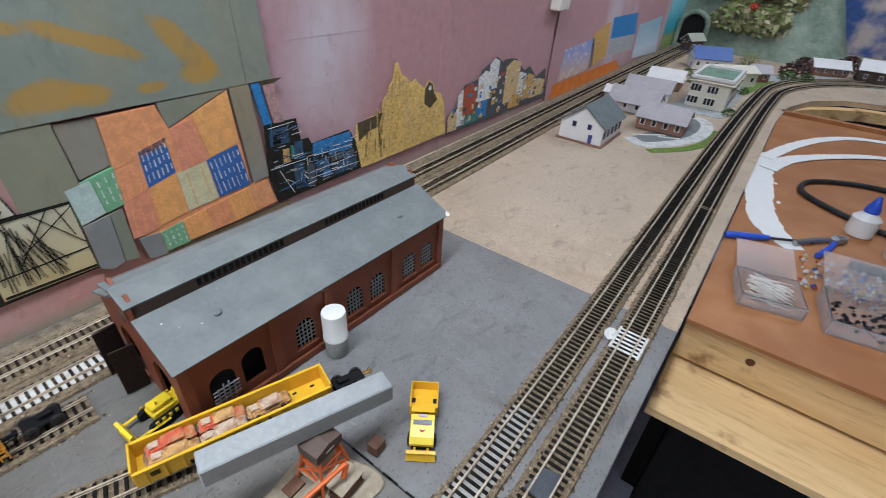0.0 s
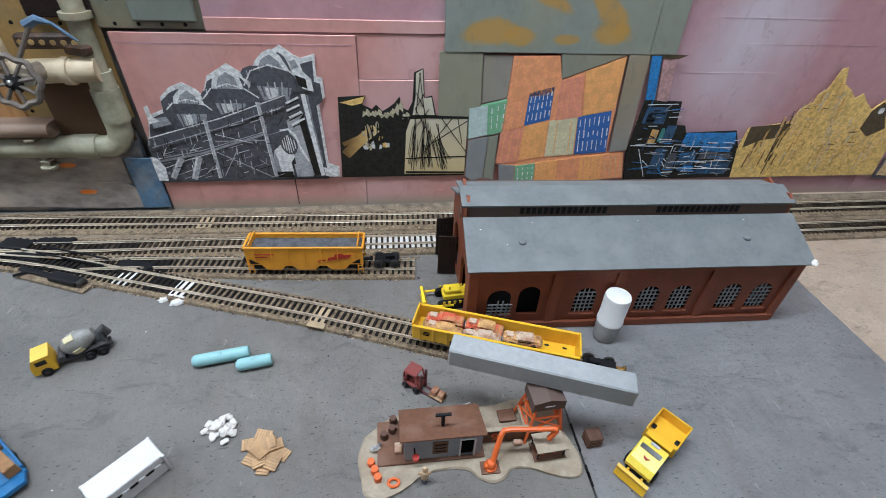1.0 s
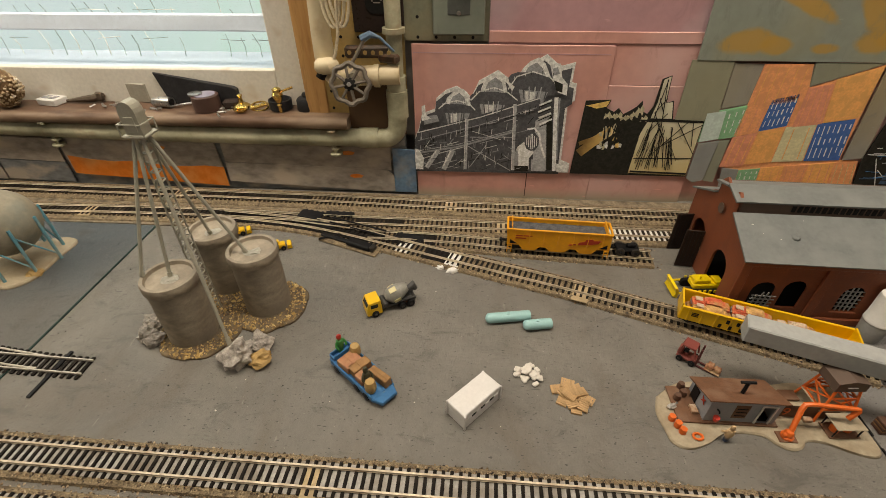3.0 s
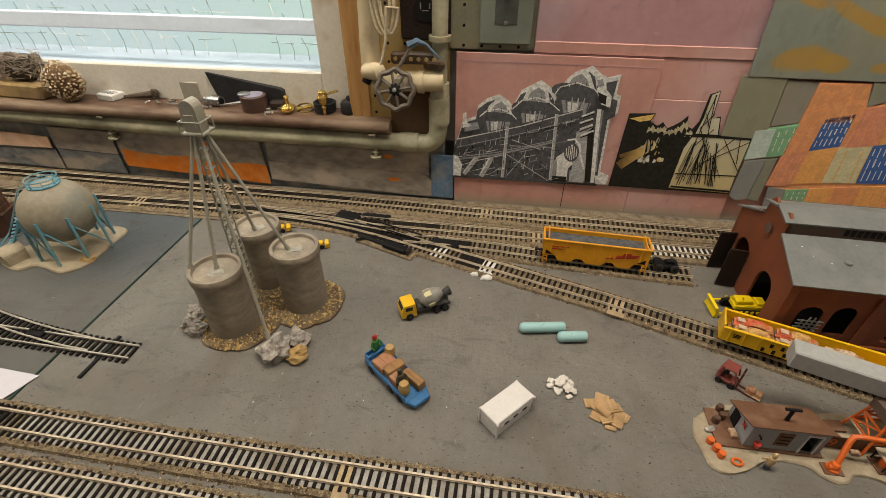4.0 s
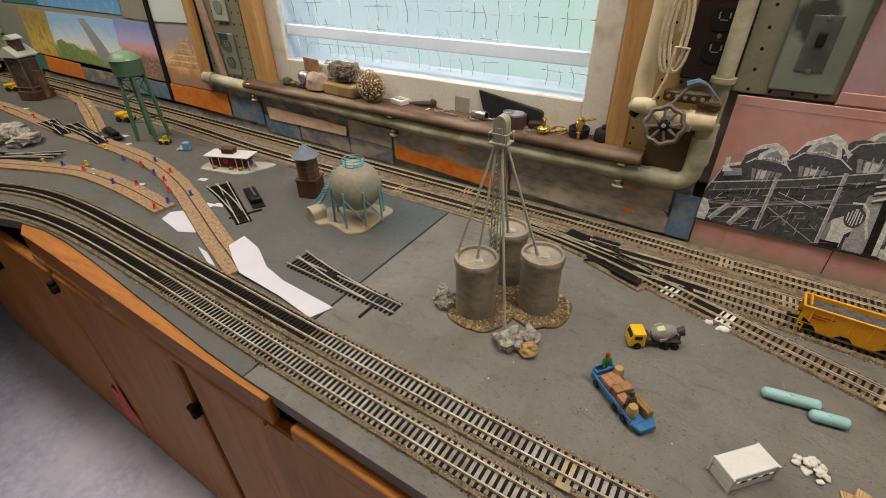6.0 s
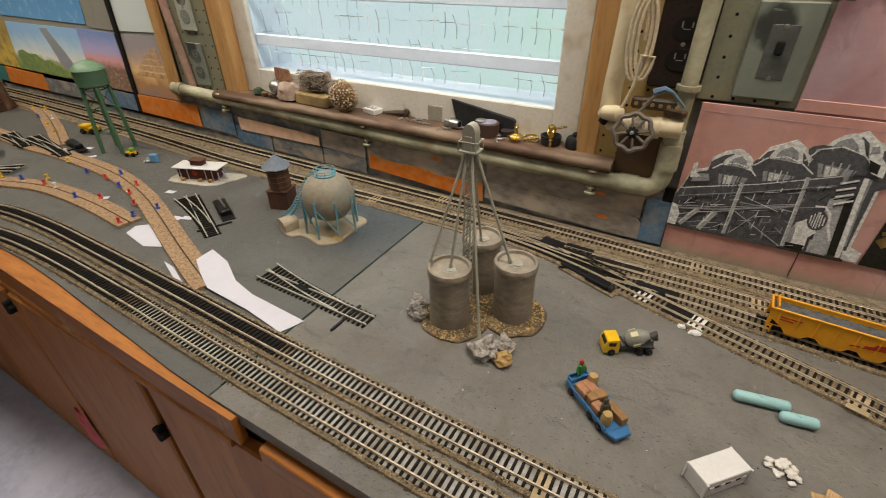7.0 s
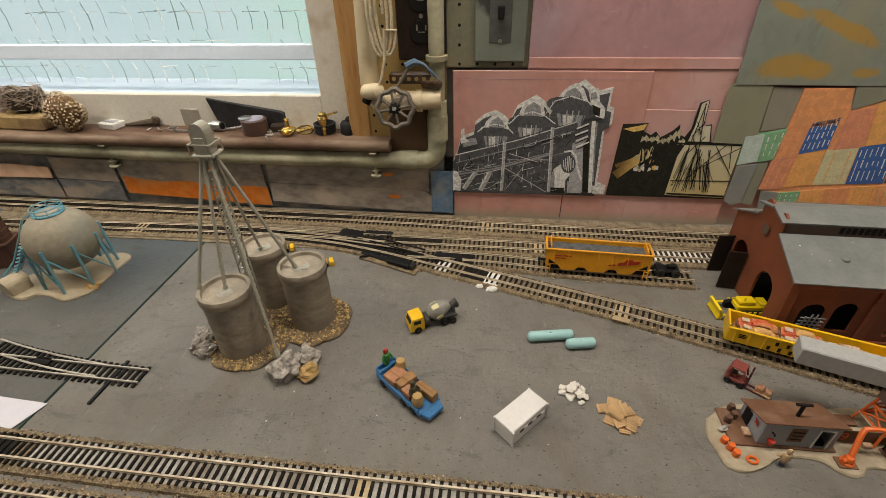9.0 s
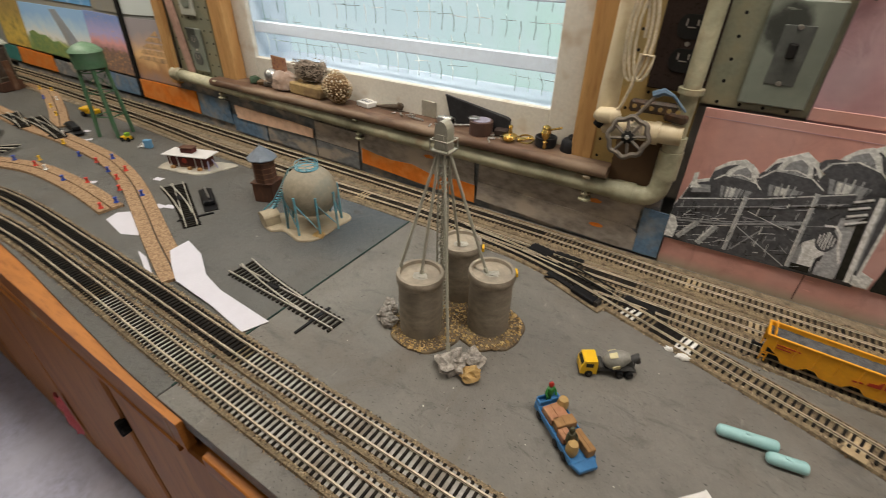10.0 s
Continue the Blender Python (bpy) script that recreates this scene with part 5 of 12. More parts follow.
card(ref, "cap_shape", [(0.159, 0.201), (0.166, 0.213), (0.177, 0.219), (0.186, 0.211), (0.192, 0.2)], Y0 - 0.00212, 0.0002, PH["mid"])
stripe(ref, "cap_line", [(0.159, 0.201), (0.166, 0.213), (0.177, 0.219), (0.186, 0.211), (0.192, 0.2)], 0.0011, Y0 - 0.00216, PH["white"], 0.0002)
card(ref, "brim_shape", [(0.217, 0.181), (0.215, 0.187), (0.207, 0.194), (0.195, 0.199), (0.18, 0.204), (0.165, 0.205), (0.152, 0.205), (0.143, 0.202), (0.139, 0.197), (0.141, 0.191), (0.149, 0.185), (0.161, 0.179), (0.176, 0.175), (0.191, 0.173), (0.205, 0.173), (0.214, 0.176)], Y0 - 0.00220, 0.0002, PH["dark"])
stripe(ref, "rim_line", [(0.14, 0.181), (0.151, 0.199), (0.173, 0.206), (0.197, 0.199), (0.218, 0.18)], 0.0018, Y0 - 0.00224, PH["light"], 0.0002)
card(ref, "bowl_shape", [(0.155, 0.181), (0.197, 0.178), (0.189, 0.153), (0.161, 0.16)], Y0 - 0.00228, 0.0002, PH["mid"])
card(ref, "bowl_shape", [(0.164, 0.179), (0.18, 0.177), (0.178, 0.16), (0.167, 0.163)], Y0 - 0.00232, 0.0002, PH["light"])
stripe(ref, "bowl_line", [(0.183, 0.18), (0.18, 0.155)], 0.0012, Y0 - 0.00236, PH["dark"], 0.0002)
card(ref, "beam_shape", [(0.005, 0.112), (0.187, 0.17), (0.189, 0.153), (0.004, 0.094)], Y0 - 0.00240, 0.0002, PH["dark"])
stripe(ref, "beam_line", [(0.005, 0.112), (0.102, 0.139), (0.187, 0.169)], 0.0016, Y0 - 0.00244, PH["light"], 0.0002)
stripe(ref, "beam_line", [(0.006, 0.099), (0.102, 0.127), (0.184, 0.155)], 0.0014, Y0 - 0.00248, PH["mid"], 0.0002)
stripe(ref, "beam_line", [(0.004, 0.078), (0.067, 0.09), (0.153, 0.117)], 0.0030, Y0 - 0.00252, PH["mid"], 0.0002)
stripe(ref, "beam_line", [(0.004, 0.082), (0.067, 0.094), (0.153, 0.12)], 0.0010, Y0 - 0.00256, PH["grey"], 0.0002)
stripe(ref, "beam_line", [(0.003, 0.065), (0.04, 0.079), (0.08, 0.091)], 0.0010, Y0 - 0.00260, PH["light"], 0.0002)
stripe(ref, "column_line", [(0.082, 0.136), (0.081, 0.052)], 0.0046, Y0 - 0.00264, PH["grey"], 0.0002)
stripe(ref, "column_line", [(0.08, 0.136), (0.079, 0.052)], 0.0011, Y0 - 0.00268, PH["light"], 0.0002)
stripe(ref, "column_line", [(0.152, 0.16), (0.157, 0.053)], 0.0046, Y0 - 0.00272, PH["grey"], 0.0002)
stripe(ref, "column_line", [(0.15, 0.16), (0.155, 0.053)], 0.0011, Y0 - 0.00276, PH["light"], 0.0002)
stripe(ref, "brace_line", [(0.085, 0.092), (0.153, 0.052)], 0.0013, Y0 - 0.00280, PH["grey"], 0.0002)
stripe(ref, "brace_line", [(0.088, 0.056), (0.113, 0.095)], 0.0011, Y0 - 0.00284, PH["grey"], 0.0002)
stripe(ref, "brace_line", [(0.087, 0.107), (0.152, 0.108)], 0.0016, Y0 - 0.00288, PH["mid"], 0.0002)
stripe(ref, "brace_line", [(0.09, 0.117), (0.135, 0.104)], 0.0008, Y0 - 0.00292, PH["light"], 0.0002)
stripe(ref, "duct_line", [(0.018, 0.053), (0.038, 0.084)], 0.0075, Y0 - 0.00296, PH["grey"], 0.0002)
stripe(ref, "duct_line", [(0.017, 0.055), (0.035, 0.084)], 0.0022, Y0 - 0.00300, PH["light"], 0.0002)
stripe(ref, "duct_line", [(0.046, 0.051), (0.061, 0.085)], 0.0080, Y0 - 0.00304, PH["grey"], 0.0002)
stripe(ref, "duct_line", [(0.044, 0.053), (0.058, 0.084)], 0.0024, Y0 - 0.00308, PH["light"], 0.0002)
card(ref, "light_shape", [(0.184, 0.136), (0.206, 0.147), (0.217, 0.055), (0.188, 0.053)], Y0 - 0.00312, 0.0002, PH["grey"])
card(ref, "pipe_shape", [(0.158, 0.055), (0.158, 0.08), (0.161, 0.093), (0.171, 0.102), (0.182, 0.097), (0.187, 0.084), (0.181, 0.075), (0.182, 0.055)], Y0 - 0.00316, 0.0002, PH["white"])
card(ref, "pipe_shape", [(0.158, 0.055), (0.158, 0.08), (0.161, 0.09), (0.164, 0.08), (0.165, 0.055)], Y0 - 0.00320, 0.0002, PH["mid"])
card(ref, "pipe_shape", [(0.159, 0.061), (0.181, 0.061), (0.181, 0.052), (0.16, 0.052)], Y0 - 0.00324, 0.0002, PH["black"])
card(ref, "disc_shape", [(0.193, 0.103), (0.192, 0.109), (0.189, 0.113), (0.185, 0.117), (0.181, 0.118), (0.177, 0.117), (0.174, 0.113), (0.172, 0.108), (0.171, 0.102), (0.172, 0.097), (0.175, 0.091), (0.179, 0.088), (0.183, 0.087), (0.188, 0.088), (0.191, 0.092), (0.193, 0.097)], Y0 - 0.00328, 0.0002, PH["dark"])
stripe(ref, "disc_line", [(0.174, 0.109), (0.175, 0.096)], 0.0013, Y0 - 0.00332, PH["white"], 0.0002)
stripe(ref, "disc_line", [(0.177, 0.112), (0.178, 0.093)], 0.0013, Y0 - 0.00336, PH["white"], 0.0002)
stripe(ref, "disc_line", [(0.18, 0.115), (0.181, 0.09)], 0.0013, Y0 - 0.00340, PH["white"], 0.0002)
stripe(ref, "disc_line", [(0.182, 0.115), (0.184, 0.09)], 0.0013, Y0 - 0.00344, PH["white"], 0.0002)
stripe(ref, "disc_line", [(0.185, 0.112), (0.187, 0.093)], 0.0013, Y0 - 0.00348, PH["white"], 0.0002)
stripe(ref, "disc_line", [(0.189, 0.109), (0.19, 0.096)], 0.0013, Y0 - 0.00352, PH["white"], 0.0002)
stripe(ref, "hose_line", [(0.173, 0.122), (0.184, 0.124), (0.192, 0.115), (0.197, 0.095), (0.205, 0.077)], 0.0030, Y0 - 0.00356, PH["white"], 0.0002)
card(ref, "column_shape", [(0.2, 0.136), (0.207, 0.145), (0.219, 0.056), (0.21, 0.054)], Y0 - 0.00360, 0.0002, PH["black"])
stripe(ref, "column_line", [(0.21, 0.171), (0.213, 0.136), (0.222, 0.054)], 0.0058, Y0 - 0.00364, PH["white"], 0.0002)
stripe(ref, "column_line", [(0.215, 0.17), (0.217, 0.136), (0.224, 0.073)], 0.0020, Y0 - 0.00368, PH["mid"], 0.0002)
stripe(ref, "panel_line", [(0.187, 0.159), (0.204, 0.167)], 0.0026, Y0 - 0.00372, PH["light"], 0.0002)
stripe(ref, "panel_line", [(0.187, 0.156), (0.204, 0.164)], 0.0014, Y0 - 0.00376, PH["black"], 0.0002)
stripe(ref, "panel_line", [(0.186, 0.149), (0.204, 0.157)], 0.0026, Y0 - 0.00380, PH["white"], 0.0002)
stripe(ref, "panel_line", [(0.187, 0.146), (0.204, 0.154)], 0.0014, Y0 - 0.00384, PH["black"], 0.0002)
stripe(ref, "panel_line", [(0.188, 0.14), (0.205, 0.148)], 0.0026, Y0 - 0.00388, PH["light"], 0.0002)
stripe(ref, "panel_line", [(0.188, 0.136), (0.206, 0.145)], 0.0014, Y0 - 0.00392, PH["black"], 0.0002)
stripe(ref, "panel_line", [(0.19, 0.13), (0.208, 0.139)], 0.0026, Y0 - 0.00396, PH["white"], 0.0002)
stripe(ref, "panel_line", [(0.191, 0.127), (0.208, 0.135)], 0.0014, Y0 - 0.00400, PH["black"], 0.0002)
card(ref, "machine_shape", [(0.195, 0.216), (0.209, 0.218), (0.214, 0.199), (0.223, 0.19), (0.224, 0.174), (0.211, 0.178), (0.202, 0.195)], Y0 - 0.00404, 0.0002, PH["light"])
card(ref, "machine_shape", [(0.199, 0.211), (0.206, 0.213), (0.21, 0.204), (0.202, 0.202)], Y0 - 0.00408, 0.0002, PH["mid"])
card(ref, "machine_shape", [(0.203, 0.195), (0.216, 0.19), (0.217, 0.178), (0.208, 0.181)], Y0 - 0.00412, 0.0002, PH["black"])
card(ref, "base_shape", [(0.184, 0.073), (0.206, 0.071), (0.208, 0.053), (0.186, 0.053)], Y0 - 0.00416, 0.0002, PH["grey"])
card(ref, "base_shape", [(0.224, 0.067), (0.241, 0.064), (0.243, 0.053), (0.226, 0.053)], Y0 - 0.00420, 0.0002, PH["light"])
card(ref, "base_shape", [(0.018, 0.139), (0.037, 0.142), (0.04, 0.132), (0.017, 0.126)], Y0 - 0.00424, 0.0002, PH["mid"])
card(ref, "base_shape", [(0.014, 0.154), (0.019, 0.157), (0.02, 0.142), (0.028, 0.136), (0.014, 0.132)], Y0 - 0.00428, 0.0002, PH["light"])
pr = random.Random(3)
for k in range(150):
    x = pr.uniform(0.006, 0.182)
    lowest, highest = 0.052, 0.100 + 0.30 * x
    z = pr.uniform(lowest, highest)
    if 0.155 < x and z < 0.125:
        continue
    way = pr.random()
    dx, dz = (0.0006, pr.uniform(0.004, 0.014)) if way < 0.5 else (pr.uniform(0.006, 0.020), 0.0) if way < 0.85 else (pr.uniform(0.008, 0.014), pr.uniform(-0.012, 0.012))
    if way >= 0.5:
        dz += 0.30 * dx
    stripe(ref, "detail_line", [(x, z), (min(x + dx, 0.186), max(z + dz, 0.049))], pr.uniform(0.0004, 0.0011), Y0 - 0.0044 - 0.00002 * (k % 20), PH[pr.choice(("mid", "grey", "grey", "light", "black", "black"))], 0.0002)
for cx, cz, r in ((0.066, 0.150, 0.024), (0.120, 0.168, 0.030), (0.178, 0.190, 0.036)):
    for k in range(9):
        u = -0.85 + 1.7 * k / 8
        stripe(ref, "railing_line", [(cx + u * r, cz + 0.004 + 0.25 * r * (1 - u * u) + 0.06 * u * r), (cx + u * r, cz + 0.009 + 0.25 * r * (1 - u * u) + 0.06 * u * r)], 0.0006, Y0 - 0.0046, PH["black" if k % 2 else "white"], 0.0002)
    for k in range(5):
        u = -0.6 + 0.3 * k
        stripe(ref, "shade_line", [(cx + u * r * 0.8, cz - 0.004), (cx + u * r * 0.66, cz - 0.022)], 0.0016, Y0 - 0.0046, PH[("dark", "mid", "light", "grey", "dark")[k]], 0.0002)

mill = thing("steelworks_picture", 0, 0, 0, 0, "dark cut-out photograph of a flaming steelworks and gantry", "picture", "pictures on the backdrop")
card(mill, "card", [(0.248, 0.049), (0.253, 0.166), (0.289, 0.168), (0.284, 0.156), (0.296, 0.150), (0.302, 0.156), (0.31, 0.147), (0.318, 0.152), (0.326, 0.158), (0.333, 0.167), (0.336, 0.152), (0.344, 0.148), (0.35, 0.160), (0.352, 0.198), (0.364, 0.203), (0.366, 0.165), (0.376, 0.168), (0.382, 0.141), (0.427, 0.140), (0.427, 0.049)], Y0, 0.0012, PH["black"])
M["furnace_glow"] = gradient("furnace_glow_print", [(0.0, (0.05, 0.04, 0.02)), (0.4, (0.20, 0.12, 0.04)), (0.75, (0.60, 0.40, 0.14)), (1.0, (0.85, 0.70, 0.35))], 60, axis="X", span=(0.250, 0.312))
M["flame_sky"] = gradient("hazy_sky_print", [(0.0, (0.66, 0.45, 0.15)), (0.45, (0.66, 0.55, 0.30)), (1.0, (0.66, 0.62, 0.46))], 40, axis="Z", span=(0.04, 0.18))
stripe(mill, "glow_shape", [(0.256, 0.084), (0.272, 0.100), (0.300, 0.124)], 0.014, Y0 - 0.0012, M["furnace_glow"])
stripe(mill, "glow_shape", [(0.254, 0.100), (0.276, 0.110), (0.296, 0.126)], 0.006, Y0 - 0.0014, M["furnace_glow"])
for _ in range(16):
    x, z = pr.uniform(0.284, 0.324), pr.uniform(0.094, 0.130)
    card(mill, "glow_shape", [(x + pr.uniform(0.0015, 0.005) * math.cos(a), z + pr.uniform(0.002, 0.006) * math.sin(a)) for a in (0.3, 1.4, 2.6, 3.9, 5.2)], Y0 - 0.0016, 0.0002, PH[pr.choice(("cream", "white", "gold", "cream"))])
for _ in range(10):
    x, z = pr.uniform(0.284, 0.320), pr.uniform(0.094, 0.120)
    stripe(mill, "girder_line", [(x, z), (x + pr.uniform(-0.008, 0.008), z + 0.022)], 0.0016, Y0 - 0.0019, PH["black"])
card(mill, "glow_shape", [(0.2545, 0.159), (0.2875, 0.167), (0.2835, 0.158), (0.270, 0.155)], Y0 - 0.0012, 0.0003, PH["gold"])
for x, z, h in ((0.288, 0.147, 0.008), (0.296, 0.145, 0.006), (0.304, 0.147, 0.008), (0.312, 0.143, 0.006), (0.320, 0.145, 0.007), (0.327, 0.150, 0.009), (0.333, 0.156, 0.011), (0.341, 0.143, 0.007)):
    card(mill, "flame_shape", [(x - 0.005, z - h), (x, z - h * 0.5), (x + 0.004, z - h), (x + 0.005, z), (x + 0.001, z + h * 0.5), (x - 0.001, z - h * 0.1), (x - 0.004, z + h * 0.2)], Y0 - 0.0012, 0.0003, PH["cream"])
card(mill, "sky_shape", [(0.338, 0.053), (0.341, 0.118), (0.347, 0.136), (0.384, 0.138), (0.426, 0.1385), (0.4265, 0.051)], Y0 - 0.0012, 0.0003, M["flame_sky"])
card(mill, "sky_shape", [(0.354, 0.165), (0.3545, 0.197), (0.363, 0.202), (0.3648, 0.165), (0.375, 0.166), (0.380, 0.142), (0.350, 0.142)], Y0 - 0.0012, 0.0003, M["flame_sky"])
for a, b, w in (((0.336, 0.139), (0.4265, 0.1375), 0.0022), ((0.340, 0.078), (0.4265, 0.080), 0.0016), ((0.340, 0.056), (0.4265, 0.054), 0.0030)):
    stripe(mill, "girder_line", [a, b], w, Y0 - 0.0017, PH["black"])
for k in range(34):
    x, z = pr.uniform(0.340, 0.405), 0.054 + pr.uniform(0, 0.03)
    top = pr.uniform(0.098, 0.136)
    stripe(mill, "girder_line", [(x, z), (0.352 + (x - 0.352) * 0.55 + pr.uniform(0, 0.012), top)], pr.uniform(0.0005, 0.0012), Y0 - 0.0019 - 0.0001 * (k % 4), PH["black"])
for a, b in (((0.350, 0.10), (0.360, 0.198)), ((0.372, 0.10), (0.359, 0.198)), ((0.351, 0.12), (0.372, 0.150)), ((0.37, 0.12), (0.354, 0.150)), ((0.353, 0.15), (0.366, 0.172)), ((0.366, 0.15), (0.355, 0.172)), ((0.39, 0.137), (0.426, 0.088)), ((0.362, 0.082), (0.404, 0.137)), ((0.37, 0.096), (0.426, 0.134)), ((0.412, 0.137), (0.420, 0.10))):
    stripe(mill, "girder_line", [a, b], 0.0011, Y0 - 0.0024, PH["black"])

# stacked container picture and grey cards around it
box_pic = thing("container_picture", 0, 0, 0, 0, "patchwork card picture of stacked orange and blue containers", "picture", "pictures on the backdrop")
CC = {k: mat("container_" + k, c, 0.5, fine=300, coarse=90, var=0.16, other=dim(c, 0.86), lo=0.5, hi=0.62, bump=0.06) for k, c in dict(orange=(0.86, 0.38, 0.17), red=(0.80, 0.33, 0.20), tan=(0.90, 0.45, 0.15), blue=(0.06, 0.15, 0.42), pale=(0.72, 0.66, 0.40), aqua=(0.56, 0.66, 0.60), green=(0.24, 0.48, 0.27)).items()}


def container(q, key, ribs=0, rib=None):
    c = card(box_pic, "container_panel", q, -0.0045, 0.0012, CC[key])
    for i in range(ribs):
        u = (i + 0.6) / ribs
        a = (q[0][0] + (q[1][0] - q[0][0]) * u, q[0][1] + (q[1][1] - q[0][1]) * u - 0.004)
        b = (q[3][0] + (q[2][0] - q[3][0]) * u, q[3][1] + (q[2][1] - q[3][1]) * u + 0.004)
        if rib is None:
            n = 3
            for k in range(n):
                u0, u1 = (k + pr.uniform(0, 0.25)) / n, (k + pr.uniform(0.5, 1.0)) / n
                card(c, "mark", bar_between(*[(a[0] + (b[0] - a[0]) * u, a[1] + (b[1] - a[1]) * u) for u in (u0, u1)], pr.uniform(0.0008, 0.0018)), -0.0057, 0.0003, PH["white"])
        else:
            card(c, "rib", bar_between(a, b, 0.0010), -0.0057, 0.0003, rib)


container([(0.480, 0.219), (0.541, 0.220), (0.542, 0.171), (0.478, 0.160)], "orange", 5, CC["tan"])
container([(0.549, 0.189), (0.579, 0.195), (0.589, 0.139), (0.551, 0.133)], "red", 4, CC["orange"])
container([(0.580, 0.201), (0.632, 0.220), (0.634, 0.150), (0.590, 0.140)], "tan")
container([(0.508, 0.172), (0.541, 0.181), (0.5425, 0.135), (0.507, 0.126)], "blue", 6)
container([(0.478, 0.159), (0.507, 0.165), (0.506, 0.125), (0.475, 0.117)], "orange", 3, CC["red"])
container([(0.427, 0.151), (0.452, 0.155), (0.455, 0.113), (0.429, 0.107)], "aqua")
container([(0.453, 0.156), (0.479, 0.163), (0.478, 0.117), (0.456, 0.112)], "green", 3)
container([(0.508, 0.125), (0.541, 0.1335), (0.543, 0.078), (0.507, 0.073)], "tan")
container([(0.543, 0.133), (0.583, 0.138), (0.588, 0.081), (0.545, 0.078)], "pale", 2, CC["tan"])
container([(0.584, 0.139), (0.631, 0.147), (0.639, 0.084), (0.590, 0.081)], "blue", 7)
container([(0.475, 0.116), (0.506, 0.124), (0.505, 0.070), (0.472, 0.068)], "red", 3, CC["tan"])
container([(0.503, 0.063), (0.533, 0.067), (0.535, 0.034), (0.505, 0.034)], "green", 4)
container([(0.534, 0.068), (0.566, 0.072), (0.570, 0.036), (0.537, 0.036)], "tan", 3, CC["orange"])
container([(0.567, 0.072), (0.60, 0.076), (0.604, 0.036), (0.571, 0.036)], "orange", 4, CC["red"])
container([(0.601, 0.076), (0.635, 0.080), (0.641, 0.038), (0.605, 0.036)], "tan", 3, CC["red"])
container([(0.636, 0.080), (0.667, 0.083), (0.677, 0.041), (0.642, 0.038)], "orange", 4, PH["sand"])
for q, key in (([(0.472, 0.068), (0.478, 0.160), (0.480, 0.2195), (0.541, 0.2205), (0.5495, 0.1895), (0.632, 0.2205), (0.640, 0.084), (0.667, 0.083), (0.677, 0.0405), (0.504, 0.034), (0.500, 0.064)], "orange"), ([(0.428, 0.107), (0.427, 0.1515), (0.478, 0.1635), (0.478, 0.117)], "green")):
    card(box_pic, "backing_card", q, -0.0038, 0.0012, CC[key])
grey = thing("grey_cards", 0, 0, 0, 0, "overlapping grey-olive cards with ochre spray", "card", "pictures on the backdrop")
card(grey, "card_piece", [(0.390, 0.224), (0.661, 0.2235), (0.653, 0.46), (0.385, 0.46)], -0.004, 0.0022, M["olive_rust"])
card(grey, "card_piece", [(0.662, 0.2235), (0.700, 0.2235), (0.690, 0.46), (0.654, 0.46)], -0.0035, 0.0018, M["olive_rust"])
card(grey, "card_piece", [(0.385, 0.141), (0.443, 0.139), (0.4395, 0.2225), (0.384, 0.224)], -0.0035, 0.0018, M["olive"])
card(grey, "card_piece", [(0.444, 0.158), (0.478, 0.165), (0.479, 0.219), (0.441, 0.220)], -0.0025, 0.0015, M["slate"])
card(grey, "card_piece", [(0.543, 0.2225), (0.632, 0.2225), (0.580, 0.203), (0.549, 0.191)], -0.004, 0.0015, M["olive"])
card(grey, "card_piece", [(0.635, 0.2225), (0.6635, 0.2225), (0.670, 0.088), (0.644, 0.084)], -0.0045, 0.002, M["slate"])
card(grey, "card_piece", [(0.429, 0.105), (0.457, 0.110), (0.454, 0.045), (0.440, 0.040), (0.428, 0.048)], -0.0052, 0.0015, M["slate"])
card(grey, "card_piece", [(0.458, 0.1095), (0.4715, 0.112), (0.471, 0.041), (0.455, 0.044)], -0.0042, 0.0015, M["olive"])
card(grey, "card_piece", [(0.477, 0.066), (0.502, 0.064), (0.504, 0.030), (0.482, 0.033)], -0.0045, 0.0015, M["slate"])
card(grey, "card_piece", [(0.50, 0.022), (0.70, 0.022), (0.70, 0.032), (0.50, 0.031)], -0.0012, 0.0015, flat("tan_card_edge", (0.32, 0.26, 0.15)))

har = thing("harbour_picture", 0, 0, 0, 0, "dark blue cut-out photograph of harbour machinery", "picture", "pictures on the backdrop")
card(har, "card", [(0.681, 0.036), (0.672, 0.084), (0.677, 0.163), (0.733, 0.160), (0.737, 0.125), (0.752, 0.124), (0.757, 0.113), (0.838, 0.116), (0.852, 0.09), (0.862, 0.037)], Y0, 0.0012, PH["black"])
card(har, "blue_shape", [(0.667, 0.2215), (0.681, 0.2215), (0.690, 0.163), (0.677, 0.162)], Y0, 0.0014, PH["blue"])
card(har, "pink_shape", [(0.685, 0.2165), (0.703, 0.2165), (0.711, 0.160), (0.694, 0.161)], Y0, 0.0012, PH["rose"])
card(har, "card", [(0.664, 0.2245), (0.718, 0.2225), (0.705, 0.2175), (0.666, 0.2185)], Y0 - 0.0003, 0.0008, PH["brown"])
card(har, "blue_shape", [(0.758, 0.110), (0.838, 0.1135), (0.845, 0.094), (0.757, 0.092)], Y0 - 0.0012, 0.0004, PH["blue"])
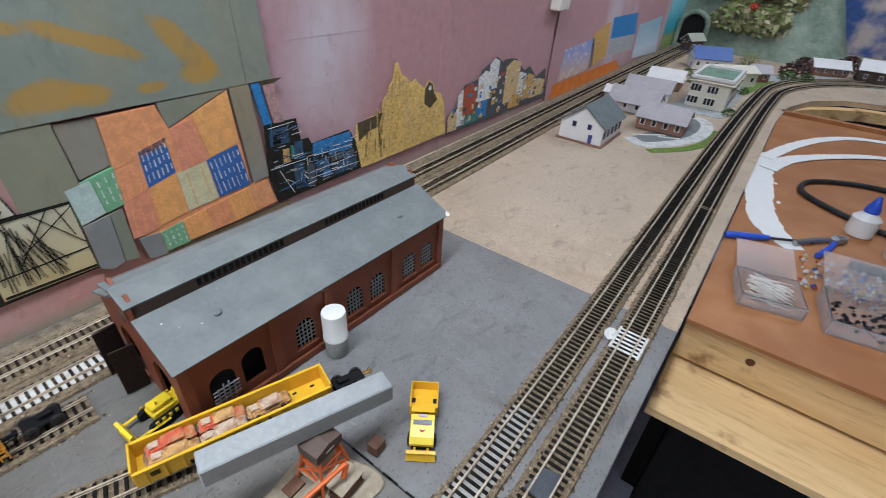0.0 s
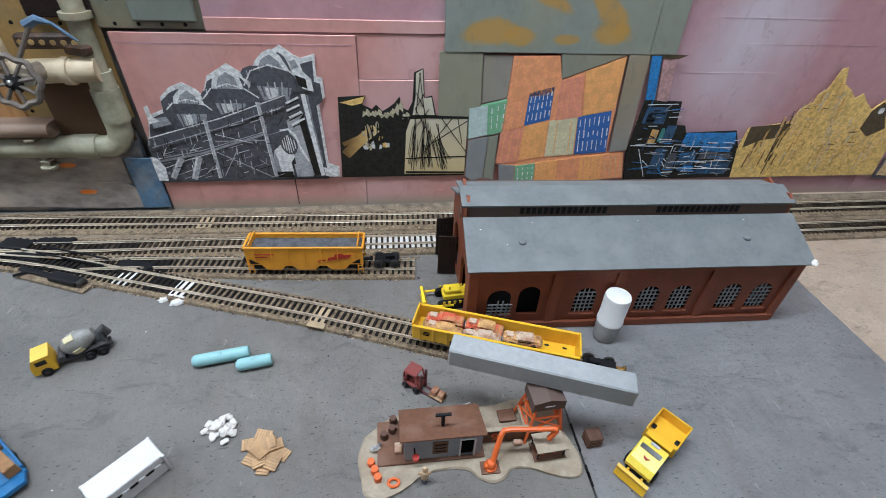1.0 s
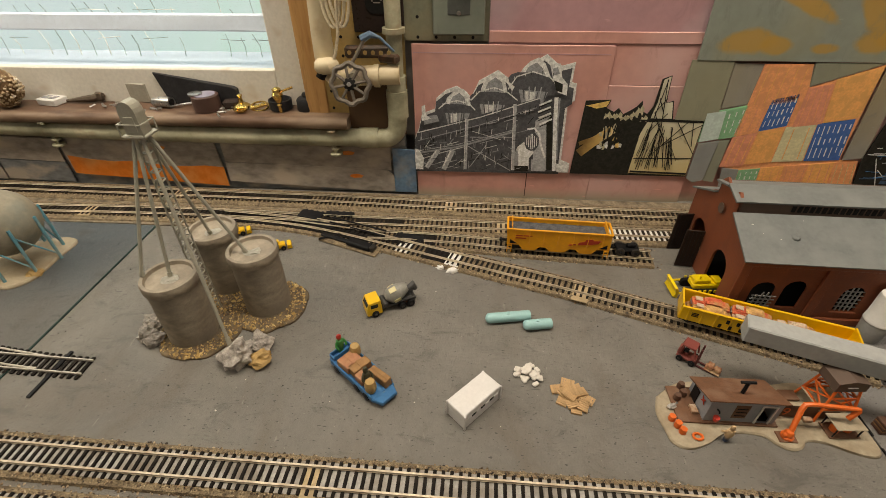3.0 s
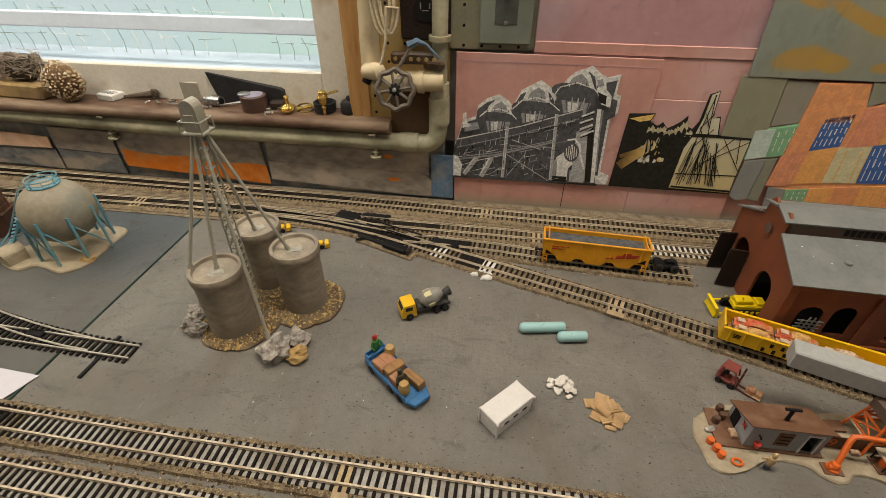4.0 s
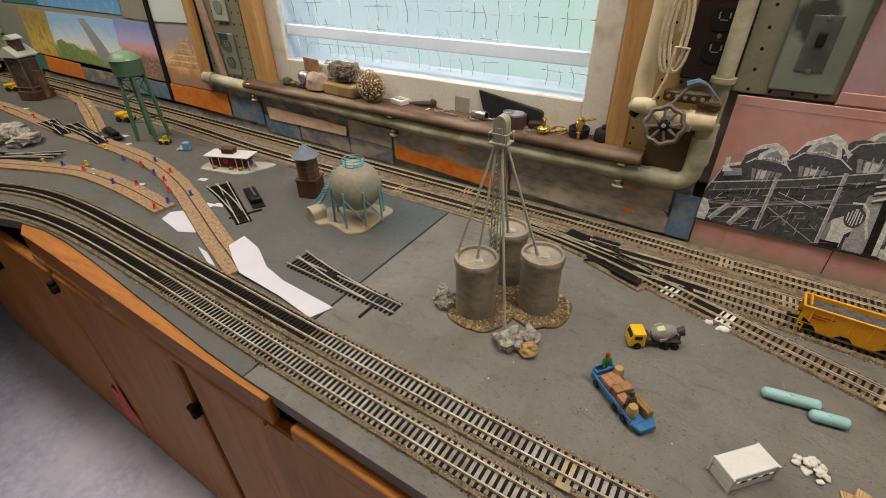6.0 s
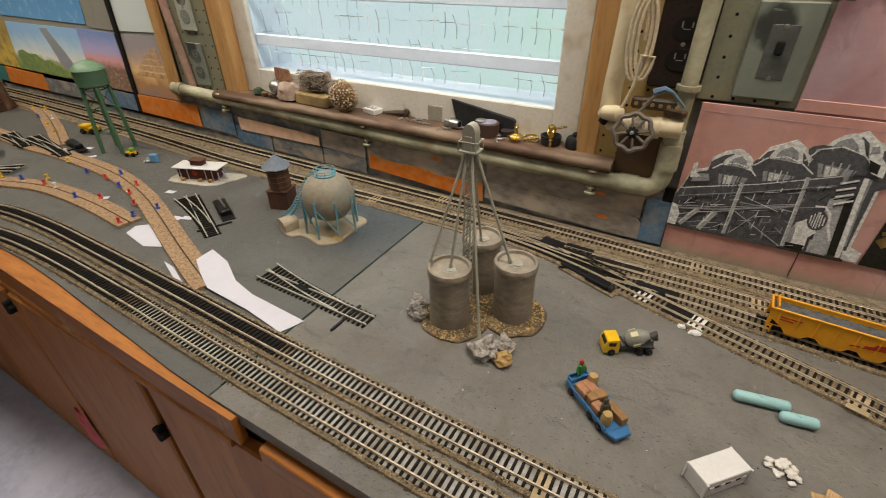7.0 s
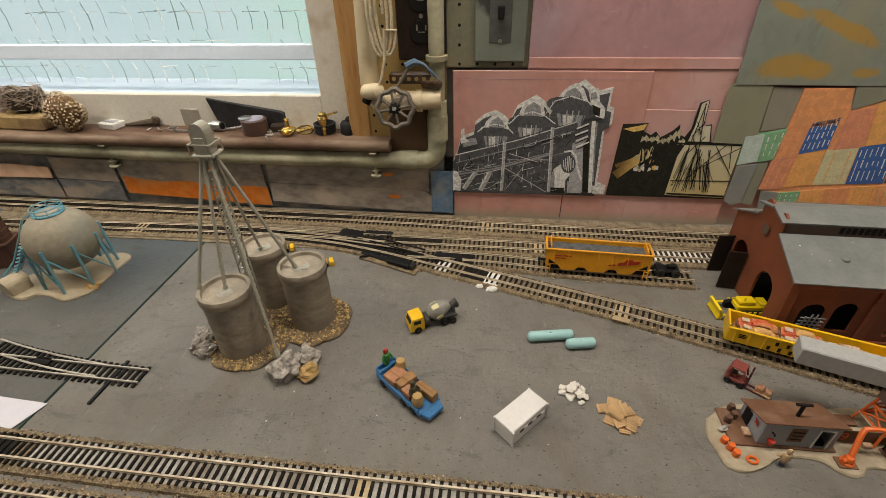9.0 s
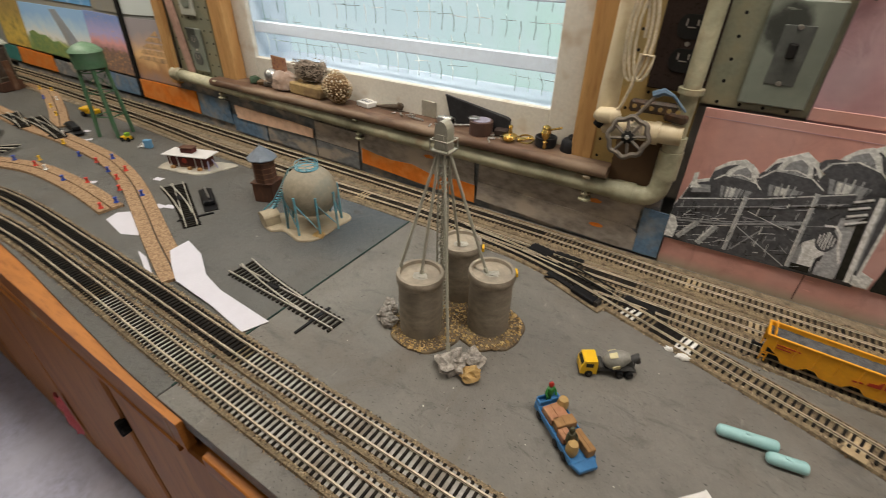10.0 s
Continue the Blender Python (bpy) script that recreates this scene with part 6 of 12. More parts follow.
for x0, z0, x1, z1, k in ((0.682, 0.128, 0.716, 0.152, "navy"), (0.686, 0.120, 0.700, 0.142, "black"), (0.722, 0.096, 0.738, 0.124, "navy"), (0.700, 0.098, 0.712, 0.118, "amber"), (0.715, 0.100, 0.722, 0.120, "teal"), (0.757, 0.100, 0.832, 0.1125, "blue"), (0.758, 0.096, 0.838, 0.099, "navy"), (0.790, 0.082, 0.842, 0.092, "blue"), (0.760, 0.060, 0.788, 0.082, "navy"), (0.792, 0.070, 0.846, 0.080, "dark"), (0.798, 0.044, 0.850, 0.064, "navy"), (0.740, 0.044, 0.756, 0.080, "dark"), (0.772, 0.048, 0.790, 0.058, "blue"), (0.684, 0.044, 0.712, 0.084, "black"), (0.716, 0.046, 0.736, 0.088, "navy")):
    card(har, "machine_shape", [(x0, z0), (x1, z0 - 0.001), (x1 + 0.001, z1), (x0 + 0.002, z1 + 0.001)], Y0 - 0.0012, 0.0002, PH[k])
for k in range(170):
    x, z = pr.uniform(0.682, 0.848), pr.uniform(0.042, 0.106)
    if x < 0.728 and pr.random() < 0.5:
        z += 0.044
    way = pr.random()
    dx, dz = (pr.uniform(0.006, 0.022), pr.uniform(-0.002, 0.002)) if way < 0.6 else (pr.uniform(-0.002, 0.002), pr.uniform(0.005, 0.016)) if way < 0.85 else (pr.uniform(0.006, 0.014), pr.uniform(-0.014, 0.014))
    stripe(har, "detail_line", [(x, z), (min(x + dx, 0.852), max(z + dz, 0.039))], pr.uniform(0.0005, 0.0018), Y0 - 0.0014 - 0.00002 * (k % 30), PH[pr.choice(("blue", "mid", "navy", "light", "black", "black", "grey", "blue"))], 0.0002)
for a, b in (((0.675, 0.094), (0.744, 0.092)), ((0.69, 0.088), (0.712, 0.042)), ((0.745, 0.056), (0.855, 0.052)), ((0.757, 0.0925), (0.842, 0.0885)), ((0.760, 0.066), (0.846, 0.067)), ((0.682, 0.156), (0.728, 0.157))):
    stripe(har, "beam_line", [a, b], 0.0011, Y0 - 0.0022, PH["light"])

cas = thing("castle_picture", 0, 0, 0, 0, "golden cut-out photograph of a towered building", "picture", "pictures on the backdrop")
card(cas, "card", [(0.863, 0.036), (0.852, 0.086), (0.856, 0.120), (0.90, 0.126), (0.92, 0.130), (0.925, 0.150), (0.940, 0.158), (0.942, 0.172), (0.952, 0.178), (0.958, 0.207), (0.966, 0.209), (0.975, 0.186), (0.990, 0.178), (1.005, 0.165), (1.015, 0.172), (1.03, 0.158), (1.045, 0.148), (1.058, 0.162), (1.072, 0.154), (1.078, 0.136), (1.10, 0.128), (1.113, 0.105), (1.123, 0.036)], Y0, 0.0012, PH["gold"])
card(cas, "shed_shape", [(0.858, 0.122), (0.922, 0.127), (0.912, 0.104), (0.884, 0.100), (0.860, 0.088)], Y0 - 0.0012, 0.0002, PH["brown"])
card(cas, "dome_shape", [(1.044, 0.118), (1.046, 0.146), (1.058, 0.1595), (1.070, 0.152), (1.076, 0.135), (1.088, 0.118), (1.064, 0.104)], Y0 - 0.0012, 0.0002, PH["brown"])
card(cas, "dome_shape", ell(1.062, 0.146, 0.005, 0.005, n=10), Y0 - 0.0014, 0.0002, PH["light"])


def castle_top(x):
    """Height of the towers' outline over x."""
    return 0.110 + 0.090 * max(0.0, 1 - abs(x - 0.962) / 0.085)


for k in range(260):
    x = pr.uniform(0.874, 1.098)
    z = pr.uniform(0.040, castle_top(x) - 0.012)
    lean = 0.10 * (x - 0.97)
    L = pr.uniform(0.008, 0.030)
    dark = x < 0.925 and pr.random() < 0.6
    stripe(cas, "tower_line", [(x, z), (x - lean * L * 8, min(z + L, castle_top(x) - 0.004))], pr.uniform(0.0006, 0.0024), Y0 - 0.0013 - 0.00002 * (k % 40), PH["brown" if dark else pr.choice(("amber", "sand", "sand", "cream", "gold", "amber", "gold"))], 0.0002)
for k in range(46):
    x = pr.uniform(0.925, 1.05)
    z = pr.uniform(0.080, castle_top(x) - 0.008)
    stripe(cas, "ledge_line", [(x, z), (x + pr.uniform(0.004, 0.014), z + pr.uniform(-0.001, 0.002))], pr.uniform(0.0006, 0.0013), Y0 - 0.0022, PH[pr.choice(("brown", "sand", "cream", "amber"))], 0.0002)

cty = thing("city_picture", 0, 0, 0, 0, "colourful cut-out photographs of city buildings", "picture", "pictures on the backdrop")
card(cty, "card", [(1.126, 0.03), (1.128, 0.07), (1.16, 0.085), (1.19, 0.128), (1.245, 0.133), (1.258, 0.150), (1.32, 0.172), (1.352, 0.155), (1.36, 0.160), (1.40, 0.158), (1.42, 0.153), (1.47, 0.118), (1.50, 0.125), (1.545, 0.09), (1.60, 0.105), (1.615, 0.06), (1.628, 0.02)], Y0, 0.0012, PH["dark"])
for x0, x1, z0, z1, k in ((1.13, 1.165, 0.035, 0.075, "sand"), (1.165, 1.195, 0.04, 0.115, "light"), (1.185, 1.235, 0.06, 0.125, "red"), (1.19, 1.25, 0.036, 0.058, "teal"), (1.245, 1.30, 0.08, 0.142, "white"), (1.25, 1.29, 0.04, 0.10, "blue"), (1.29, 1.33, 0.10, 0.165, "light"), (1.30, 1.35, 0.03, 0.10, "dark"), (1.37, 1.44, 0.05, 0.148, "sand"), (1.42, 1.48, 0.05, 0.112, "white"), (1.47, 1.53, 0.04, 0.10, "amber"), (1.52, 1.60, 0.035, 0.078, "sand"), (1.40, 1.46, 0.03, 0.06, "amber")):
    card(cty, "building_shape", [(x0, z0), (x1, z0 - 0.002), (x1 + 0.004, z1 - 0.004), ((x0 + x1) / 2, z1 + 0.006), (x0, z1 - 0.006)], Y0 - 0.0012 - 0.0004 * pr.random(), 0.0004, PH[k])

for k in range(120):
    x = pr.uniform(1.14, 1.60)
    z = pr.uniform(0.034, 0.128 - 0.10 * max(0.0, (x - 1.44) / 0.2) if x > 1.20 else 0.075)
    w, h = pr.uniform(0.004, 0.018), pr.uniform(0.002, 0.012)
    card(cty, "detail_shape", [(x, z), (x + w, z), (x + w, min(z + h, 0.140)), (x, min(z + h, 0.140))], Y0 - 0.0017 - 0.00002 * (k % 30), 0.0002, PH[pr.choice(("white", "cream", "blue", "red", "dark", "amber", "sand", "light", "mid", "sand"))])

mur = thing("distant_murals", 0, 0, 0, 0, "painted street and beach prints beyond the seam", "picture", "pictures on the backdrop")
YM = -0.0068
for q, k in (([(1.66, 0.0), (2.30, 0.0), (2.24, 0.042), (1.67, 0.046)], M["orange_card"]), ([(1.70, 0.05), (1.98, 0.05), (1.95, 0.15), (1.72, 0.14)], gradient("street_print", [(0.0, (0.46, 0.24, 0.14)), (0.4, (0.62, 0.44, 0.36)), (0.7, (0.44, 0.40, 0.56)), (1.0, (0.26, 0.34, 0.66))], 22, (0.72, 0.62, 0.56), 0.55, 0.62, span=(0.04, 0.16))),
             ([(1.945, 0.05), (2.10, 0.075), (2.075, 0.19), (1.93, 0.165)], PH["amber"]), ([(2.11, 0.13), (2.40, 0.12), (2.37, 0.20), (2.095, 0.20)], PH["blue"]), ([(2.12, 0.075), (2.40, 0.06), (2.395, 0.118), (2.115, 0.128)], PH["grey"]),
             ([(2.44, 0.02), (2.82, 0.0), (2.76, 0.16), (2.43, 0.15)], gradient("mist_print", [(0.0, (0.50, 0.48, 0.56)), (0.5, (0.66, 0.74, 0.80)), (1.0, (0.36, 0.52, 0.62))], 12, span=(0.0, 0.16))), ([(2.88, 0.0), (3.25, 0.0), (3.2, 0.30), (2.86, 0.30)], gradient("palm_print", [(0.0, (0.03, 0.20, 0.13)), (0.35, (0.35, 0.42, 0.1)), (0.5, (0.05, 0.38, 0.5)), (1.0, (0.30, 0.66, 0.76))], 10, span=(0.0, 0.3)))):
    card(mur, "print", q, YM + 0.0025, 0.0012, k)
solo("white_box", Geo().box((0.06, 0.03, 0.05), (0, 0, 0), 0.003), M["white_paint"], 1.60, -0.016, 0.255, 0, "small white box fixed high on the backdrop", "box")


# ---- things on the window ledge ----
LZ = 0.1376
M["steel"] = mat("scratched_steel", (0.5, 0.49, 0.47), 0.32, 0.9, fine=300, coarse=80, var=0.3)
M["brass"] = mat("polished_brass", (0.72, 0.50, 0.16), 0.22, 0.95, fine=300, coarse=80, var=0.2)
M["black_rubber"] = mat("black_rubber", (0.03, 0.03, 0.032), 0.55, fine=300, coarse=60, var=0.3)
lr = random.Random(21)


def wander(n, r, h, turns, jit):
    pts = []
    for i in range(n):
        a = 2 * math.pi * turns * i / n + lr.uniform(-0.3, 0.3)
        q = r * lr.uniform(0.7, 1.05)
        pts.append((q * math.cos(a), q * math.sin(a) * 0.62, h * (0.25 + 0.6 * lr.random()) + jit * math.sin(a * 3)))
    return pts


nest = thing("bird_nest", -0.752, 0.022, LZ + 0.024, 0, "grey twig bird nest on a small wooden block", "nest")
for k in range(10):
    part("twig_coil", Geo().tube(wander(70, 0.030, 0.038, 5, 0.003), 0.0006, 4), mat("grey_twigs", (0.34, 0.27, 0.21), 0.9, fine=300) if k == 0 else bpy.data.materials["grey_twigs"], nest)
nest.scale = (1.35, 1.3, 1.25)
g = Geo()
for _ in range(110):
    a, q = lr.uniform(0, 6.283), lr.uniform(0.016, 0.032)
    p0 = Vector((q * math.cos(a), 0.62 * q * math.sin(a), lr.uniform(0.004, 0.036)))
    a += lr.uniform(0.6, 2.4)
    d = Vector((math.cos(a), 0.6 * math.sin(a), lr.uniform(-0.3, 0.5))) * lr.uniform(0.008, 0.020)
    g.tube([p0 - d, p0 + Vector((0, 0, 0.002)), p0 + d], lr.uniform(0.0003, 0.0006), 4)
tagged(part("loose_twig_cover", g, mat("pale_twigs", (0.46, 0.38, 0.31), 0.9, fine=300), nest), kind="stuff")
part("bowl", Geo().lathe([(0.012, 0.002), (0.024, 0.008), (0.029, 0.02), (0.026, 0.031), (0.021, 0.027), (0.012, 0.018), (0.001, 0.016)], 18, m=Matrix.Diagonal((1, 0.62, 1, 1))), mat("dark_nest_lining", (0.10, 0.08, 0.06), 0.95, bump=1.0, bscale=300, depth=0.002), nest, smooth=True)
solo("nest_block", Geo().box((0.096, 0.040, 0.025), (0, 0, 0), 0.003), mat("pale_bark_block", (0.42, 0.29, 0.13), 0.8, fine=120, coarse=30, other=(0.20, 0.13, 0.07), bump=0.8, bscale=150, depth=0.002), -0.750, 0.014, LZ, -4, "rough wooden block under the nest", "block")
cone = thing("pine_cone", -0.657, 0.000, LZ, 0, "tan scaly pine cone lying on the ledge", "pine cone")
cone.scale = (1.45, 1.3, 1.35)
part("core", Geo().lump(0.021, (0, 0, 0.024), (1, 0.75, 1.1), 0.05, 12, 8), mat("cone_core", (0.20, 0.12, 0.06), 0.9), cone)
g = Geo()
for k in range(13):
    for i in range(24):
        a, z = 2 * math.pi * (i + 0.5 * (k % 2) + lr.uniform(-0.3, 0.3)) / 24, 0.004 + 0.0035 * k + lr.uniform(-0.001, 0.001)
        rr = 0.022 * math.sin(math.pi * min(0.97, (z + 0.004) / 0.054))
        g.pebble(lr.uniform(0.0017, 0.0028), (rr * math.cos(a) * 1.05, rr * math.sin(a) * 0.8, z), lr)
tagged(part("scale_cover", g, island_mat("cone_scales", [(0.52, 0.38, 0.22), (0.66, 0.52, 0.34), (0.36, 0.24, 0.13), (0.58, 0.44, 0.28), (0.74, 0.66, 0.54)]), cone), kind="stuff")
solo("shell", Geo().lump(0.027, (0, 0, 0.019), (1.15, 0.62, 0.78), 0.3, 14, 10, lr), mat("pinkish_shell", (0.44, 0.31, 0.24), 0.5, fine=120, coarse=40, other=(0.58, 0.48, 0.42)), -0.818, 0.008, LZ, 20, "pinkish weathered sea shell beside the nest", "shell", smooth=True)
solo("picture_card", Geo().box((0.056, 0.003, 0.064), (0, 0, 0), 0.0005, rz=-8), gradient("small_print", [(0.0, (0.30, 0.10, 0.05)), (0.5, (0.48, 0.24, 0.15)), (1.0, (0.36, 0.18, 0.1))], 60, (0.2, 0.08, 0.06), 0.5, 0.6, span=(0.0, 0.036)), -0.858, 0.028, LZ, 0, "small brown picture card propped on the ledge", "card")
solo("steel_ball", Geo().lump(0.0155, (0, 0, 0.0155), (1, 1, 1), 0.0, 20, 14), M["steel"], -0.868, 0.010, LZ + 0.010, 0, "shiny steel ball on small stones", "ball", smooth=True)
for i, (x, y, r, key) in enumerate(((-0.885, 0.006, 0.008, (0.10, 0.08, 0.06)), (-0.905, 0.008, 0.009, (0.2, 0.12, 0.06)), (-0.868, 0.008, 0.008, (0.12, 0.10, 0.08)), (-0.93, 0.01, 0.012, (0.06, 0.10, 0.06)), (-0.85, 0.004, 0.007, (0.25, 0.2, 0.15)))):
    solo("pebble", Geo().lump(r, (0, 0, r * 0.7), (1.2, 0.8, 0.75), 0.25, 10, 8, lr), mat("ledge_pebble", key, 0.5), x, y, LZ, 30 * i, "small rounded stone on the ledge", "stone", "stones on the ledge", smooth=True)
ws = thing("white_case", -0.598, 0.020, LZ, -12, "small white plastic case with a dark inset", "case")
part("case_body", Geo().box((0.036, 0.026, 0.010), (0, 0, 0), 0.0012), mat("white_plastic", (0.72, 0.70, 0.66), 0.4, var=0.08), ws)
part("inset", Geo().box((0.010, 0.012, 0.0008), (-0.008, 0, 0.010)).box((0.010, 0.012, 0.0008), (0.006, 0, 0.010)), mat("grey_inset", (0.28, 0.28, 0.30), 0.4), ws)
part("crossbar", Geo().box((0.03, 0.0015, 0.0012), (0, 0, 0.0104)), bpy.data.materials["white_plastic"], ws)
solo("rusty_knife", Geo().tube([(-0.035, 0, 0.004), (-0.01, 0.002, 0.006), (0.012, 0.004, 0.008), (0.026, 0.008, 0.012)], [0.002, 0.0045, 0.006, 0.004], 8).box((0.012, 0.006, 0.014), (0.022, 0.004, 0.004), 0.002), mat("rusty_iron", (0.11, 0.08, 0.055), 0.6, 0.3, fine=200, coarse=60), -0.540, 0.022, LZ, 0, "rusty iron clamp lying on the ledge", "clamp", smooth=True)
g = Geo()
for _ in range(9):
    a = (lr.uniform(-0.03, 0.03), lr.uniform(-0.012, 0.012), lr.uniform(0.001, 0.006))
    g.rod(a, (a[0] + lr.uniform(-0.022, 0.022), a[1] + lr.uniform(-0.008, 0.008), lr.uniform(0.001, 0.007)), lr.uniform(0.0009, 0.0018), 6)
for i, x in enumerate((-0.485, -0.395, -0.29)):
    solo("metal_scraps", g, M["steel"], x, 0.004, LZ, 40 * i, "loose steel pins and clips on the ledge", "scrap metal", kind="stuff", smooth=True)
M["acrylic"] = mat("cloudy_acrylic", (0.36, 0.33, 0.27), 0.2, var=0.15)
solo("acrylic_block", Geo().box((0.034, 0.008, 0.030), (0, 0, 0), 0.0008), M["acrylic"], -0.455, 0.036, LZ, -6, "small cloudy acrylic plate leaning upright", "plate")
g = Geo().prism([(-0.052, 0.0), (0.066, 0.0), (0.066, 0.026), (0.060, 0.029), (-0.066, 0.0485)], 0.009, m=UP, ch=0.001)
solo("black_wedge", g, mat("black_leather", (0.035, 0.034, 0.036), 0.5, fine=300, coarse=80, var=0.3), -0.350, 0.036, LZ, -2, "long black wedge-shaped case on the ledge", "case")
co = thing("pipe_coupling", -0.398, 0.014, LZ, 0, "steel pipe coupling lying on its side", "coupling")
part("sleeve", Geo().rod((-0.010, 0, 0.0085), (0.010, -0.003, 0.0085), 0.0085, 14), M["steel"], co, smooth=True)
part("bore", Geo().rod((0.0095, -0.003, 0.0085), (0.0108, -0.0032, 0.0085), 0.0055, 12), M["dark"], co, smooth=True)
part("flange", Geo().rod((-0.022, 0.002, 0.007), (-0.012, 0, 0.007), 0.007, 8), M["steel"], co, smooth=True)
tp = thing("tape_roll", -0.327, 0.006, LZ, 0, "brown roll of tape with a steel disc on top", "tape")
part("roll", Geo().lathe([(0.019, 0), (0.0205, 0.001), (0.0205, 0.023), (0.019, 0.024)], 24), mat("brown_tape", (0.085, 0.045, 0.035), 0.35, var=0.15), tp, smooth=True)
part("core", Geo().lathe([(0.016, 0.0241), (0.016, 0.0248)], 20), mat("grey_violet_core", (0.33, 0.31, 0.40), 0.4), tp)
part("steel_disc", Geo().lathe([(0.010, 0.0248), (0.0105, 0.027), (0.009, 0.028)], 16, (-0.012, -0.004, 0)), M["steel"], tp, smooth=True)
solo("black_block", Geo().box((0.024, 0.016, 0.012), (0, 0, 0), 0.002), mat("dark_brown_block", (0.05, 0.035, 0.03), 0.5), -0.293, 0.018, LZ, 12, "small dark brown block on the ledge", "block")
bt = thing("brass_taps", -0.262, 0.012, LZ, 0, "polished brass tap parts and fittings", "brass fittings")
part("cap", Geo().lathe([(0.004, 0.0), (0.011, 0.002), (0.013, 0.006), (0.010, 0.008), (0.004, 0.010), (0.003, 0.018), (0.0045, 0.022), (0.001, 0.024)], 16, (-0.012, 0, 0)), M["brass"], bt, smooth=True)
part("dish", Geo().lathe([(0.003, 0.0), (0.010, 0.003), (0.0115, 0.006), (0.009, 0.006), (0.002, 0.003)], 16, (-0.008, -0.014, 0)), M["brass"], bt, smooth=True)
part("key_ring", Geo().tube([(0.016 + 0.014 * math.cos(a), 0.002 + 0.010 * math.sin(a), 0.004 + 0.004 * math.sin(a)) for a in [2 * math.pi * i / 18 for i in range(18)]], 0.0015, 6, closed=True).rod((0.004, -0.006, 0.003), (0.028, 0.004, 0.008), 0.003, 8), M["brass"], bt, smooth=True)
kn = thing("brass_tap", -0.211, 0.014, LZ, 0, "turned brass tap standing in a black rubber cup", "tap")
part("cup", Geo().lathe([(0.014, 0.0), (0.017, 0.002), (0.018, 0.016), (0.016, 0.017), (0.014, 0.006), (0.001, 0.005)], 20), M["black_rubber"], kn, "black rubber cup", smooth=True)
part("stem", Geo().lathe([(0.002, -0.004), (0.0035, 0.0), (0.0035, 0.006), (0.005, 0.008), (0.0035, 0.011), (0.006, 0.016), (0.0085, 0.024), (0.006, 0.028), (0.007, 0.032), (0.002, 0.035)], 14, (0.004, -0.014, 0.004)), M["brass"], kn, smooth=True)
part("lever", Geo().rod((0.004, -0.012, 0.030), (0.026, -0.004, 0.036), 0.0018, 6), M["brass"], kn, smooth=True)
rp = thing("rubber_stopper", -0.170, 0.016, LZ, 0, "black rubber stopper on the ledge", "stopper")
part("body", Geo().lathe([(0.0145, 0.0), (0.0155, 0.002), (0.0145, 0.016), (0.012, 0.019), (0.006, 0.020)], 20), M["black_rubber"], rp, smooth=True)
part("knob", Geo().lathe([(0.004, 0.0195), (0.0055, 0.023), (0.004, 0.026), (0.001, 0.027)], 14), M["black_rubber"], rp, smooth=True)

# ---- engine shed ----
def plain(name, rgb, rough=0.45, var=0.12, **k):
    return mat(name, rgb, rough, var=var, bump=k.pop("bump", 0.15), **k)


M["brick_red"] = mat("red_brown_plastic_walls", (0.235, 0.072, 0.034), 0.55, fine=500, coarse=40, var=0.2, other=(0.19, 0.06, 0.032), bump=0.25)
M["roof_grey"] = mat("grey_painted_roof", (0.165, 0.175, 0.170), 0.6, fine=200, coarse=30, var=0.15, other=(0.205, 0.215, 0.205), bump=0.3, bscale=150)
M["brown_door"] = mat("dark_brown_planks", (0.032, 0.020, 0.015), 0.6, fine=300, coarse=50, var=0.3)
M["grille"] = plain("grey_window_grille", (0.30, 0.31, 0.31))
M["clerestory"] = plain("brown_clerestory", (0.125, 0.085, 0.066), 0.6)
M["black"] = plain("black_plastic", (0.012, 0.012, 0.013), 0.4)
shed = thing("engine_shed", 0.393, -0.262, 0, -1.6, "red-brown toy engine shed with a grey clerestory roof", "shed")
SL, SD, EH = 0.358, 0.152, 0.088  # length, depth, eave height
RY, CB, CT, RH = SD / 2, 0.112, 0.1265, 0.134


def arch(cx, z0, w, h):
    """An opening with a round head."""
    r = w / 2
    return [(cx - r, z0), (cx + r, z0)] + [(cx + r * math.cos(a), z0 + h - r + r * math.sin(a)) for a in [math.pi * i / 8 for i in range(9)]]


def pierced(outline, holes, thick, m):
    """A wall of one piece: its outline with openings cut through it."""
    rings = [outline] + holes
    flat_ = [q for r in rings for q in r]
    tris = geometry.tessellate_polygon([[Vector((x, z, 0)) for x, z in r] for r in rings])
    n = len(flat_)
    vs = [(x, -thick / 2, z) for x, z in flat_] + [(x, thick / 2, z) for x, z in flat_]
    fs = []
    for a, b, c in tris:
        (ax, az), (bx, bz), (cx, cz) = flat_[a], flat_[b], flat_[c]
        if (bx - ax) * (cz - az) - (bz - az) * (cx - ax) < 0:
            b, c = c, b
        fs += [(a, b, c), (n + c, n + b, n + a)]
    k = 0
    for r in rings:
        for i in range(len(r)):
            a, b = k + i, k + (i + 1) % len(r)
            fs.append((b, a, n + a, n + b))
        k += len(r)
    return Geo().add(vs, fs, m)


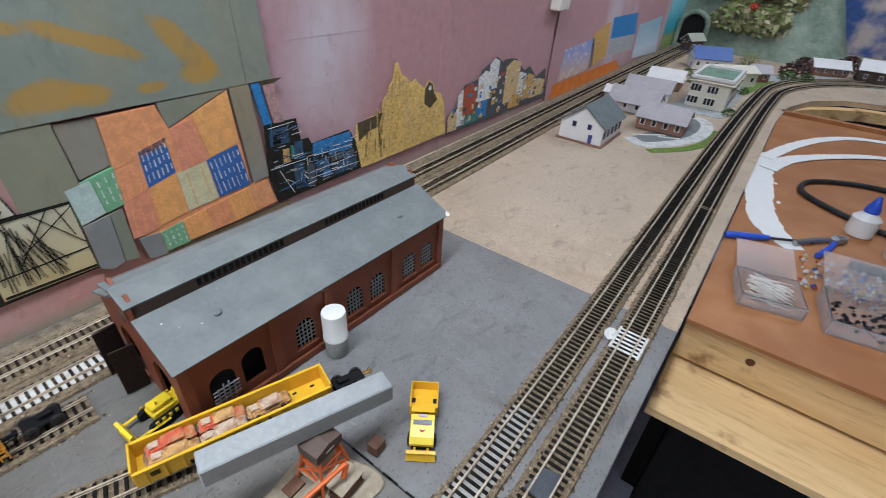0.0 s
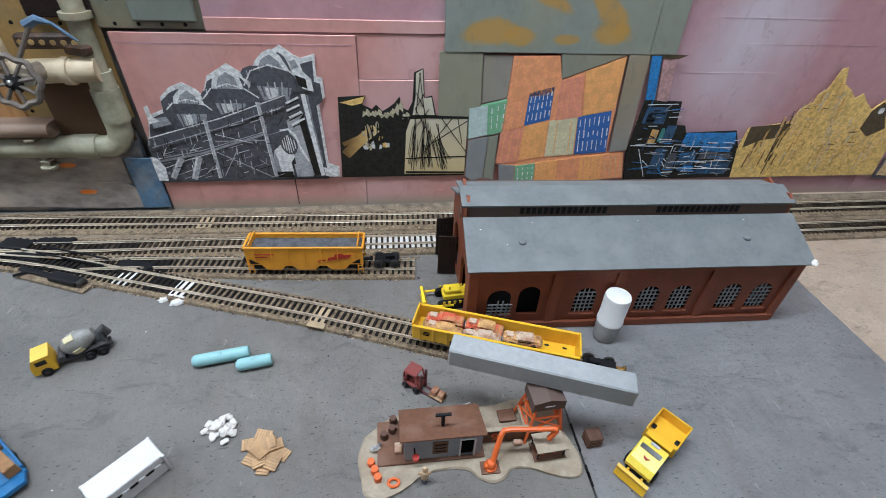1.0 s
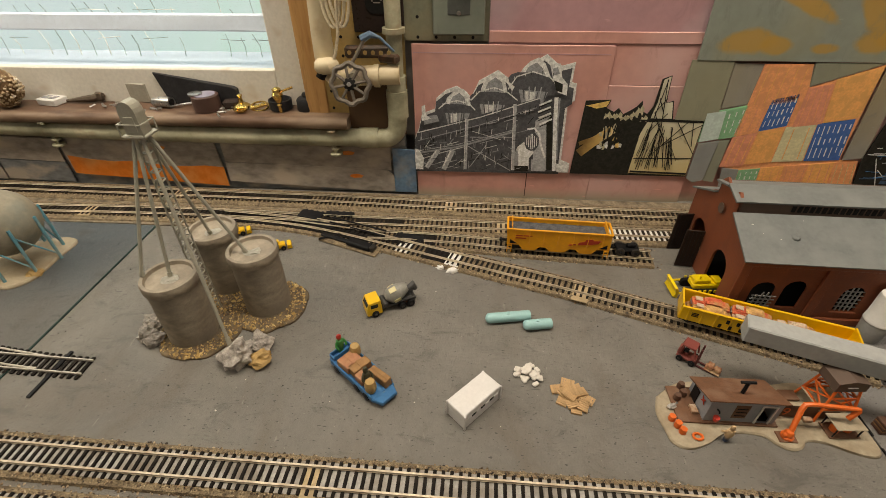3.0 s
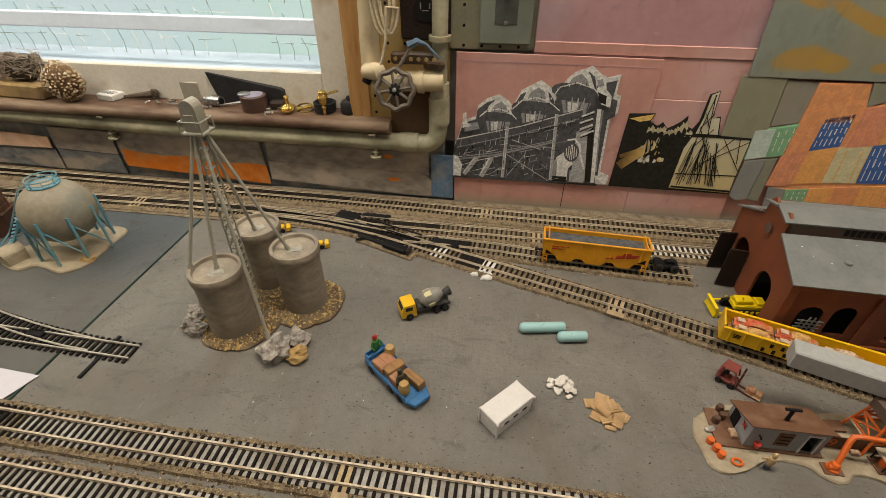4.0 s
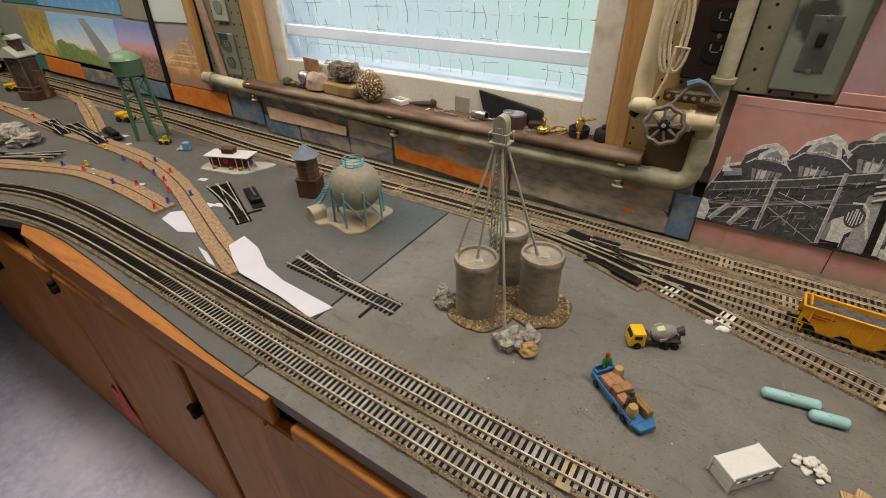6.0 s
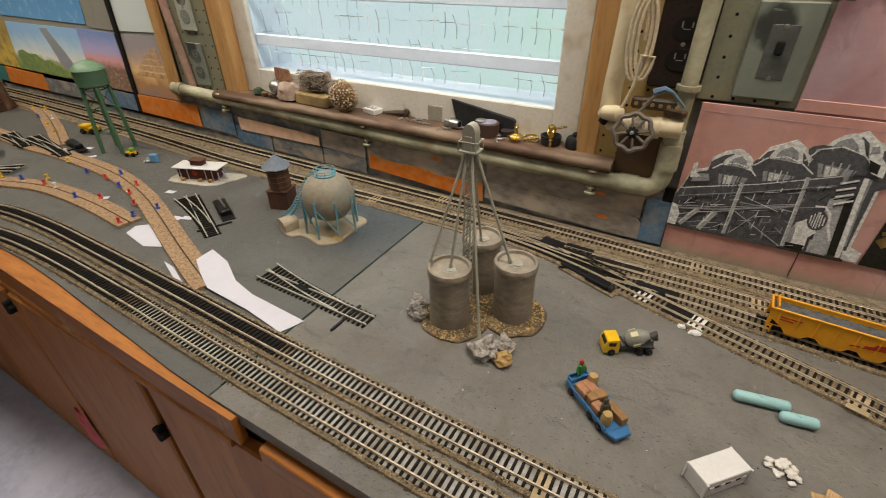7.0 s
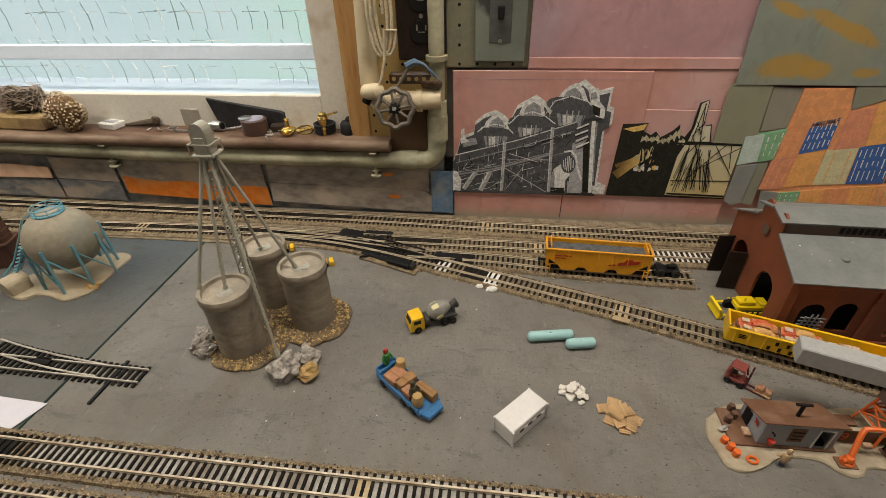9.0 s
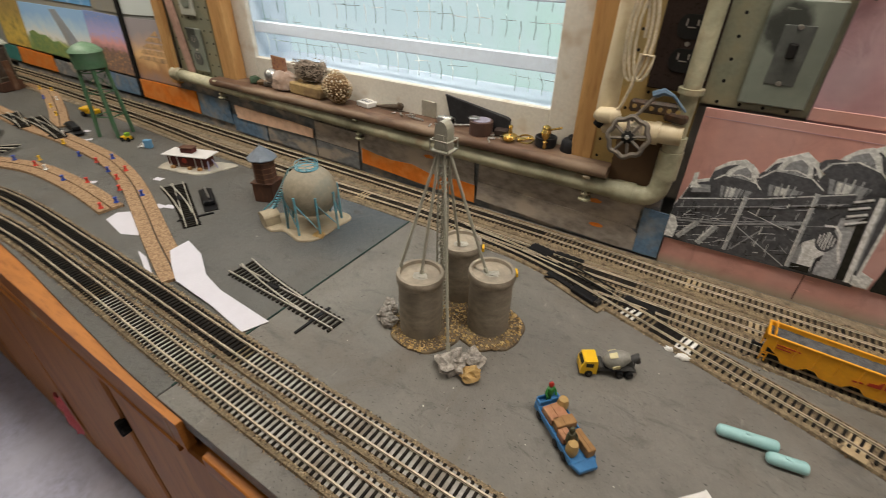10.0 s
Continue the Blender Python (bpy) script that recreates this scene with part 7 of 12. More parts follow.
WINS = [(0.034, 0.020, 0.026, 0.036), (0.066, 0.020, 0.024, 0.040), (0.128, 0.020, 0.024, 0.036), (0.199, 0.020, 0.024, 0.036), (0.236, 0.020, 0.024, 0.036), (0.294, 0.020, 0.024, 0.036), (0.330, 0.020, 0.024, 0.036)]
part("long_wall", pierced([(0, 0), (SL, 0), (SL, EH), (0, EH)], [arch(cx, z0, w, h) for cx, z0, w, h in WINS], 0.003, Matrix()), M["brick_red"], shed)
part("long_wall", Geo().box((SL, 0.003, EH), (SL / 2, SD, 0)), M["brick_red"], shed)
part("floor_slab", Geo().box((SL - 0.004, SD - 0.004, 0.001), (SL / 2, SD / 2, 0)), M["dark"], shed)
for x in (0.004, 0.092, 0.160, 0.264, 0.356):
    part("pilaster", Geo().box((0.010, 0.003, EH - 0.002), (x, -0.0028, 0), 0.0006), M["brick_red"], shed)
part("wall_footing", Geo().box((SL, 0.004, 0.010), (SL / 2, -0.0035, 0), 0.0008), M["brick_red"], shed)
part("cornice", Geo().box((SL, 0.0035, 0.007), (SL / 2, -0.003, EH - 0.009), 0.0008), M["brick_red"], shed)
for i, (cx, z0, w, h) in enumerate(WINS):
    if i == 1:
        continue
    g = Geo()
    for k in range(1, 6):
        g.box((w, 0.0012, 0.0011), (cx, -0.0002, z0 + h * k / 6.4))
    for k in range(1, 5):
        g.box((0.0011, 0.0012, h * (0.97 if k in (2, 3) else 0.84)), (cx - w / 2 + w * k / 5, -0.0002, z0))
    tilt = Matrix.Translation((0, 0, z0)) @ Matrix.Rotation(radians(9 if i == 0 else 0), 4, "X") @ Matrix.Translation((0, -0.003 if i == 0 else 0, -z0 - (0.008 if i == 0 else 0)))
    wn_ = part("window_grille", g, M["grille"], shed, "grey grille slipped out of its opening" if i == 0 else "", m=tilt)
    part("sill", Geo().box((w + 0.004, 0.003, 0.002), (cx, -0.0025, z0 - 0.002), 0.0004), M["brick_red"], shed)
# end walls with two engine doors and a stepped gable
GAB = [(0, 0), (SD, 0), (SD, EH), (RY + 0.026, CB + 0.001), (RY + 0.026, CT + 0.001), (RY + 0.018, CT + 0.008), (RY, CT + 0.001), (RY - 0.018, CT + 0.008), (RY - 0.026, CT + 0.001), (RY - 0.026, CB + 0.001), (0, EH)]


def gable(x, doors):
    m = Matrix.Translation((x + 0.0015, 0, 0)) @ Matrix.Rotation(radians(90), 4, "Z")
    return pierced(GAB, [arch(c, 0.0008, 0.038, 0.062) for c in (0.041, 0.111)] if doors else [], 0.003, m)


part("gable_wall", gable(0.0, True), M["brick_red"], shed)
part("gable_wall", gable(SL, False), M["brick_red"], shed)
part("gable_medallion", Geo().lathe([(0.0065, 0), (0.0065, 0.001)], 14, m=Matrix.Translation((-0.003, RY, 0.103)) @ Matrix.Rotation(radians(-90), 4, "Y")), M["clerestory"], shed, "round vent in the gable")
for y, ang in ((0.090, 84), (0.132, 97)):
    d = part("engine_door", Geo().box((0.0022, 0.022, 0.058), (0, 0.011, 0), 0.0005), M["brown_door"], shed, "open dark brown plank door", m=Matrix.Translation((-0.002, y, 0.001)) @ Matrix.Rotation(radians(ang), 4, "Z"))
    for k in range(1, 5):
        part("plank_joint", Geo().box((0.0028, 0.0006, 0.056), (0, 0.0044 * k, 0.001)), M["black"], d)


def roof_plane(x0, x1, y0, z0, y1, z1, t=0.0022):
    n = Vector((0, -(z1 - z0), y1 - y0)).normalized() * t
    a, b = Vector((0, y0, z0)), Vector((0, y1, z1))
    vs = [Vector((x, 0, 0)) + q for x in (x0, x1) for q in (a, b, b + n, a + n)]
    return Geo().add(vs, [(0, 1, 2, 3), (4, 5, 6, 7), (0, 1, 5, 4), (1, 2, 6, 5), (2, 3, 7, 6), (3, 0, 4, 7)], None, True)


part("roof_slope", roof_plane(-0.004, SL + 0.008, -0.008, EH - 0.002, RY - 0.026, CB), M["roof_grey"], shed)
part("roof_slope", roof_plane(-0.004, SL + 0.008, SD + 0.008, EH - 0.002, RY + 0.026, CB), M["roof_grey"], shed)
for s in (-1, 1):
    part("clerestory_wall", Geo().box((SL, 0.002, CT - CB + 0.001), (SL / 2, RY + s * 0.025, CB)), M["clerestory"], shed)
part("clerestory_roof", roof_plane(-0.006, SL + 0.004, RY - 0.028, CT, RY, RH), M["roof_grey"], shed)
part("clerestory_roof", roof_plane(-0.006, SL + 0.004, RY + 0.028, CT, RY, RH), M["roof_grey"], shed)
for x0 in (0.058, 0.208):
    for k in range(15):
        part("vent_slot", Geo().box((0.0042, 0.001, 0.0075), (x0 + 0.0064 * k, RY - 0.0262, CB + 0.005)), M["black"], shed)
for x in (0.055, 0.300):
    part("roof_cap", Geo().lathe([(0.0045, 0), (0.0045, 0.0022), (0.0035, 0.003)], 12, (x, 0.022, 0.100)), M["roof_grey"], shed, smooth=True)
part("chipped_corner", Geo().lump(0.0045, (SL + 0.006, -0.006, EH), (1, 1, 0.5), 0.4), M["white_paint"], shed, "white chipped roof corner")
for k in range(8):
    u, v = rnd.random(), rnd.uniform(0.15, 0.9)
    part("paint_fleck", Geo().lump(rnd.uniform(0.0004, 0.0008), (0.01 + (SL - 0.02) * u, -0.006 + (RY - 0.022) * v, EH + 0.0004 + (CB - EH + 0.002) * v), (1.4, 1, 0.35), 0.3, 6, 4), M["white_paint"], shed)
part("white_streak", Geo().box((0.03, 0.004, 0.0006), (0.012, RY - 0.012, 0.1302), 0.0002), M["white_paint"], shed, "streak of white paint on the ridge")
part("end_buffer", Geo().box((0.012, 0.006, 0.010), (SL + 0.008, 0.02, 0.004), 0.001).rod((SL + 0.012, 0.02, 0.014), (SL + 0.02, 0.02, 0.014), 0.003, 8), M["black"], shed)

# ---- white storage tank ----
wt = thing("storage_tank", 0.545, -0.286, 0, 0, "white drum standing on a grey pot beside the shed", "tank")
part("grey_pot", Geo().lathe([(0.0115, 0), (0.0125, 0.0015), (0.0142, 0.024), (0.0135, 0.027)], 24), mat("grey_painted_pot", (0.36, 0.36, 0.34), 0.5, fine=150, coarse=40, var=0.15), wt, smooth=True)
part("white_drum", Geo().lathe([(0.0135, 0.027), (0.0150, 0.028), (0.0150, 0.031), (0.0143, 0.032), (0.0146, 0.064), (0.0140, 0.067), (0.0125, 0.068)], 24), plain("matt_white_plastic", (0.74, 0.73, 0.70), 0.55, 0.06), wt, smooth=True)


wt.scale = (0.92, 0.92, 0.92)


# ---- rolling stock ----
def bogie(parent, x, y, z, name="bogie"):
    b = part(name, Geo().box((0.026, 0.019, 0.004), (x, y, z + 0.004), 0.001).box((0.030, 0.0025, 0.005), (x, y - 0.0105, z + 0.003), 0.001).box((0.030, 0.0025, 0.005), (x, y + 0.0105, z + 0.003), 0.001), M["black"], parent)
    for dx in (-0.009, 0.009):
        for dy in (-0.0085, 0.0085):
            part("wheel", Geo().lathe([(0.0056, -0.001), (0.0056, 0.0006), (0.0048, 0.0014)], 14, m=Matrix.Translation((x + dx, y + dy, z + 0.0056)) @ UP), M["wheel"], b, smooth=True)
    return b


M["wheel"] = mat("dark_metal_wheel", (0.06, 0.055, 0.05), 0.4, 0.6)
M["hopper"] = mat("orange_yellow_car_paint", (0.80, 0.36, 0.015), 0.42, fine=300, coarse=60, var=0.08, other=(0.72, 0.31, 0.015), bump=0.08)
M["coal"] = mat("grey_coal_load", (0.11, 0.112, 0.118), 0.75, fine=700, coarse=120, var=0.5, bump=0.9, bscale=500, depth=0.0015)
M["decal_red"] = plain("red_lettering_bar", (0.42, 0.035, 0.012), 0.45)
RAIL = 0.0092
hop = thing("hopper_car", 0.2135, -0.1525, RAIL, -3.0, "orange-yellow hopper car full of grey coal", "rail car")
HL, HW, HH = 0.137, 0.028, 0.029
g = Geo()
for s in (-1, 1):
    low = [(-HL / 2, 0.012), (-0.052, 0.012), (-0.046, 0.004), (-0.030, 0.004), (-0.024, 0.010), (-0.016, 0.010), (-0.010, 0.004), (0.010, 0.004), (0.016, 0.010), (0.024, 0.010), (0.030, 0.004), (0.046, 0.004), (0.052, 0.012), (HL / 2, 0.012)]
    g = Geo().prism(low + [(HL / 2, HH + 0.008), (-HL / 2, HH + 0.008)], 0.0013, m=Matrix.Translation((0, s * HW / 2 + 0.0006, 0)) @ UP)
    side = part("side_sheet", g, M["hopper"], hop)
    for k in range(7):
        part("side_post", Geo().box((0.0014, 0.0016, HH - 0.008), (-0.058 + 0.0193 * k, s * (HW / 2 + 0.0008), 0.014), 0.0003), M["hopper"], side)
    part("top_rail", Geo().box((HL + 0.001, 0.0026, 0.0024), (0, s * (HW / 2 + 0.0004), HH + 0.0066), 0.0006), M["hopper"], side)
for s in (-1, 1):
    e = part("end_sheet", Geo().box((0.0012, HW, 0.020), (s * (HL / 2 - 0.006), 0, 0.021), m=Matrix()), M["hopper"], hop)
    part("top_rail", Geo().box((0.0026, HW + 0.003, 0.0024), (s * HL / 2, 0, HH + 0.0066), 0.0006), M["hopper"], e)
    for yy in (-1, 1):
        part("ladder", Geo().box((0.0055, 0.001, 0.0012), (s * (HL / 2 - 0.004), yy * (HW / 2 + 0.0014), 0.010)).box((0.0055, 0.001, 0.0012), (s * (HL / 2 - 0.004), yy * (HW / 2 + 0.0014), 0.005)).box((0.0012, 0.001, 0.014), (s * (HL / 2 - 0.0012), yy * (HW / 2 + 0.0014), 0.0)).box((0.0012, 0.001, 0.014), (s * (HL / 2 - 0.0066), yy * (HW / 2 + 0.0014), 0.0)), M["hopper"], e)
        part("end_opening", Geo().prism([(s * (HL / 2 - 0.004), 0.0145), (s * (HL / 2 - 0.014), 0.0145), (s * (HL / 2 - 0.004), 0.021)], 0.0006, m=Matrix.Translation((0, yy * (HW / 2 + 0.0012) + (0.0006 if yy > 0 else 0.0), 0)) @ UP), M["black"], e)
g = Geo()
N, Q = 44, 8
vs = [((HL - 0.004) * (i / N - 0.5), (HW - 0.003) * (j / Q - 0.5), HH + 0.003 + 0.0022 * math.sin(math.pi * j / Q) * (0.7 + 0.5 * math.sin(i * 0.55)) + 0.0012 * noise.noise(Vector((i * 0.6, j * 0.8, 1)))) for i in range(N + 1) for j in range(Q + 1)]
g.add(vs, [(i * (Q + 1) + j, (i + 1) * (Q + 1) + j, (i + 1) * (Q + 1) + j + 1, i * (Q + 1) + j + 1) for i in range(N) for j in range(Q)])
part("coal_load", g, M["coal"], hop, "grey coal load", smooth=True)
part("underframe", Geo().box((HL - 0.006, 0.018, 0.004), (0, 0, 0.0085)).prism([(-0.046, 0.004), (0.046, 0.004), (0.052, 0.012), (-0.052, 0.012)], 0.018, m=Matrix.Translation((0, 0.009, 0)) @ UP), M["black"], hop)
part("mark", Geo().prism([(0.026, 0.018), (0.052, 0.022), (0.055, 0.027), (0.046, 0.0265), (0.044, 0.029), (0.036, 0.028), (0.034, 0.024), (0.027, 0.0225)], 0.0004, m=Matrix.Translation((0, -HW / 2 - 0.0011, 0)) @ UP), M["decal_red"], hop, "red sloping mark")
part("mark", Geo().prism([(0.014, 0.0165), (0.024, 0.018), (0.023, 0.020), (0.015, 0.0185)], 0.0004, m=Matrix.Translation((0, -HW / 2 - 0.0011, 0)) @ UP), M["decal_red"], hop)
g = Geo()
for k, (x, w) in enumerate(((-0.053, 0.010), (-0.041, 0.012), (-0.05, 0.014))):
    g = Geo().box((w, 0.0004, 0.0014), (x, -HW / 2 - 0.0012, 0.027 - 0.004 * (k // 2)))
    part("lettering_bar", g, M["decal_red"], hop)
for x in (-0.050, 0.050):
    bogie(hop, x, 0, 0)
for s in (-1, 1):
    part("coupler", Geo().box((0.012, 0.004, 0.003), (s * (HL / 2 + 0.003), 0, 0.007), 0.0008).box((0.004, 0.007, 0.004), (s * (HL / 2 + 0.008), 0.001, 0.0065), 0.001), M["black"], hop)
spare = thing("spare_bogie", 0.309, -0.1565, RAIL, -3, "loose black wheel bogie on the siding end", "bogie")
part("frame", Geo().box((0.030, 0.016, 0.004), (0, 0, 0.006), 0.001).box((0.012, 0.006, 0.005), (0.004, 0, 0.010), 0.001), M["black"], spare)
for dx in (-0.010, 0.010):
    for dy in (-0.0085, 0.0085):
        part("wheel", Geo().lathe([(0.006, -0.001), (0.006, 0.0008), (0.005, 0.0016)], 14, m=Matrix.Translation((dx, dy, 0.006)) @ UP), M["wheel"], spare, smooth=True)
    part("axle_box", Geo().box((0.005, 0.022, 0.004), (dx, 0, 0.004), 0.001), M["black"], spare)

M["yellow"] = mat("bright_yellow_plastic", (0.78, 0.46, 0.012), 0.35, fine=300, coarse=50, var=0.06, other=(0.70, 0.40, 0.012), bump=0.05)
gon = thing("gondola_car", 0.4165, -0.3005, RAIL, -19.0, "yellow gondola car loaded with crushed toy car bodies", "rail car")
GL, GW, GH = 0.165, 0.030, 0.019
for s in (-1, 1):
    sd = part("side_wall", Geo().box((GL, 0.0016, GH), (0, s * GW / 2, 0.009), 0.0004), M["yellow"], gon)
    part("top_lip", Geo().box((GL, 0.003, 0.0018), (0, s * (GW / 2 + 0.0006), GH + 0.0076), 0.0005), M["yellow"], sd)
    for k in range(12):
        part("side_rib", Geo().box((0.0018, 0.0014, GH - 0.002), (-GL / 2 + 0.008 + k * 0.0138, s * (GW / 2 + 0.001), 0.009), 0.0003), M["yellow"], sd)
    part("end_wall", Geo().box((0.0018, GW, GH + 0.003), (s * GL / 2, 0, 0.009), 0.0004), M["yellow"], gon)
part("floor", Geo().box((GL, GW, 0.002), (0, 0, 0.0085)), M["yellow"], gon)
for row, xs in enumerate(((-0.012, -0.002, 0.008, 0.018, 0.028, 0.038, 0.048), (-0.018, -0.008, 0.002, 0.012, 0.022, 0.032, 0.042, 0.052))):
    for x in xs:
        part("lettering_bar", Geo().box((0.0030, 0.0004, 0.005), (x - 0.024, -GW / 2 - 0.0019, 0.019 - 0.0075 * row)), M["black"], gon, "dark lettering bar")
for k in range(3):
    part("small_lettering_bar", Geo().box((0.007, 0.0004, 0.001), (-0.068, -GW / 2 - 0.0012, 0.021 - 0.002 * k)), M["black"], gon)
bogie(gon, -0.062, 0, 0)
bogie(gon, 0.062, 0, 0)
part("red_tank", Geo().rod((-0.035, -0.006, 0.006), (-0.015, -0.006, 0.006), 0.0035, 10), plain("red_plastic", (0.45, 0.03, 0.02)), gon, smooth=True)
tr = thing("spare_bogie", 0.516, -0.336, RAIL, -19.0, "loose black bogie with brass coupler beyond the gondola", "bogie")
part("frame", Geo().box((0.032, 0.014, 0.004), (0, 0, 0.006), 0.001).box((0.012, 0.007, 0.004), (-0.006, 0, 0.010), 0.001), M["black"], tr)
for dx in (-0.010, 0.010):
    for dy in (-0.0085, 0.0085):
        part("wheel", Geo().lathe([(0.0058, -0.001), (0.0058, 0.0008), (0.005, 0.0016)], 14, m=Matrix.Translation((dx, dy, 0.0058)) @ UP), M["wheel"], tr, smooth=True)
part("coupler", Geo().box((0.010, 0.004, 0.003), (0.020, 0, 0.006), 0.0008).rod((0.024, -0.003, 0.008), (0.024, 0.003, 0.008), 0.0018, 8), M["brass"], tr, "brass coupler")
M["crush"] = [mat("crushed_tan_body", (0.62, 0.36, 0.13), 0.6, fine=300, coarse=120, var=0.3, other=(0.28, 0.13, 0.05), bump=0.9, bscale=250, depth=0.002), mat("crushed_red_body", (0.58, 0.11, 0.05), 0.6, fine=300, coarse=100, var=0.3, other=(0.45, 0.26, 0.1), bump=0.9, bscale=250, depth=0.002), mat("crushed_pale_body", (0.58, 0.44, 0.31), 0.6, fine=300, coarse=120, var=0.3, other=(0.34, 0.16, 0.08), bump=0.9, bscale=250, depth=0.002)]
GM = pose(0.4165, -0.3005, RAIL, 0, 0, -19.0)


def crumple(L, W, H, n, k, amp, prof):
    """A dented shell of that length, width and height."""
    off, vs = rnd.uniform(0, 50), []
    for i in range(n + 1):
        for j in range(k + 1):
            v = j / k * 2 - 1
            top = prof[i * (len(prof) - 1) // n]
            dent = noise.noise(Vector((i * 0.9 + off, j * 1.1, 3)))
            vs.append((L * (i / n - 0.5), W / 2 * v, H * top * (1 - 0.75 * abs(v) ** 5) + amp * dent))
    return Geo().add(vs, [(i * (k + 1) + j, (i + 1) * (k + 1) + j, (i + 1) * (k + 1) + j + 1, i * (k + 1) + j + 1) for i in range(n) for j in range(k)])


def car_wreck(x, y, z, key, rz, roof=None, L=0.038, W=0.0135):
    """A flattened car body: sills, squashed cabin with its window slits, bonnet and bumpers."""
    q = GM @ Vector((x, y, z))
    label = ("tan", "red", "pale")[key]
    t = thing("crushed_car", q.x, q.y, q.z, -19.0 + rz, "flattened rusty %s toy car body in the gondola" % label, "car wreck", "crushed cars in the gondola")
    t.rotation_euler.x += rnd.uniform(-0.07, 0.07)
    body = part("body", crumple(L, W, 0.0062, 16, 6, 0.0009, [0.55, 0.8, 0.9, 0.85, 0.95, 1.0, 1.0, 0.95, 0.9, 0.85, 0.75, 0.6]).box((L * 0.98, W, 0.0042), (0, 0, -0.001), 0.0008), M["crush"][key], t)
    part("roof", crumple(L * 0.46, W * 0.86, 0.0022, 8, 5, 0.0009, [0.3, 0.9, 1.0, 1.0, 0.8, 0.3]), M["crush"][key if roof is None else roof], t, m=Matrix.Translation((0.002, 0, 0.0062)))
    for s in (-1, 1):
        part("window_slit", Geo().box((L * 0.34, 0.0005, 0.0011), (0.002, s * W * 0.5, 0.0040)), M["black"], t)
        part("side_trim", Geo().box((L * 0.8, 0.0006, 0.0007), (0, s * W * 0.505, 0.0012)), M["crush"][2], t)
        for u in (-0.3, 0.3):
            part("wheel_arch", Geo().cyl(0.0026, 0.0006, (0, 0, 0), 10, m=Matrix.Translation((u * L, s * W * 0.5 + 0.0003, 0.0004)) @ UP), M["black"], t)
        part("bumper", Geo().tube([(s * L / 2, -0.005, 0.001), (s * (L / 2 + 0.001), 0, 0.0015), (s * L / 2, 0.005, 0.001)], 0.0007, 5), M["steel"], t, smooth=True)
    part("bonnet_streak", Geo().box((L * 0.20, W * 0.5, 0.0005), (-L * 0.33, 0.0005, 0.0062), 0.0002), M["crush"][2], t, "pale scraped bonnet")
    return t


FL = 0.0110
for x, y, z, key, rz, roof in ((-0.056, 0.0068, FL, 0, 2, 0), (-0.055, -0.0070, FL, 0, -2, 0), (-0.016, 0.0068, FL, 1, 1, 0), (-0.017, -0.0070, FL, 0, 2, 2), (0.026, 0.0066, FL, 0, -3, 0), (0.026, -0.0070, FL, 0, 2, 2), (-0.053, 0.0062, FL + 0.0092, 1, 4, 1), (-0.052, -0.0072, FL + 0.0088, 0, -4, 0), (-0.012, 0.0064, FL + 0.0092, 1, -3, 0), (-0.013, -0.0076, FL + 0.0088, 2, 4, 2), (0.027, 0.0, FL + 0.0090, 0, 3, 2)):
    car_wreck(x, y, z, key, rz, roof)

# ---- concrete beam laid across the loading tower ----
solo("concrete_beam", Geo().box((0.155, 0.0205, 0.0195), (0, 0, 0), 0.0012), mat("grey_painted_beam", (0.36, 0.37, 0.36), 0.5, fine=200, coarse=20, var=0.12, other=(0.26, 0.27, 0.265), bump=0.3, bscale=120), 0.4365, -0.3715, 0.0552, -20.5, "long grey painted square beam across the loading tower", "beam")


# ---- toy vehicles ----
def wheels(parent, places, r, w, name="wheel"):
    for x, y in places:
        wh = part(name, Geo().lathe([(r * 0.9, -w / 2), (r, -w * 0.3), (r, w * 0.3), (r * 0.9, w / 2)], 16, m=Matrix.Translation((x, y, r)) @ UP), M["black"], parent, smooth=True)
        s = -1 if y < 0 else 1
        part("hub", Geo().lathe([(r * 0.45, 0), (r * 0.4, 0.0006)], 10, m=Matrix.Translation((x, y + s * w * 0.5 + (0.0003 if s > 0 else -0.0001), r)) @ Matrix.Rotation(radians(90 if s < 0 else -90), 4, "X")), M["wheel"], wh)


M["glass_dark"] = plain("dark_toy_window", (0.03, 0.03, 0.025), 0.15, 0.1, bump=0)
mix = thing("cement_mixer_truck", 0.0000, -0.2735, 0, 209, "yellow-cabbed toy cement mixer truck", "truck")
mix.scale = (1.08, 1.08, 1.12)
part("chassis", Geo().box((0.056, 0.010, 0.003), (-0.002, 0, 0.004), 0.0006).box((0.020, 0.016, 0.0022), (-0.018, 0, 0.0085), 0.0005), plain("grey_metal_chassis", (0.07, 0.068, 0.066), 0.4, 0.3), mix)
cab = part("cab", Geo().prism([(-0.008, 0), (0.009, 0), (0.009, 0.009), (0.006, 0.0165), (-0.007, 0.0175), (-0.008, 0.009)], 0.0185, m=Matrix.Translation((0.020, 0.00925, 0.0035)) @ UP, ch=0.0008), M["yellow"], mix, "bright yellow cab")
part("windscreen", Geo().box((0.0008, 0.0145, 0.0052), (0, 0, 0), m=Matrix.Translation((0.0282, 0, 0.0135)) @ Matrix.Rotation(radians(-22), 4, "Y")), M["glass_dark"], cab)
for s in (-1, 1):
    part("side_window", Geo().box((0.008, 0.0008, 0.0045), (0.0205, s * 0.0093, 0.0130)), M["glass_dark"], cab)
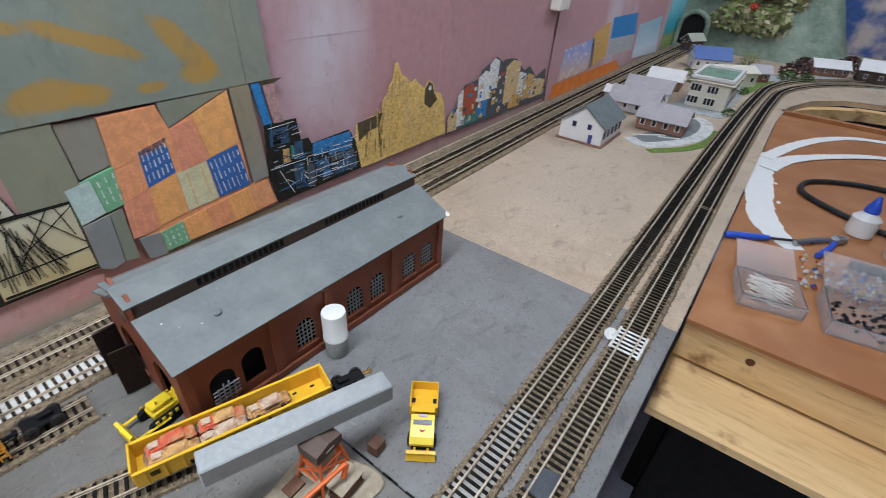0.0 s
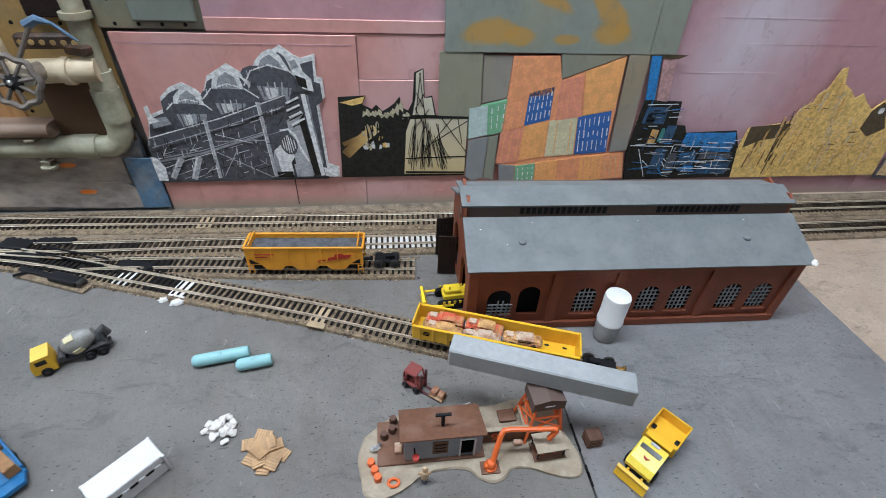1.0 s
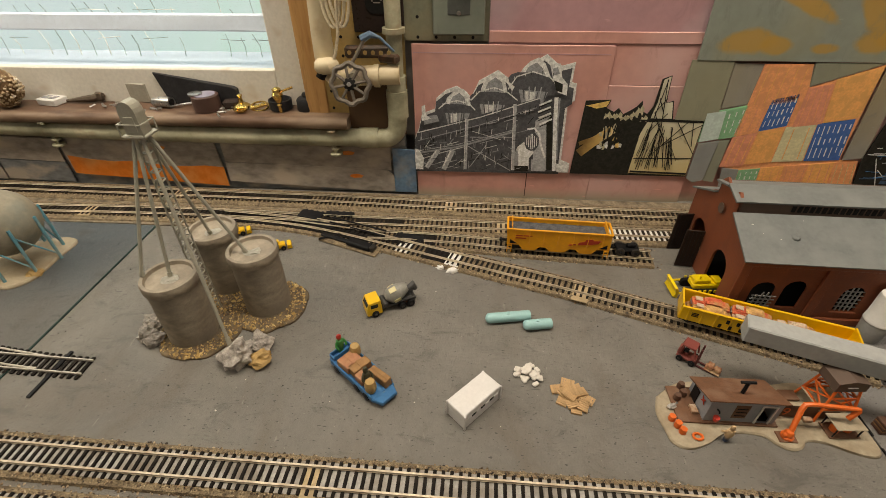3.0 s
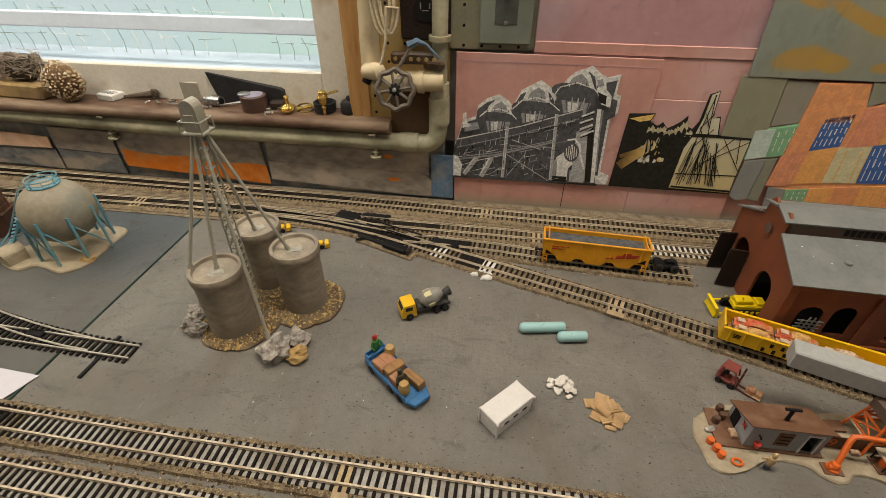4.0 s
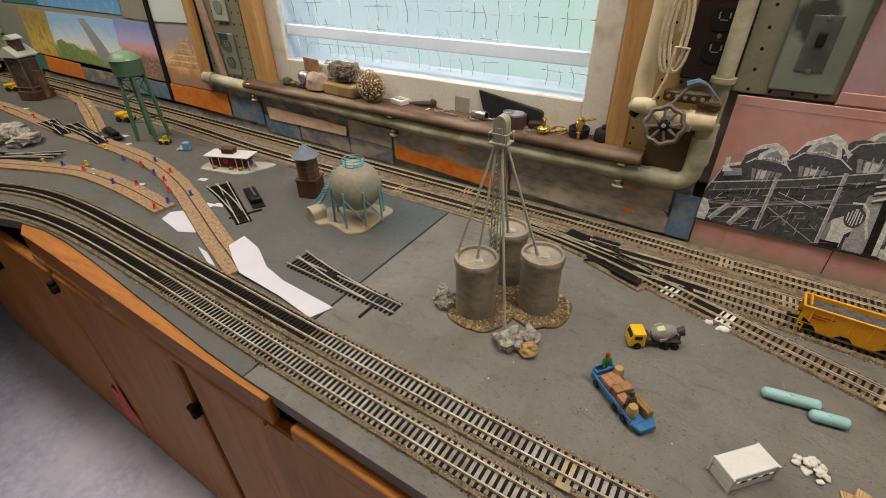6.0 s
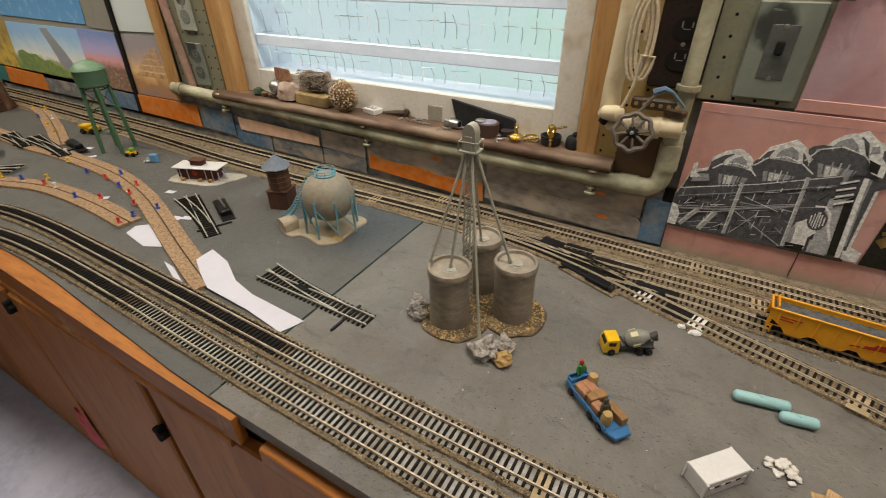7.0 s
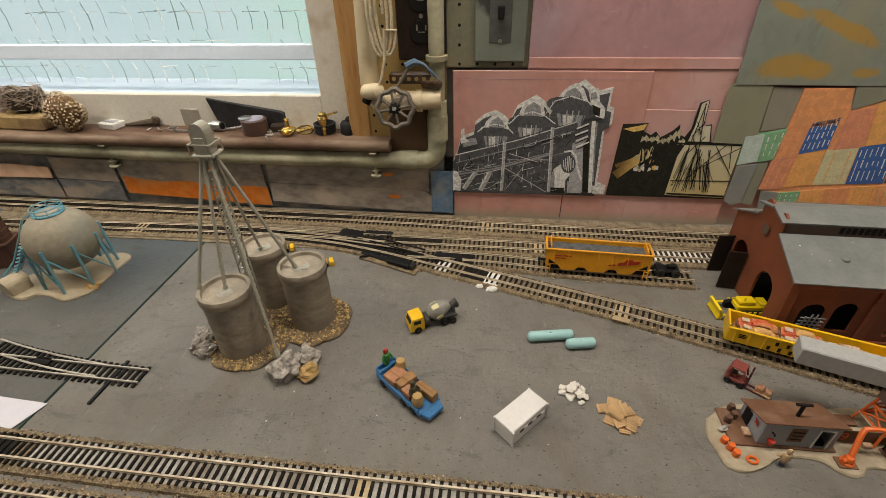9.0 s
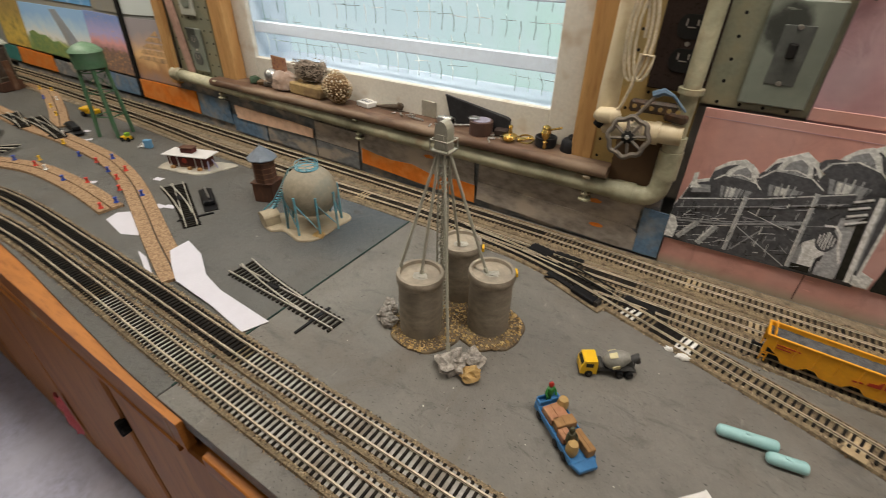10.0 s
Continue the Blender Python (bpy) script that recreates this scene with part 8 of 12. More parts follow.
drum = part("drum", Geo().lathe([(0.0045, 0), (0.0085, 0.004), (0.0098, 0.011), (0.0085, 0.019), (0.0055, 0.025), (0.0045, 0.0265), (0.0035, 0.0265)], 18, m=Matrix.Translation((0.004, 0, 0.0135)) @ Matrix.Rotation(radians(-72), 4, "Y")), plain("grey_mixer_drum", (0.26, 0.25, 0.22), 0.4, 0.25), mix, "grey mixer drum with cream bands", smooth=True)
for a in (20, 110, 200, 290):
    m = Matrix.Translation((0.004, 0, 0.0135)) @ Matrix.Rotation(radians(-72), 4, "Y") @ Matrix.Rotation(radians(a), 4, "Z")
    part("band", Geo().box((0.0010, 0.006, 0.008), (0.0095, 0, 0.0065), 0.0003, m=m), plain("cream_band", (0.62, 0.55, 0.30)) if a == 20 else bpy.data.materials["cream_band"], drum)
part("chute", Geo().tube([(-0.024, 0, 0.018), (-0.028, 0, 0.022), (-0.031, 0, 0.015)], [0.004, 0.0045, 0.003], 8).rod((-0.026, -0.006, 0.009), (-0.026, -0.003, 0.02), 0.0009, 5).rod((-0.026, 0.006, 0.009), (-0.026, 0.003, 0.02), 0.0009, 5), bpy.data.materials["grey_metal_chassis"], mix, smooth=True)
part("water_tank", Geo().rod((0.007, -0.008, 0.010), (0.007, 0.008, 0.010), 0.003, 10), bpy.data.materials["grey_metal_chassis"], mix, smooth=True)
wheels(mix, [(0.020, -0.0085), (0.020, 0.0085), (-0.012, -0.0085), (-0.012, 0.0085), (-0.022, -0.0085), (-0.022, 0.0085)], 0.0042, 0.004)

M["truck_blue"] = mat("blue_toy_truck_plastic", (0.035, 0.16, 0.36), 0.38, fine=300, coarse=40, var=0.12, bump=0.05)
M["crate_wood"] = mat("pale_crate_wood", (0.40, 0.22, 0.09), 0.65, fine=200, coarse=60, var=0.25, other=(0.30, 0.15, 0.06), rand=0.25)
M["crate_pink"] = mat("reddish_crate_wood", (0.36, 0.165, 0.09), 0.65, fine=200, coarse=60, var=0.25, other=(0.42, 0.24, 0.12))
M["barrel_tan"] = mat("tan_barrel", (0.46, 0.30, 0.12), 0.6, fine=200, coarse=60, var=0.2)
TX, TY, TR = -0.0110, -0.3815, 141
blu = thing("flatbed_truck", TX, TY, 0, TR, "blue toy flatbed truck carrying crates and barrels", "truck")
TS = 1.04
blu.scale = (TS, TS, TS)
part("bed", Geo().box((0.060, 0.027, 0.005), (-0.004, 0, 0.005), 0.0012).box((0.058, 0.0018, 0.004), (-0.002, 0.0128, 0.009), 0.0006).box((0.058, 0.0018, 0.004), (-0.002, -0.0128, 0.009), 0.0006), M["truck_blue"], blu)
part("open_cab", Geo().box((0.012, 0.026, 0.010), (0.030, 0, 0.004), 0.0015).box((0.0016, 0.022, 0.008), (0.0275, 0, 0.012), 0.0004).box((0.0016, 0.022, 0.007), (0.0352, 0, 0.012), 0.0004, m=Matrix()).box((0.008, 0.0016, 0.006), (0.0315, 0.0112, 0.012), 0.0004).box((0.008, 0.0016, 0.006), (0.0315, -0.0112, 0.012), 0.0004), M["truck_blue"], blu, "open blue cab")
part("rear_plate", Geo().prism([(-0.042, -0.009), (-0.030, -0.0135), (-0.030, 0.0135), (-0.042, 0.009)], 0.004, (0, 0, 0.005), ch=0.0008), M["truck_blue"], blu)
wheels(blu, [(0.024, -0.012), (0.024, 0.012), (-0.008, -0.012), (-0.008, 0.012), (-0.022, -0.012), (-0.022, 0.012)], 0.0048, 0.004)
TM = pose(TX, TY, 0, 0, 0, TR)


def on_truck(name, geo, material, x, y, z, rz, label, cat, group, smooth=False):
    q = TM @ (TS * Vector((x, y, z)))
    ob = solo(name, geo, material, q.x, q.y, q.z, TR + rz, label, cat, group, smooth=smooth)
    ob.scale = (TS, TS, TS)
    return ob


for x, y, z, s, key, rz in ((0.015, 0.002, 0.0102, (0.017, 0.019, 0.009), "crate_pink", 3), (0.003, -0.001, 0.0102, (0.011, 0.021, 0.009), "crate_wood", -2), (-0.009, 0.0055, 0.0102, (0.012, 0.010, 0.008), "crate_pink", 0), (-0.021, -0.0065, 0.0102, (0.024, 0.0085, 0.010), "crate_wood", 4)):
    on_truck("crate", Geo().box(s, (0, 0, 0), 0.0007).box((s[0] * 0.92, s[1] * 0.14, 0.0006), (0, 0, s[2])), M[key], x, y, z, rz, "small tan wooden crate on the blue truck", "crate", "crates on the truck")
for x, y in ((0.021, -0.0095), (-0.024, 0.0075)):
    on_truck("barrel", Geo().lathe([(0.0044, 0), (0.0054, 0.003), (0.0058, 0.007), (0.0054, 0.011), (0.0044, 0.0145), (0.0038, 0.014)], 14), M["barrel_tan"], x, y, 0.0102, 0, "small tan barrel on the blue truck", "barrel", "barrels on the truck", True)


def figurine(s):
    """A small moulded figure in one plain mesh."""
    g = Geo()
    g.lathe([(0.0016, 0), (0.0022, 0.001), (0.0019, 0.006), (0.0030, 0.0075), (0.0034, 0.012), (0.0026, 0.0148), (0.0012, 0.0155), (0.0020, 0.017), (0.0021, 0.019), (0.0012, 0.0205)], 10, m=Matrix.Diagonal((s, s * 0.8, s, 1)))
    g.tube([(0.0028 * s, 0, 0.0138 * s), (0.0042 * s, 0.001 * s, 0.011 * s), (0.0036 * s, 0.003 * s, 0.0085 * s)], 0.0009 * s, 6)
    g.tube([(-0.0028 * s, 0, 0.0138 * s), (-0.0042 * s, 0.001 * s, 0.011 * s), (-0.0036 * s, 0.003 * s, 0.0085 * s)], 0.0009 * s, 6)
    return g


def capped(name, body, cap, at):
    m, nt, p = nodes_of(name)
    tc = nt.nodes.new("ShaderNodeTexCoord")
    sep = nt.nodes.new("ShaderNodeSeparateXYZ")
    nt.links.new(tc.outputs["Object"], sep.inputs[0])
    nt.links.new(ramp(nt, sep.outputs["Z"], at - 0.0001, at, body, cap), p.inputs["Base Color"])
    p.inputs["Roughness"].default_value = 0.5
    return m


on_truck("toy_driver", figurine(1.3), capped("green_toy_with_red_top", (0.02, 0.17, 0.03), (0.45, 0.03, 0.02), 0.0208), 0.0315, 0.0, 0.0135, 90, "green moulded toy driver figure with red top", "toy figure", "toy figures", True)
on_truck("toy_worker", figurine(1.3), plain("dark_olive_toy", (0.07, 0.065, 0.04), 0.5), -0.017, 0.006, 0.0102, 90, "dark olive moulded toy worker figure", "toy figure", "toy figures", True)

M["cyan"] = plain("pale_turquoise_plastic", (0.30, 0.52, 0.52), 0.45, 0.06)
for x, y, L, rz in ((0.1425, -0.2882, 0.0535, 10), (0.176, -0.2978, 0.034, 10)):
    r = 0.0062
    t = thing("gas_tank", x, y, 0, rz, "pale turquoise toy gas tank lying on the table", "tank", "loose gas tanks")
    m = Matrix.Translation((-L / 2, 0, r)) @ Matrix.Rotation(radians(90), 4, "Y")
    part("shell", Geo().lathe([(0.0005, 0), (r * 0.6, 0.001), (r * 0.92, 0.003), (r, 0.006), (r, L - 0.003), (r * 0.95, L - 0.001), (r * 0.85, L)], 18, m=m), M["cyan"], t, smooth=True)
    part("dome", Geo().lathe([(0.0022, 0), (0.0022, 0.0012), (0.001, 0.0018)], 10, (0, 0, 2 * r - 0.0006)), M["cyan"], t, smooth=True)

wb = thing("white_container", 0.1053, -0.4066, 0, 47, "white plastic toy container with a loose lid", "container")
M["white_plastic"] = plain("white_moulded_plastic", (0.66, 0.64, 0.62), 0.45, 0.07)
part("tub", Geo().box((0.049, 0.0225, 0.0115), (0, 0, 0), 0.0006), M["white_plastic"], wb)
lid = part("lid", Geo().box((0.0505, 0.024, 0.0085), (0, 0.0004, 0.0130), 0.0008), M["white_plastic"], wb, "white lid with a dark gap under it")
part("gap", Geo().box((0.047, 0.0205, 0.0016), (0, 0, 0.0114)), M["dark"], wb)
for sx in (-1, 1):
    for sy in (-1, 1):
        part("corner_post", Geo().box((0.0022, 0.0022, 0.0212), (sx * 0.0245, sy * 0.0118, 0), 0.0004), M["white_plastic"], wb)
for k in range(3):
    part("slot", Geo().box((0.006, 0.0010, 0.0024), (-0.012 + 0.012 * k, -0.0113, 0.0112)), M["dark"], wb)
for k in range(4):
    part("clasp", Geo().box((0.005, 0.0012, 0.004), (-0.018 + 0.012 * k, -0.0118, 0.0105), 0.0003), M["white_plastic"], wb)

pr = random.Random(8)
M["sack"] = plain("white_sack_plastic", (0.66, 0.62, 0.56), 0.5, 0.08)
for k in range(30):
    a, q = pr.uniform(0, 6.28), 0.0145 * math.sqrt(pr.random())
    z = max(0.0, 0.0065 - q * 0.42) * (0 if k < 12 else 1)
    solo("white_sack", Geo().box((0.0068, 0.0046, 0.0026), (0, 0, 0), 0.0009), M["sack"], 0.161 + q * math.cos(a), -0.3665 + q * math.sin(a) * 0.95, z, pr.uniform(0, 180), "tiny white moulded sack in a heap", "sack", "heap of white sacks")
M["pallet"] = mat("tan_pallet_wood", (0.56, 0.36, 0.18), 0.65, fine=300, coarse=60, var=0.2, rand=0.2)


PSLAT = Geo().box((0.0019, 0.0102, 0.0006)).mesh("slat", M["pallet"])
PBEAR = Geo().box((0.0132, 0.0011, 0.0011)).mesh("bearer", M["pallet"])
first = thing("pallet", 0, 0, 0, 0, "tiny tan wooden pallet in a loose heap", "pallet", "heap of pallets")
for k in range(6):
    part("slat", PSLAT, None, first, m=Matrix.Translation((-0.0057 + 0.00228 * k, 0, 0.0016)))
for y in (-0.0045, 0, 0.0045):
    part("bearer", PBEAR, None, first, m=Matrix.Translation((0, y, 0.0005)))
for k in (0, 2.5, 5):
    part("slat", PSLAT, None, first, m=Matrix.Translation((-0.0057 + 0.00228 * k, 0, 0)))
# a first layer flat on the table, the rest leaning on it
for i, (x, y, z, ax, ay, rz) in enumerate(((-0.014, 0.007, 0, 0, 0, 8), (0.000, 0.010, 0, 0, 0, -20), (-0.010, -0.006, 0, 0, 0, 64), (0.004, -0.003, 0, 0, 0, 24), (0.016, -0.004, 0, 0, 4, -32), (0.003, -0.015, 0, 0, 0, 80),
                            (-0.003, 0.013, 0.0024, 9, 5, -12), (0.009, 0.003, 0.0022, -6, 8, 22), (-0.007, 0.003, 0.0022, 5, -6, 40), (-0.002, -0.010, 0.0024, -10, 6, 105), (0.010, -0.012, 0.0022, 12, -5, 70), (0.003, 0.004, 0.0048, 14, -9, 18), (-0.004, -0.003, 0.0046, -16, 8, -38))):
    m = pose(0.2025 + 0.92 * x, -0.3885 + 0.95 * y, z, ax, ay, rz)
    if i:
        copy_thing(first, m)
    else:
        first.matrix_basis = m

# bulldozer by the shed door
M["bright_yellow"] = plain("lemon_yellow_plastic", (0.86, 0.62, 0.015), 0.35, 0.08)
dz = thing("bulldozer", 0.3855, -0.2195, 0, 184, "yellow toy bulldozer with a raised blade", "bulldozer")
part("body", Geo().box((0.030, 0.013, 0.006), (-0.004, 0, 0.008), 0.0012).box((0.016, 0.010, 0.005), (0.002, 0, 0.014), 0.001).box((0.008, 0.011, 0.003), (-0.014, 0, 0.014), 0.0008), M["bright_yellow"], dz)
for s in (-1, 1):
    tk = part("crawler_track", Geo().prism(arc(0.0045, 90, 270, 6, -0.016) + arc(0.0045, -90, 90, 6, 0.012), 0.004, m=Matrix.Translation((0, s * 0.0085 + 0.002, 0.0047)) @ UP), M["black"], dz)
    part("push_arm", Geo().rod((0.002, s * 0.0112, 0.006), (0.026, s * 0.0100, 0.006), 0.0012, 6), M["bright_yellow"], dz)
    for k in range(6):
        part("roller_bar", Geo().box((0.0022, 0.001, 0.003), (-0.014 + 0.005 * k, s * 0.011, 0.008)), M["bright_yellow"], tk)
part("blade", Geo().prism([(0.0, 0.0), (0.004, 0.001), (0.0025, 0.006), (0.0045, 0.0125), (0.002, 0.013), (-0.0005, 0.006)], 0.022, m=Matrix.Translation((0.026, 0.011, 0.0005)) @ UP), M["bright_yellow"], dz, "yellow dozer blade")
dz.scale = (1.25, 1.25, 1.2)
part("exhaust", Geo().rod((0.005, 0.003, 0.018), (0.005, 0.003, 0.023), 0.0009, 6), M["bright_yellow"], dz)

fk = thing("forklift", 0.338, -0.336, 0, -38, "maroon toy forklift carrying a small load", "forklift")
M["maroon"] = plain("maroon_plastic", (0.22, 0.05, 0.04), 0.4, 0.12)
part("body", Geo().box((0.014, 0.0095, 0.0036), (-0.005, 0, 0.002), 0.001).box((0.0036, 0.0095, 0.0050), (-0.0105, 0, 0.0054), 0.001).box((0.003, 0.004, 0.003), (-0.006, 0, 0.0054), 0.0008), M["maroon"], fk)
part("seat", Geo().box((0.0034, 0.005, 0.0016), (-0.0068, 0, 0.0082), 0.0006), M["black"], fk)
part("cage", Geo().tube([(-0.011, -0.0045, 0.011), (-0.010, -0.0045, 0.017), (-0.001, -0.0045, 0.016), (0.001, -0.0045, 0.008)], 0.0008, 6).tube([(-0.011, 0.0045, 0.011), (-0.010, 0.0045, 0.017), (-0.001, 0.0045, 0.016), (0.001, 0.0045, 0.008)], 0.0008, 6).box((0.010, 0.010, 0.001), (-0.0055, 0, 0.0165), 0.0003), M["maroon"], fk, smooth=True)
part("mast", Geo().box((0.0014, 0.0014, 0.018), (0.003, -0.003, 0.001)).box((0.0014, 0.0014, 0.018), (0.003, 0.003, 0.001)), plain("dark_red_mast", (0.09, 0.02, 0.02)), fk)
fk.scale = (1.35, 1.35, 1.35)
part("forks", Geo().box((0.014, 0.0014, 0.0008), (0.010, -0.0025, 0.0006)).box((0.014, 0.0014, 0.0008), (0.010, 0.0025, 0.0006)), bpy.data.materials["dark_red_mast"], fk)
wheels(fk, [(-0.009, -0.005), (-0.009, 0.005), (0.000, -0.005), (0.000, 0.005)], 0.0025, 0.002)
q = pose(0.341, -0.337, 0, 0, 0, -38)
solo("pallet_load", Geo().box((0.015, 0.011, 0.0012), (0, 0, 0), 0.0003).box((0.006, 0.009, 0.005), (-0.003, 0, 0.0012), 0.0006).box((0.006, 0.007, 0.0045), (0.004, 0, 0.0012), 0.0006), mat("load_wood", (0.34, 0.15, 0.08), 0.6, fine=200, coarse=90, other=(0.5, 0.38, 0.22)), *(q @ Vector((0.0165, 0, 0.0020))), -38, "pallet with small reddish boxes on the forks", "load")

# loader with a dump body
dt = thing("dump_truck", 0.533, -0.4215, 0, 215.5, "bright yellow toy dump truck with a front blade", "truck")
part("chassis", Geo().box((0.070, 0.022, 0.005), (-0.002, 0, 0.005), 0.001), M["black"], dt)
bon = part("bonnet", Geo().prism([(0.004, 0), (0.032, 0), (0.033, 0.006), (0.028, 0.0105), (0.012, 0.0145), (0.004, 0.015)], 0.026, m=Matrix.Translation((0, 0.013, 0.008)) @ UP, ch=0.0012), plain("pale_yellow_plastic", (0.80, 0.62, 0.05), 0.35, 0.08), dt, "pale yellow bonnet with small marks")
part("windscreen", Geo().box((0.0045, 0.020, 0.0008), (0, 0, 0), m=Matrix.Translation((0.0135, 0, 0.0223)) @ Matrix.Rotation(radians(14), 4, "Y")), M["glass_dark"], bon)
for x, y, w in ((0.018, -0.008, 0.003), (0.018, 0.008, 0.003), (0.022, -0.004, 0.002), (0.022, 0.006, 0.002), (0.026, -0.006, 0.003), (0.026, 0.002, 0.003)):
    part("grille_mark", Geo().box((0.0009, w, 0.0005), (0, 0, 0), m=Matrix.Translation((x, y, 0.0218 - (x - 0.012) * 0.25)) @ Matrix.Rotation(radians(14), 4, "Y")), M["black"], bon)
part("badge", Geo().prism([(0.020, -0.003), (0.0215, 0.0005), (0.020, 0.004), (0.0235, 0.001), (0.0225, -0.002)], 0.0006, (0, 0, 0.0202)), M["decal_red"], bon, "small red badge shape")
g = Geo()
skip = part("dump_body", Geo().box((0.034, 0.031, 0.0015), (-0.021, 0, 0.0105), 0.0004).box((0.0015, 0.031, 0.014), (-0.0045, 0, 0.0105), 0.0004).box((0.0015, 0.031, 0.013), (-0.0385, 0, 0.0105), 0.0004).box((0.034, 0.0015, 0.0135), (-0.0215, 0.0152, 0.0105), 0.0004).box((0.034, 0.0015, 0.0135), (-0.0215, -0.0152, 0.0105), 0.0004), M["yellow"], dt, "open yellow dump body")
part("canopy_lip", Geo().box((0.007, 0.026, 0.0012), (-0.001, 0, 0.0238), 0.0004), M["yellow"], skip)
part("lamp", Geo().box((0.003, 0.009, 0.002), (0.006, 0, 0.0225), 0.0006), plain("silver_grey_lamp", (0.55, 0.52, 0.58), 0.3), dt)
part("blade", Geo().prism([(0.0, 0.0), (0.006, 0.0), (0.0035, 0.006), (0.0055, 0.012), (0.002, 0.0125), (0.0, 0.006)], 0.031, m=Matrix.Translation((0.0375, 0.0155, 0.0015)) @ UP), M["yellow"], dt, "yellow front blade")
for y in (-0.007, 0.007):
    part("blade_arm", Geo().box((0.010, 0.0025, 0.003), (0.0345, y, 0.006), 0.0006), M["yellow"], dt)
dt.scale = (0.9, 0.87, 0.95)
wheels(dt, [(0.022, -0.0125), (0.022, 0.0125), (-0.022, -0.0125), (-0.022, 0.0125)], 0.0065, 0.005)

cs = thing("crate_stack", 0.4855, -0.4045, 0, 4, "stack of small dark brown crates", "crate")
M["crate_brown"] = mat("dark_brown_crate", (0.10, 0.05, 0.032), 0.6, fine=200, coarse=60, var=0.25, other=(0.16, 0.09, 0.06))
for k in range(3):
    part("crate_layer", Geo().box((0.0135, 0.012, 0.0036), (0, 0, 0.0045 * k), 0.0007), M["crate_brown"], cs)
    if k < 2:
        part("batten", Geo().box((0.0128, 0.0113, 0.001), (0, 0, 0.0036 + 0.0045 * k)), M["crate_wood"], cs)

# ---- mine yard: base, hut, crane, loading tower ----
yard = thing("yard_ground", 0, 0, 0, 0, "uneven tan moulded yard base with a scalloped edge", "scenery base")
M["yard"] = mat("tan_moulded_ground", (0.37, 0.31, 0.22), 0.75, fine=200, coarse=45, var=0.2, other=(0.26, 0.20, 0.13), bump=0.6, bscale=180, depth=0.0015)
edge = [(0.286, -0.384), (0.281, -0.402), (0.284, -0.420), (0.287, -0.433), (0.300, -0.438), (0.318, -0.432), (0.334, -0.422), (0.352, -0.4185), (0.372, -0.4205), (0.380, -0.428), (0.391, -0.433), (0.402, -0.430), (0.409, -0.423), (0.425, -0.424), (0.442, -0.431), (0.458, -0.435), (0.468, -0.431), (0.470, -0.415), (0.464, -0.395), (0.455, -0.372), (0.432, -0.358), (0.40, -0.362), (0.35, -0.362), (0.312, -0.366)]
edge = [tuple(p[0][:2]) for p in curve_points(edge + edge[:1], 0.004)][:-1]
part("ground", Geo().prism(edge, 0.0028, ch=0.0016), M["yard"], yard)
BZ = 0.0028
hut = thing("yard_hut", 0.3515, -0.392, BZ, 0.5, "grey toy hut with a brown roof and stove pipe", "hut")
M["hut_grey"] = plain("pale_grey_boards", (0.30, 0.31, 0.33), 0.55, 0.1)
M["rust_roof"] = mat("brown_felt_roof", (0.155, 0.075, 0.042), 0.7, fine=200, coarse=40, var=0.25, other=(0.22, 0.13, 0.085), bump=0.4)
HWX, HWY = 0.063, 0.033
HF, HB = 0.0300, 0.0165  # wall heights at the front and the back


def hut_roof_z(y):
    """Height of the roof's underside, which falls towards the back."""
    return 0.0022 + HF + (HB - HF) * (y + HWY / 2) / HWY


part("platform", Geo().box((0.090, 0.040, 0.0022), (-0.009, 0, 0), 0.0005), M["rust_roof"], hut)
FW = [[(0.023, 0.006), (0.036, 0.006), (0.036, 0.025), (0.023, 0.025)], [(0.0465, 0.0006), (0.0575, 0.0006), (0.0575, 0.0245), (0.0465, 0.0245)]]
part("front_wall", pierced([(0, 0), (HWX, 0), (HWX, HF), (0, HF)], FW, 0.0015, Matrix.Translation((-HWX / 2, -HWY / 2, 0.0022))), M["hut_grey"], hut)
part("back_wall", Geo().box((HWX, 0.0015, HB), (0, HWY / 2, 0.0022)), M["hut_grey"], hut)
for s in (-1, 1):
    part("end_wall", Geo().prism([(-HWY / 2, 0), (HWY / 2, 0), (HWY / 2, HB), (-HWY / 2, HF)], 0.0015, m=Matrix.Translation((s * HWX / 2, 0, 0.0022)) @ Matrix.Rotation(radians(90), 4, "Z") @ UP), M["hut_grey"], hut, "pale blue-grey end wall")
part("hut_floor", Geo().box((HWX - 0.003, HWY - 0.003, 0.0005), (0, 0, 0.0022)), M["dark"], hut)
part("roof", roof_plane(-HWX / 2 - 0.0035, HWX / 2 + 0.0040, -HWY / 2 - 0.003, hut_roof_z(-HWY / 2 - 0.003), HWY / 2 + 0.003, hut_roof_z(HWY / 2 + 0.003), 0.0011), M["rust_roof"], hut)
SPZ = hut_roof_z(-0.004)
part("stove_pipe", Geo().rod((0.001, -0.004, SPZ - 0.002), (0.001, -0.004, SPZ + 0.016), 0.0017, 8).rod((-0.0055, -0.004, SPZ + 0.0165), (0.0075, -0.004, SPZ + 0.0165), 0.0015, 8), M["black"], hut, smooth=True)
part("shutter", Geo().box((0.0128, 0.001, 0.0188), (-0.0020, -HWY / 2 - 0.0006, 0.0082), 0.0003), M["rust_roof"], hut)
for k in range(3):
    part("shutter_bar", Geo().box((0.0095, 0.0006, 0.0009), (-0.0020, -HWY / 2 - 0.0013, 0.0120 + 0.005 * k)), M["dark"], hut)
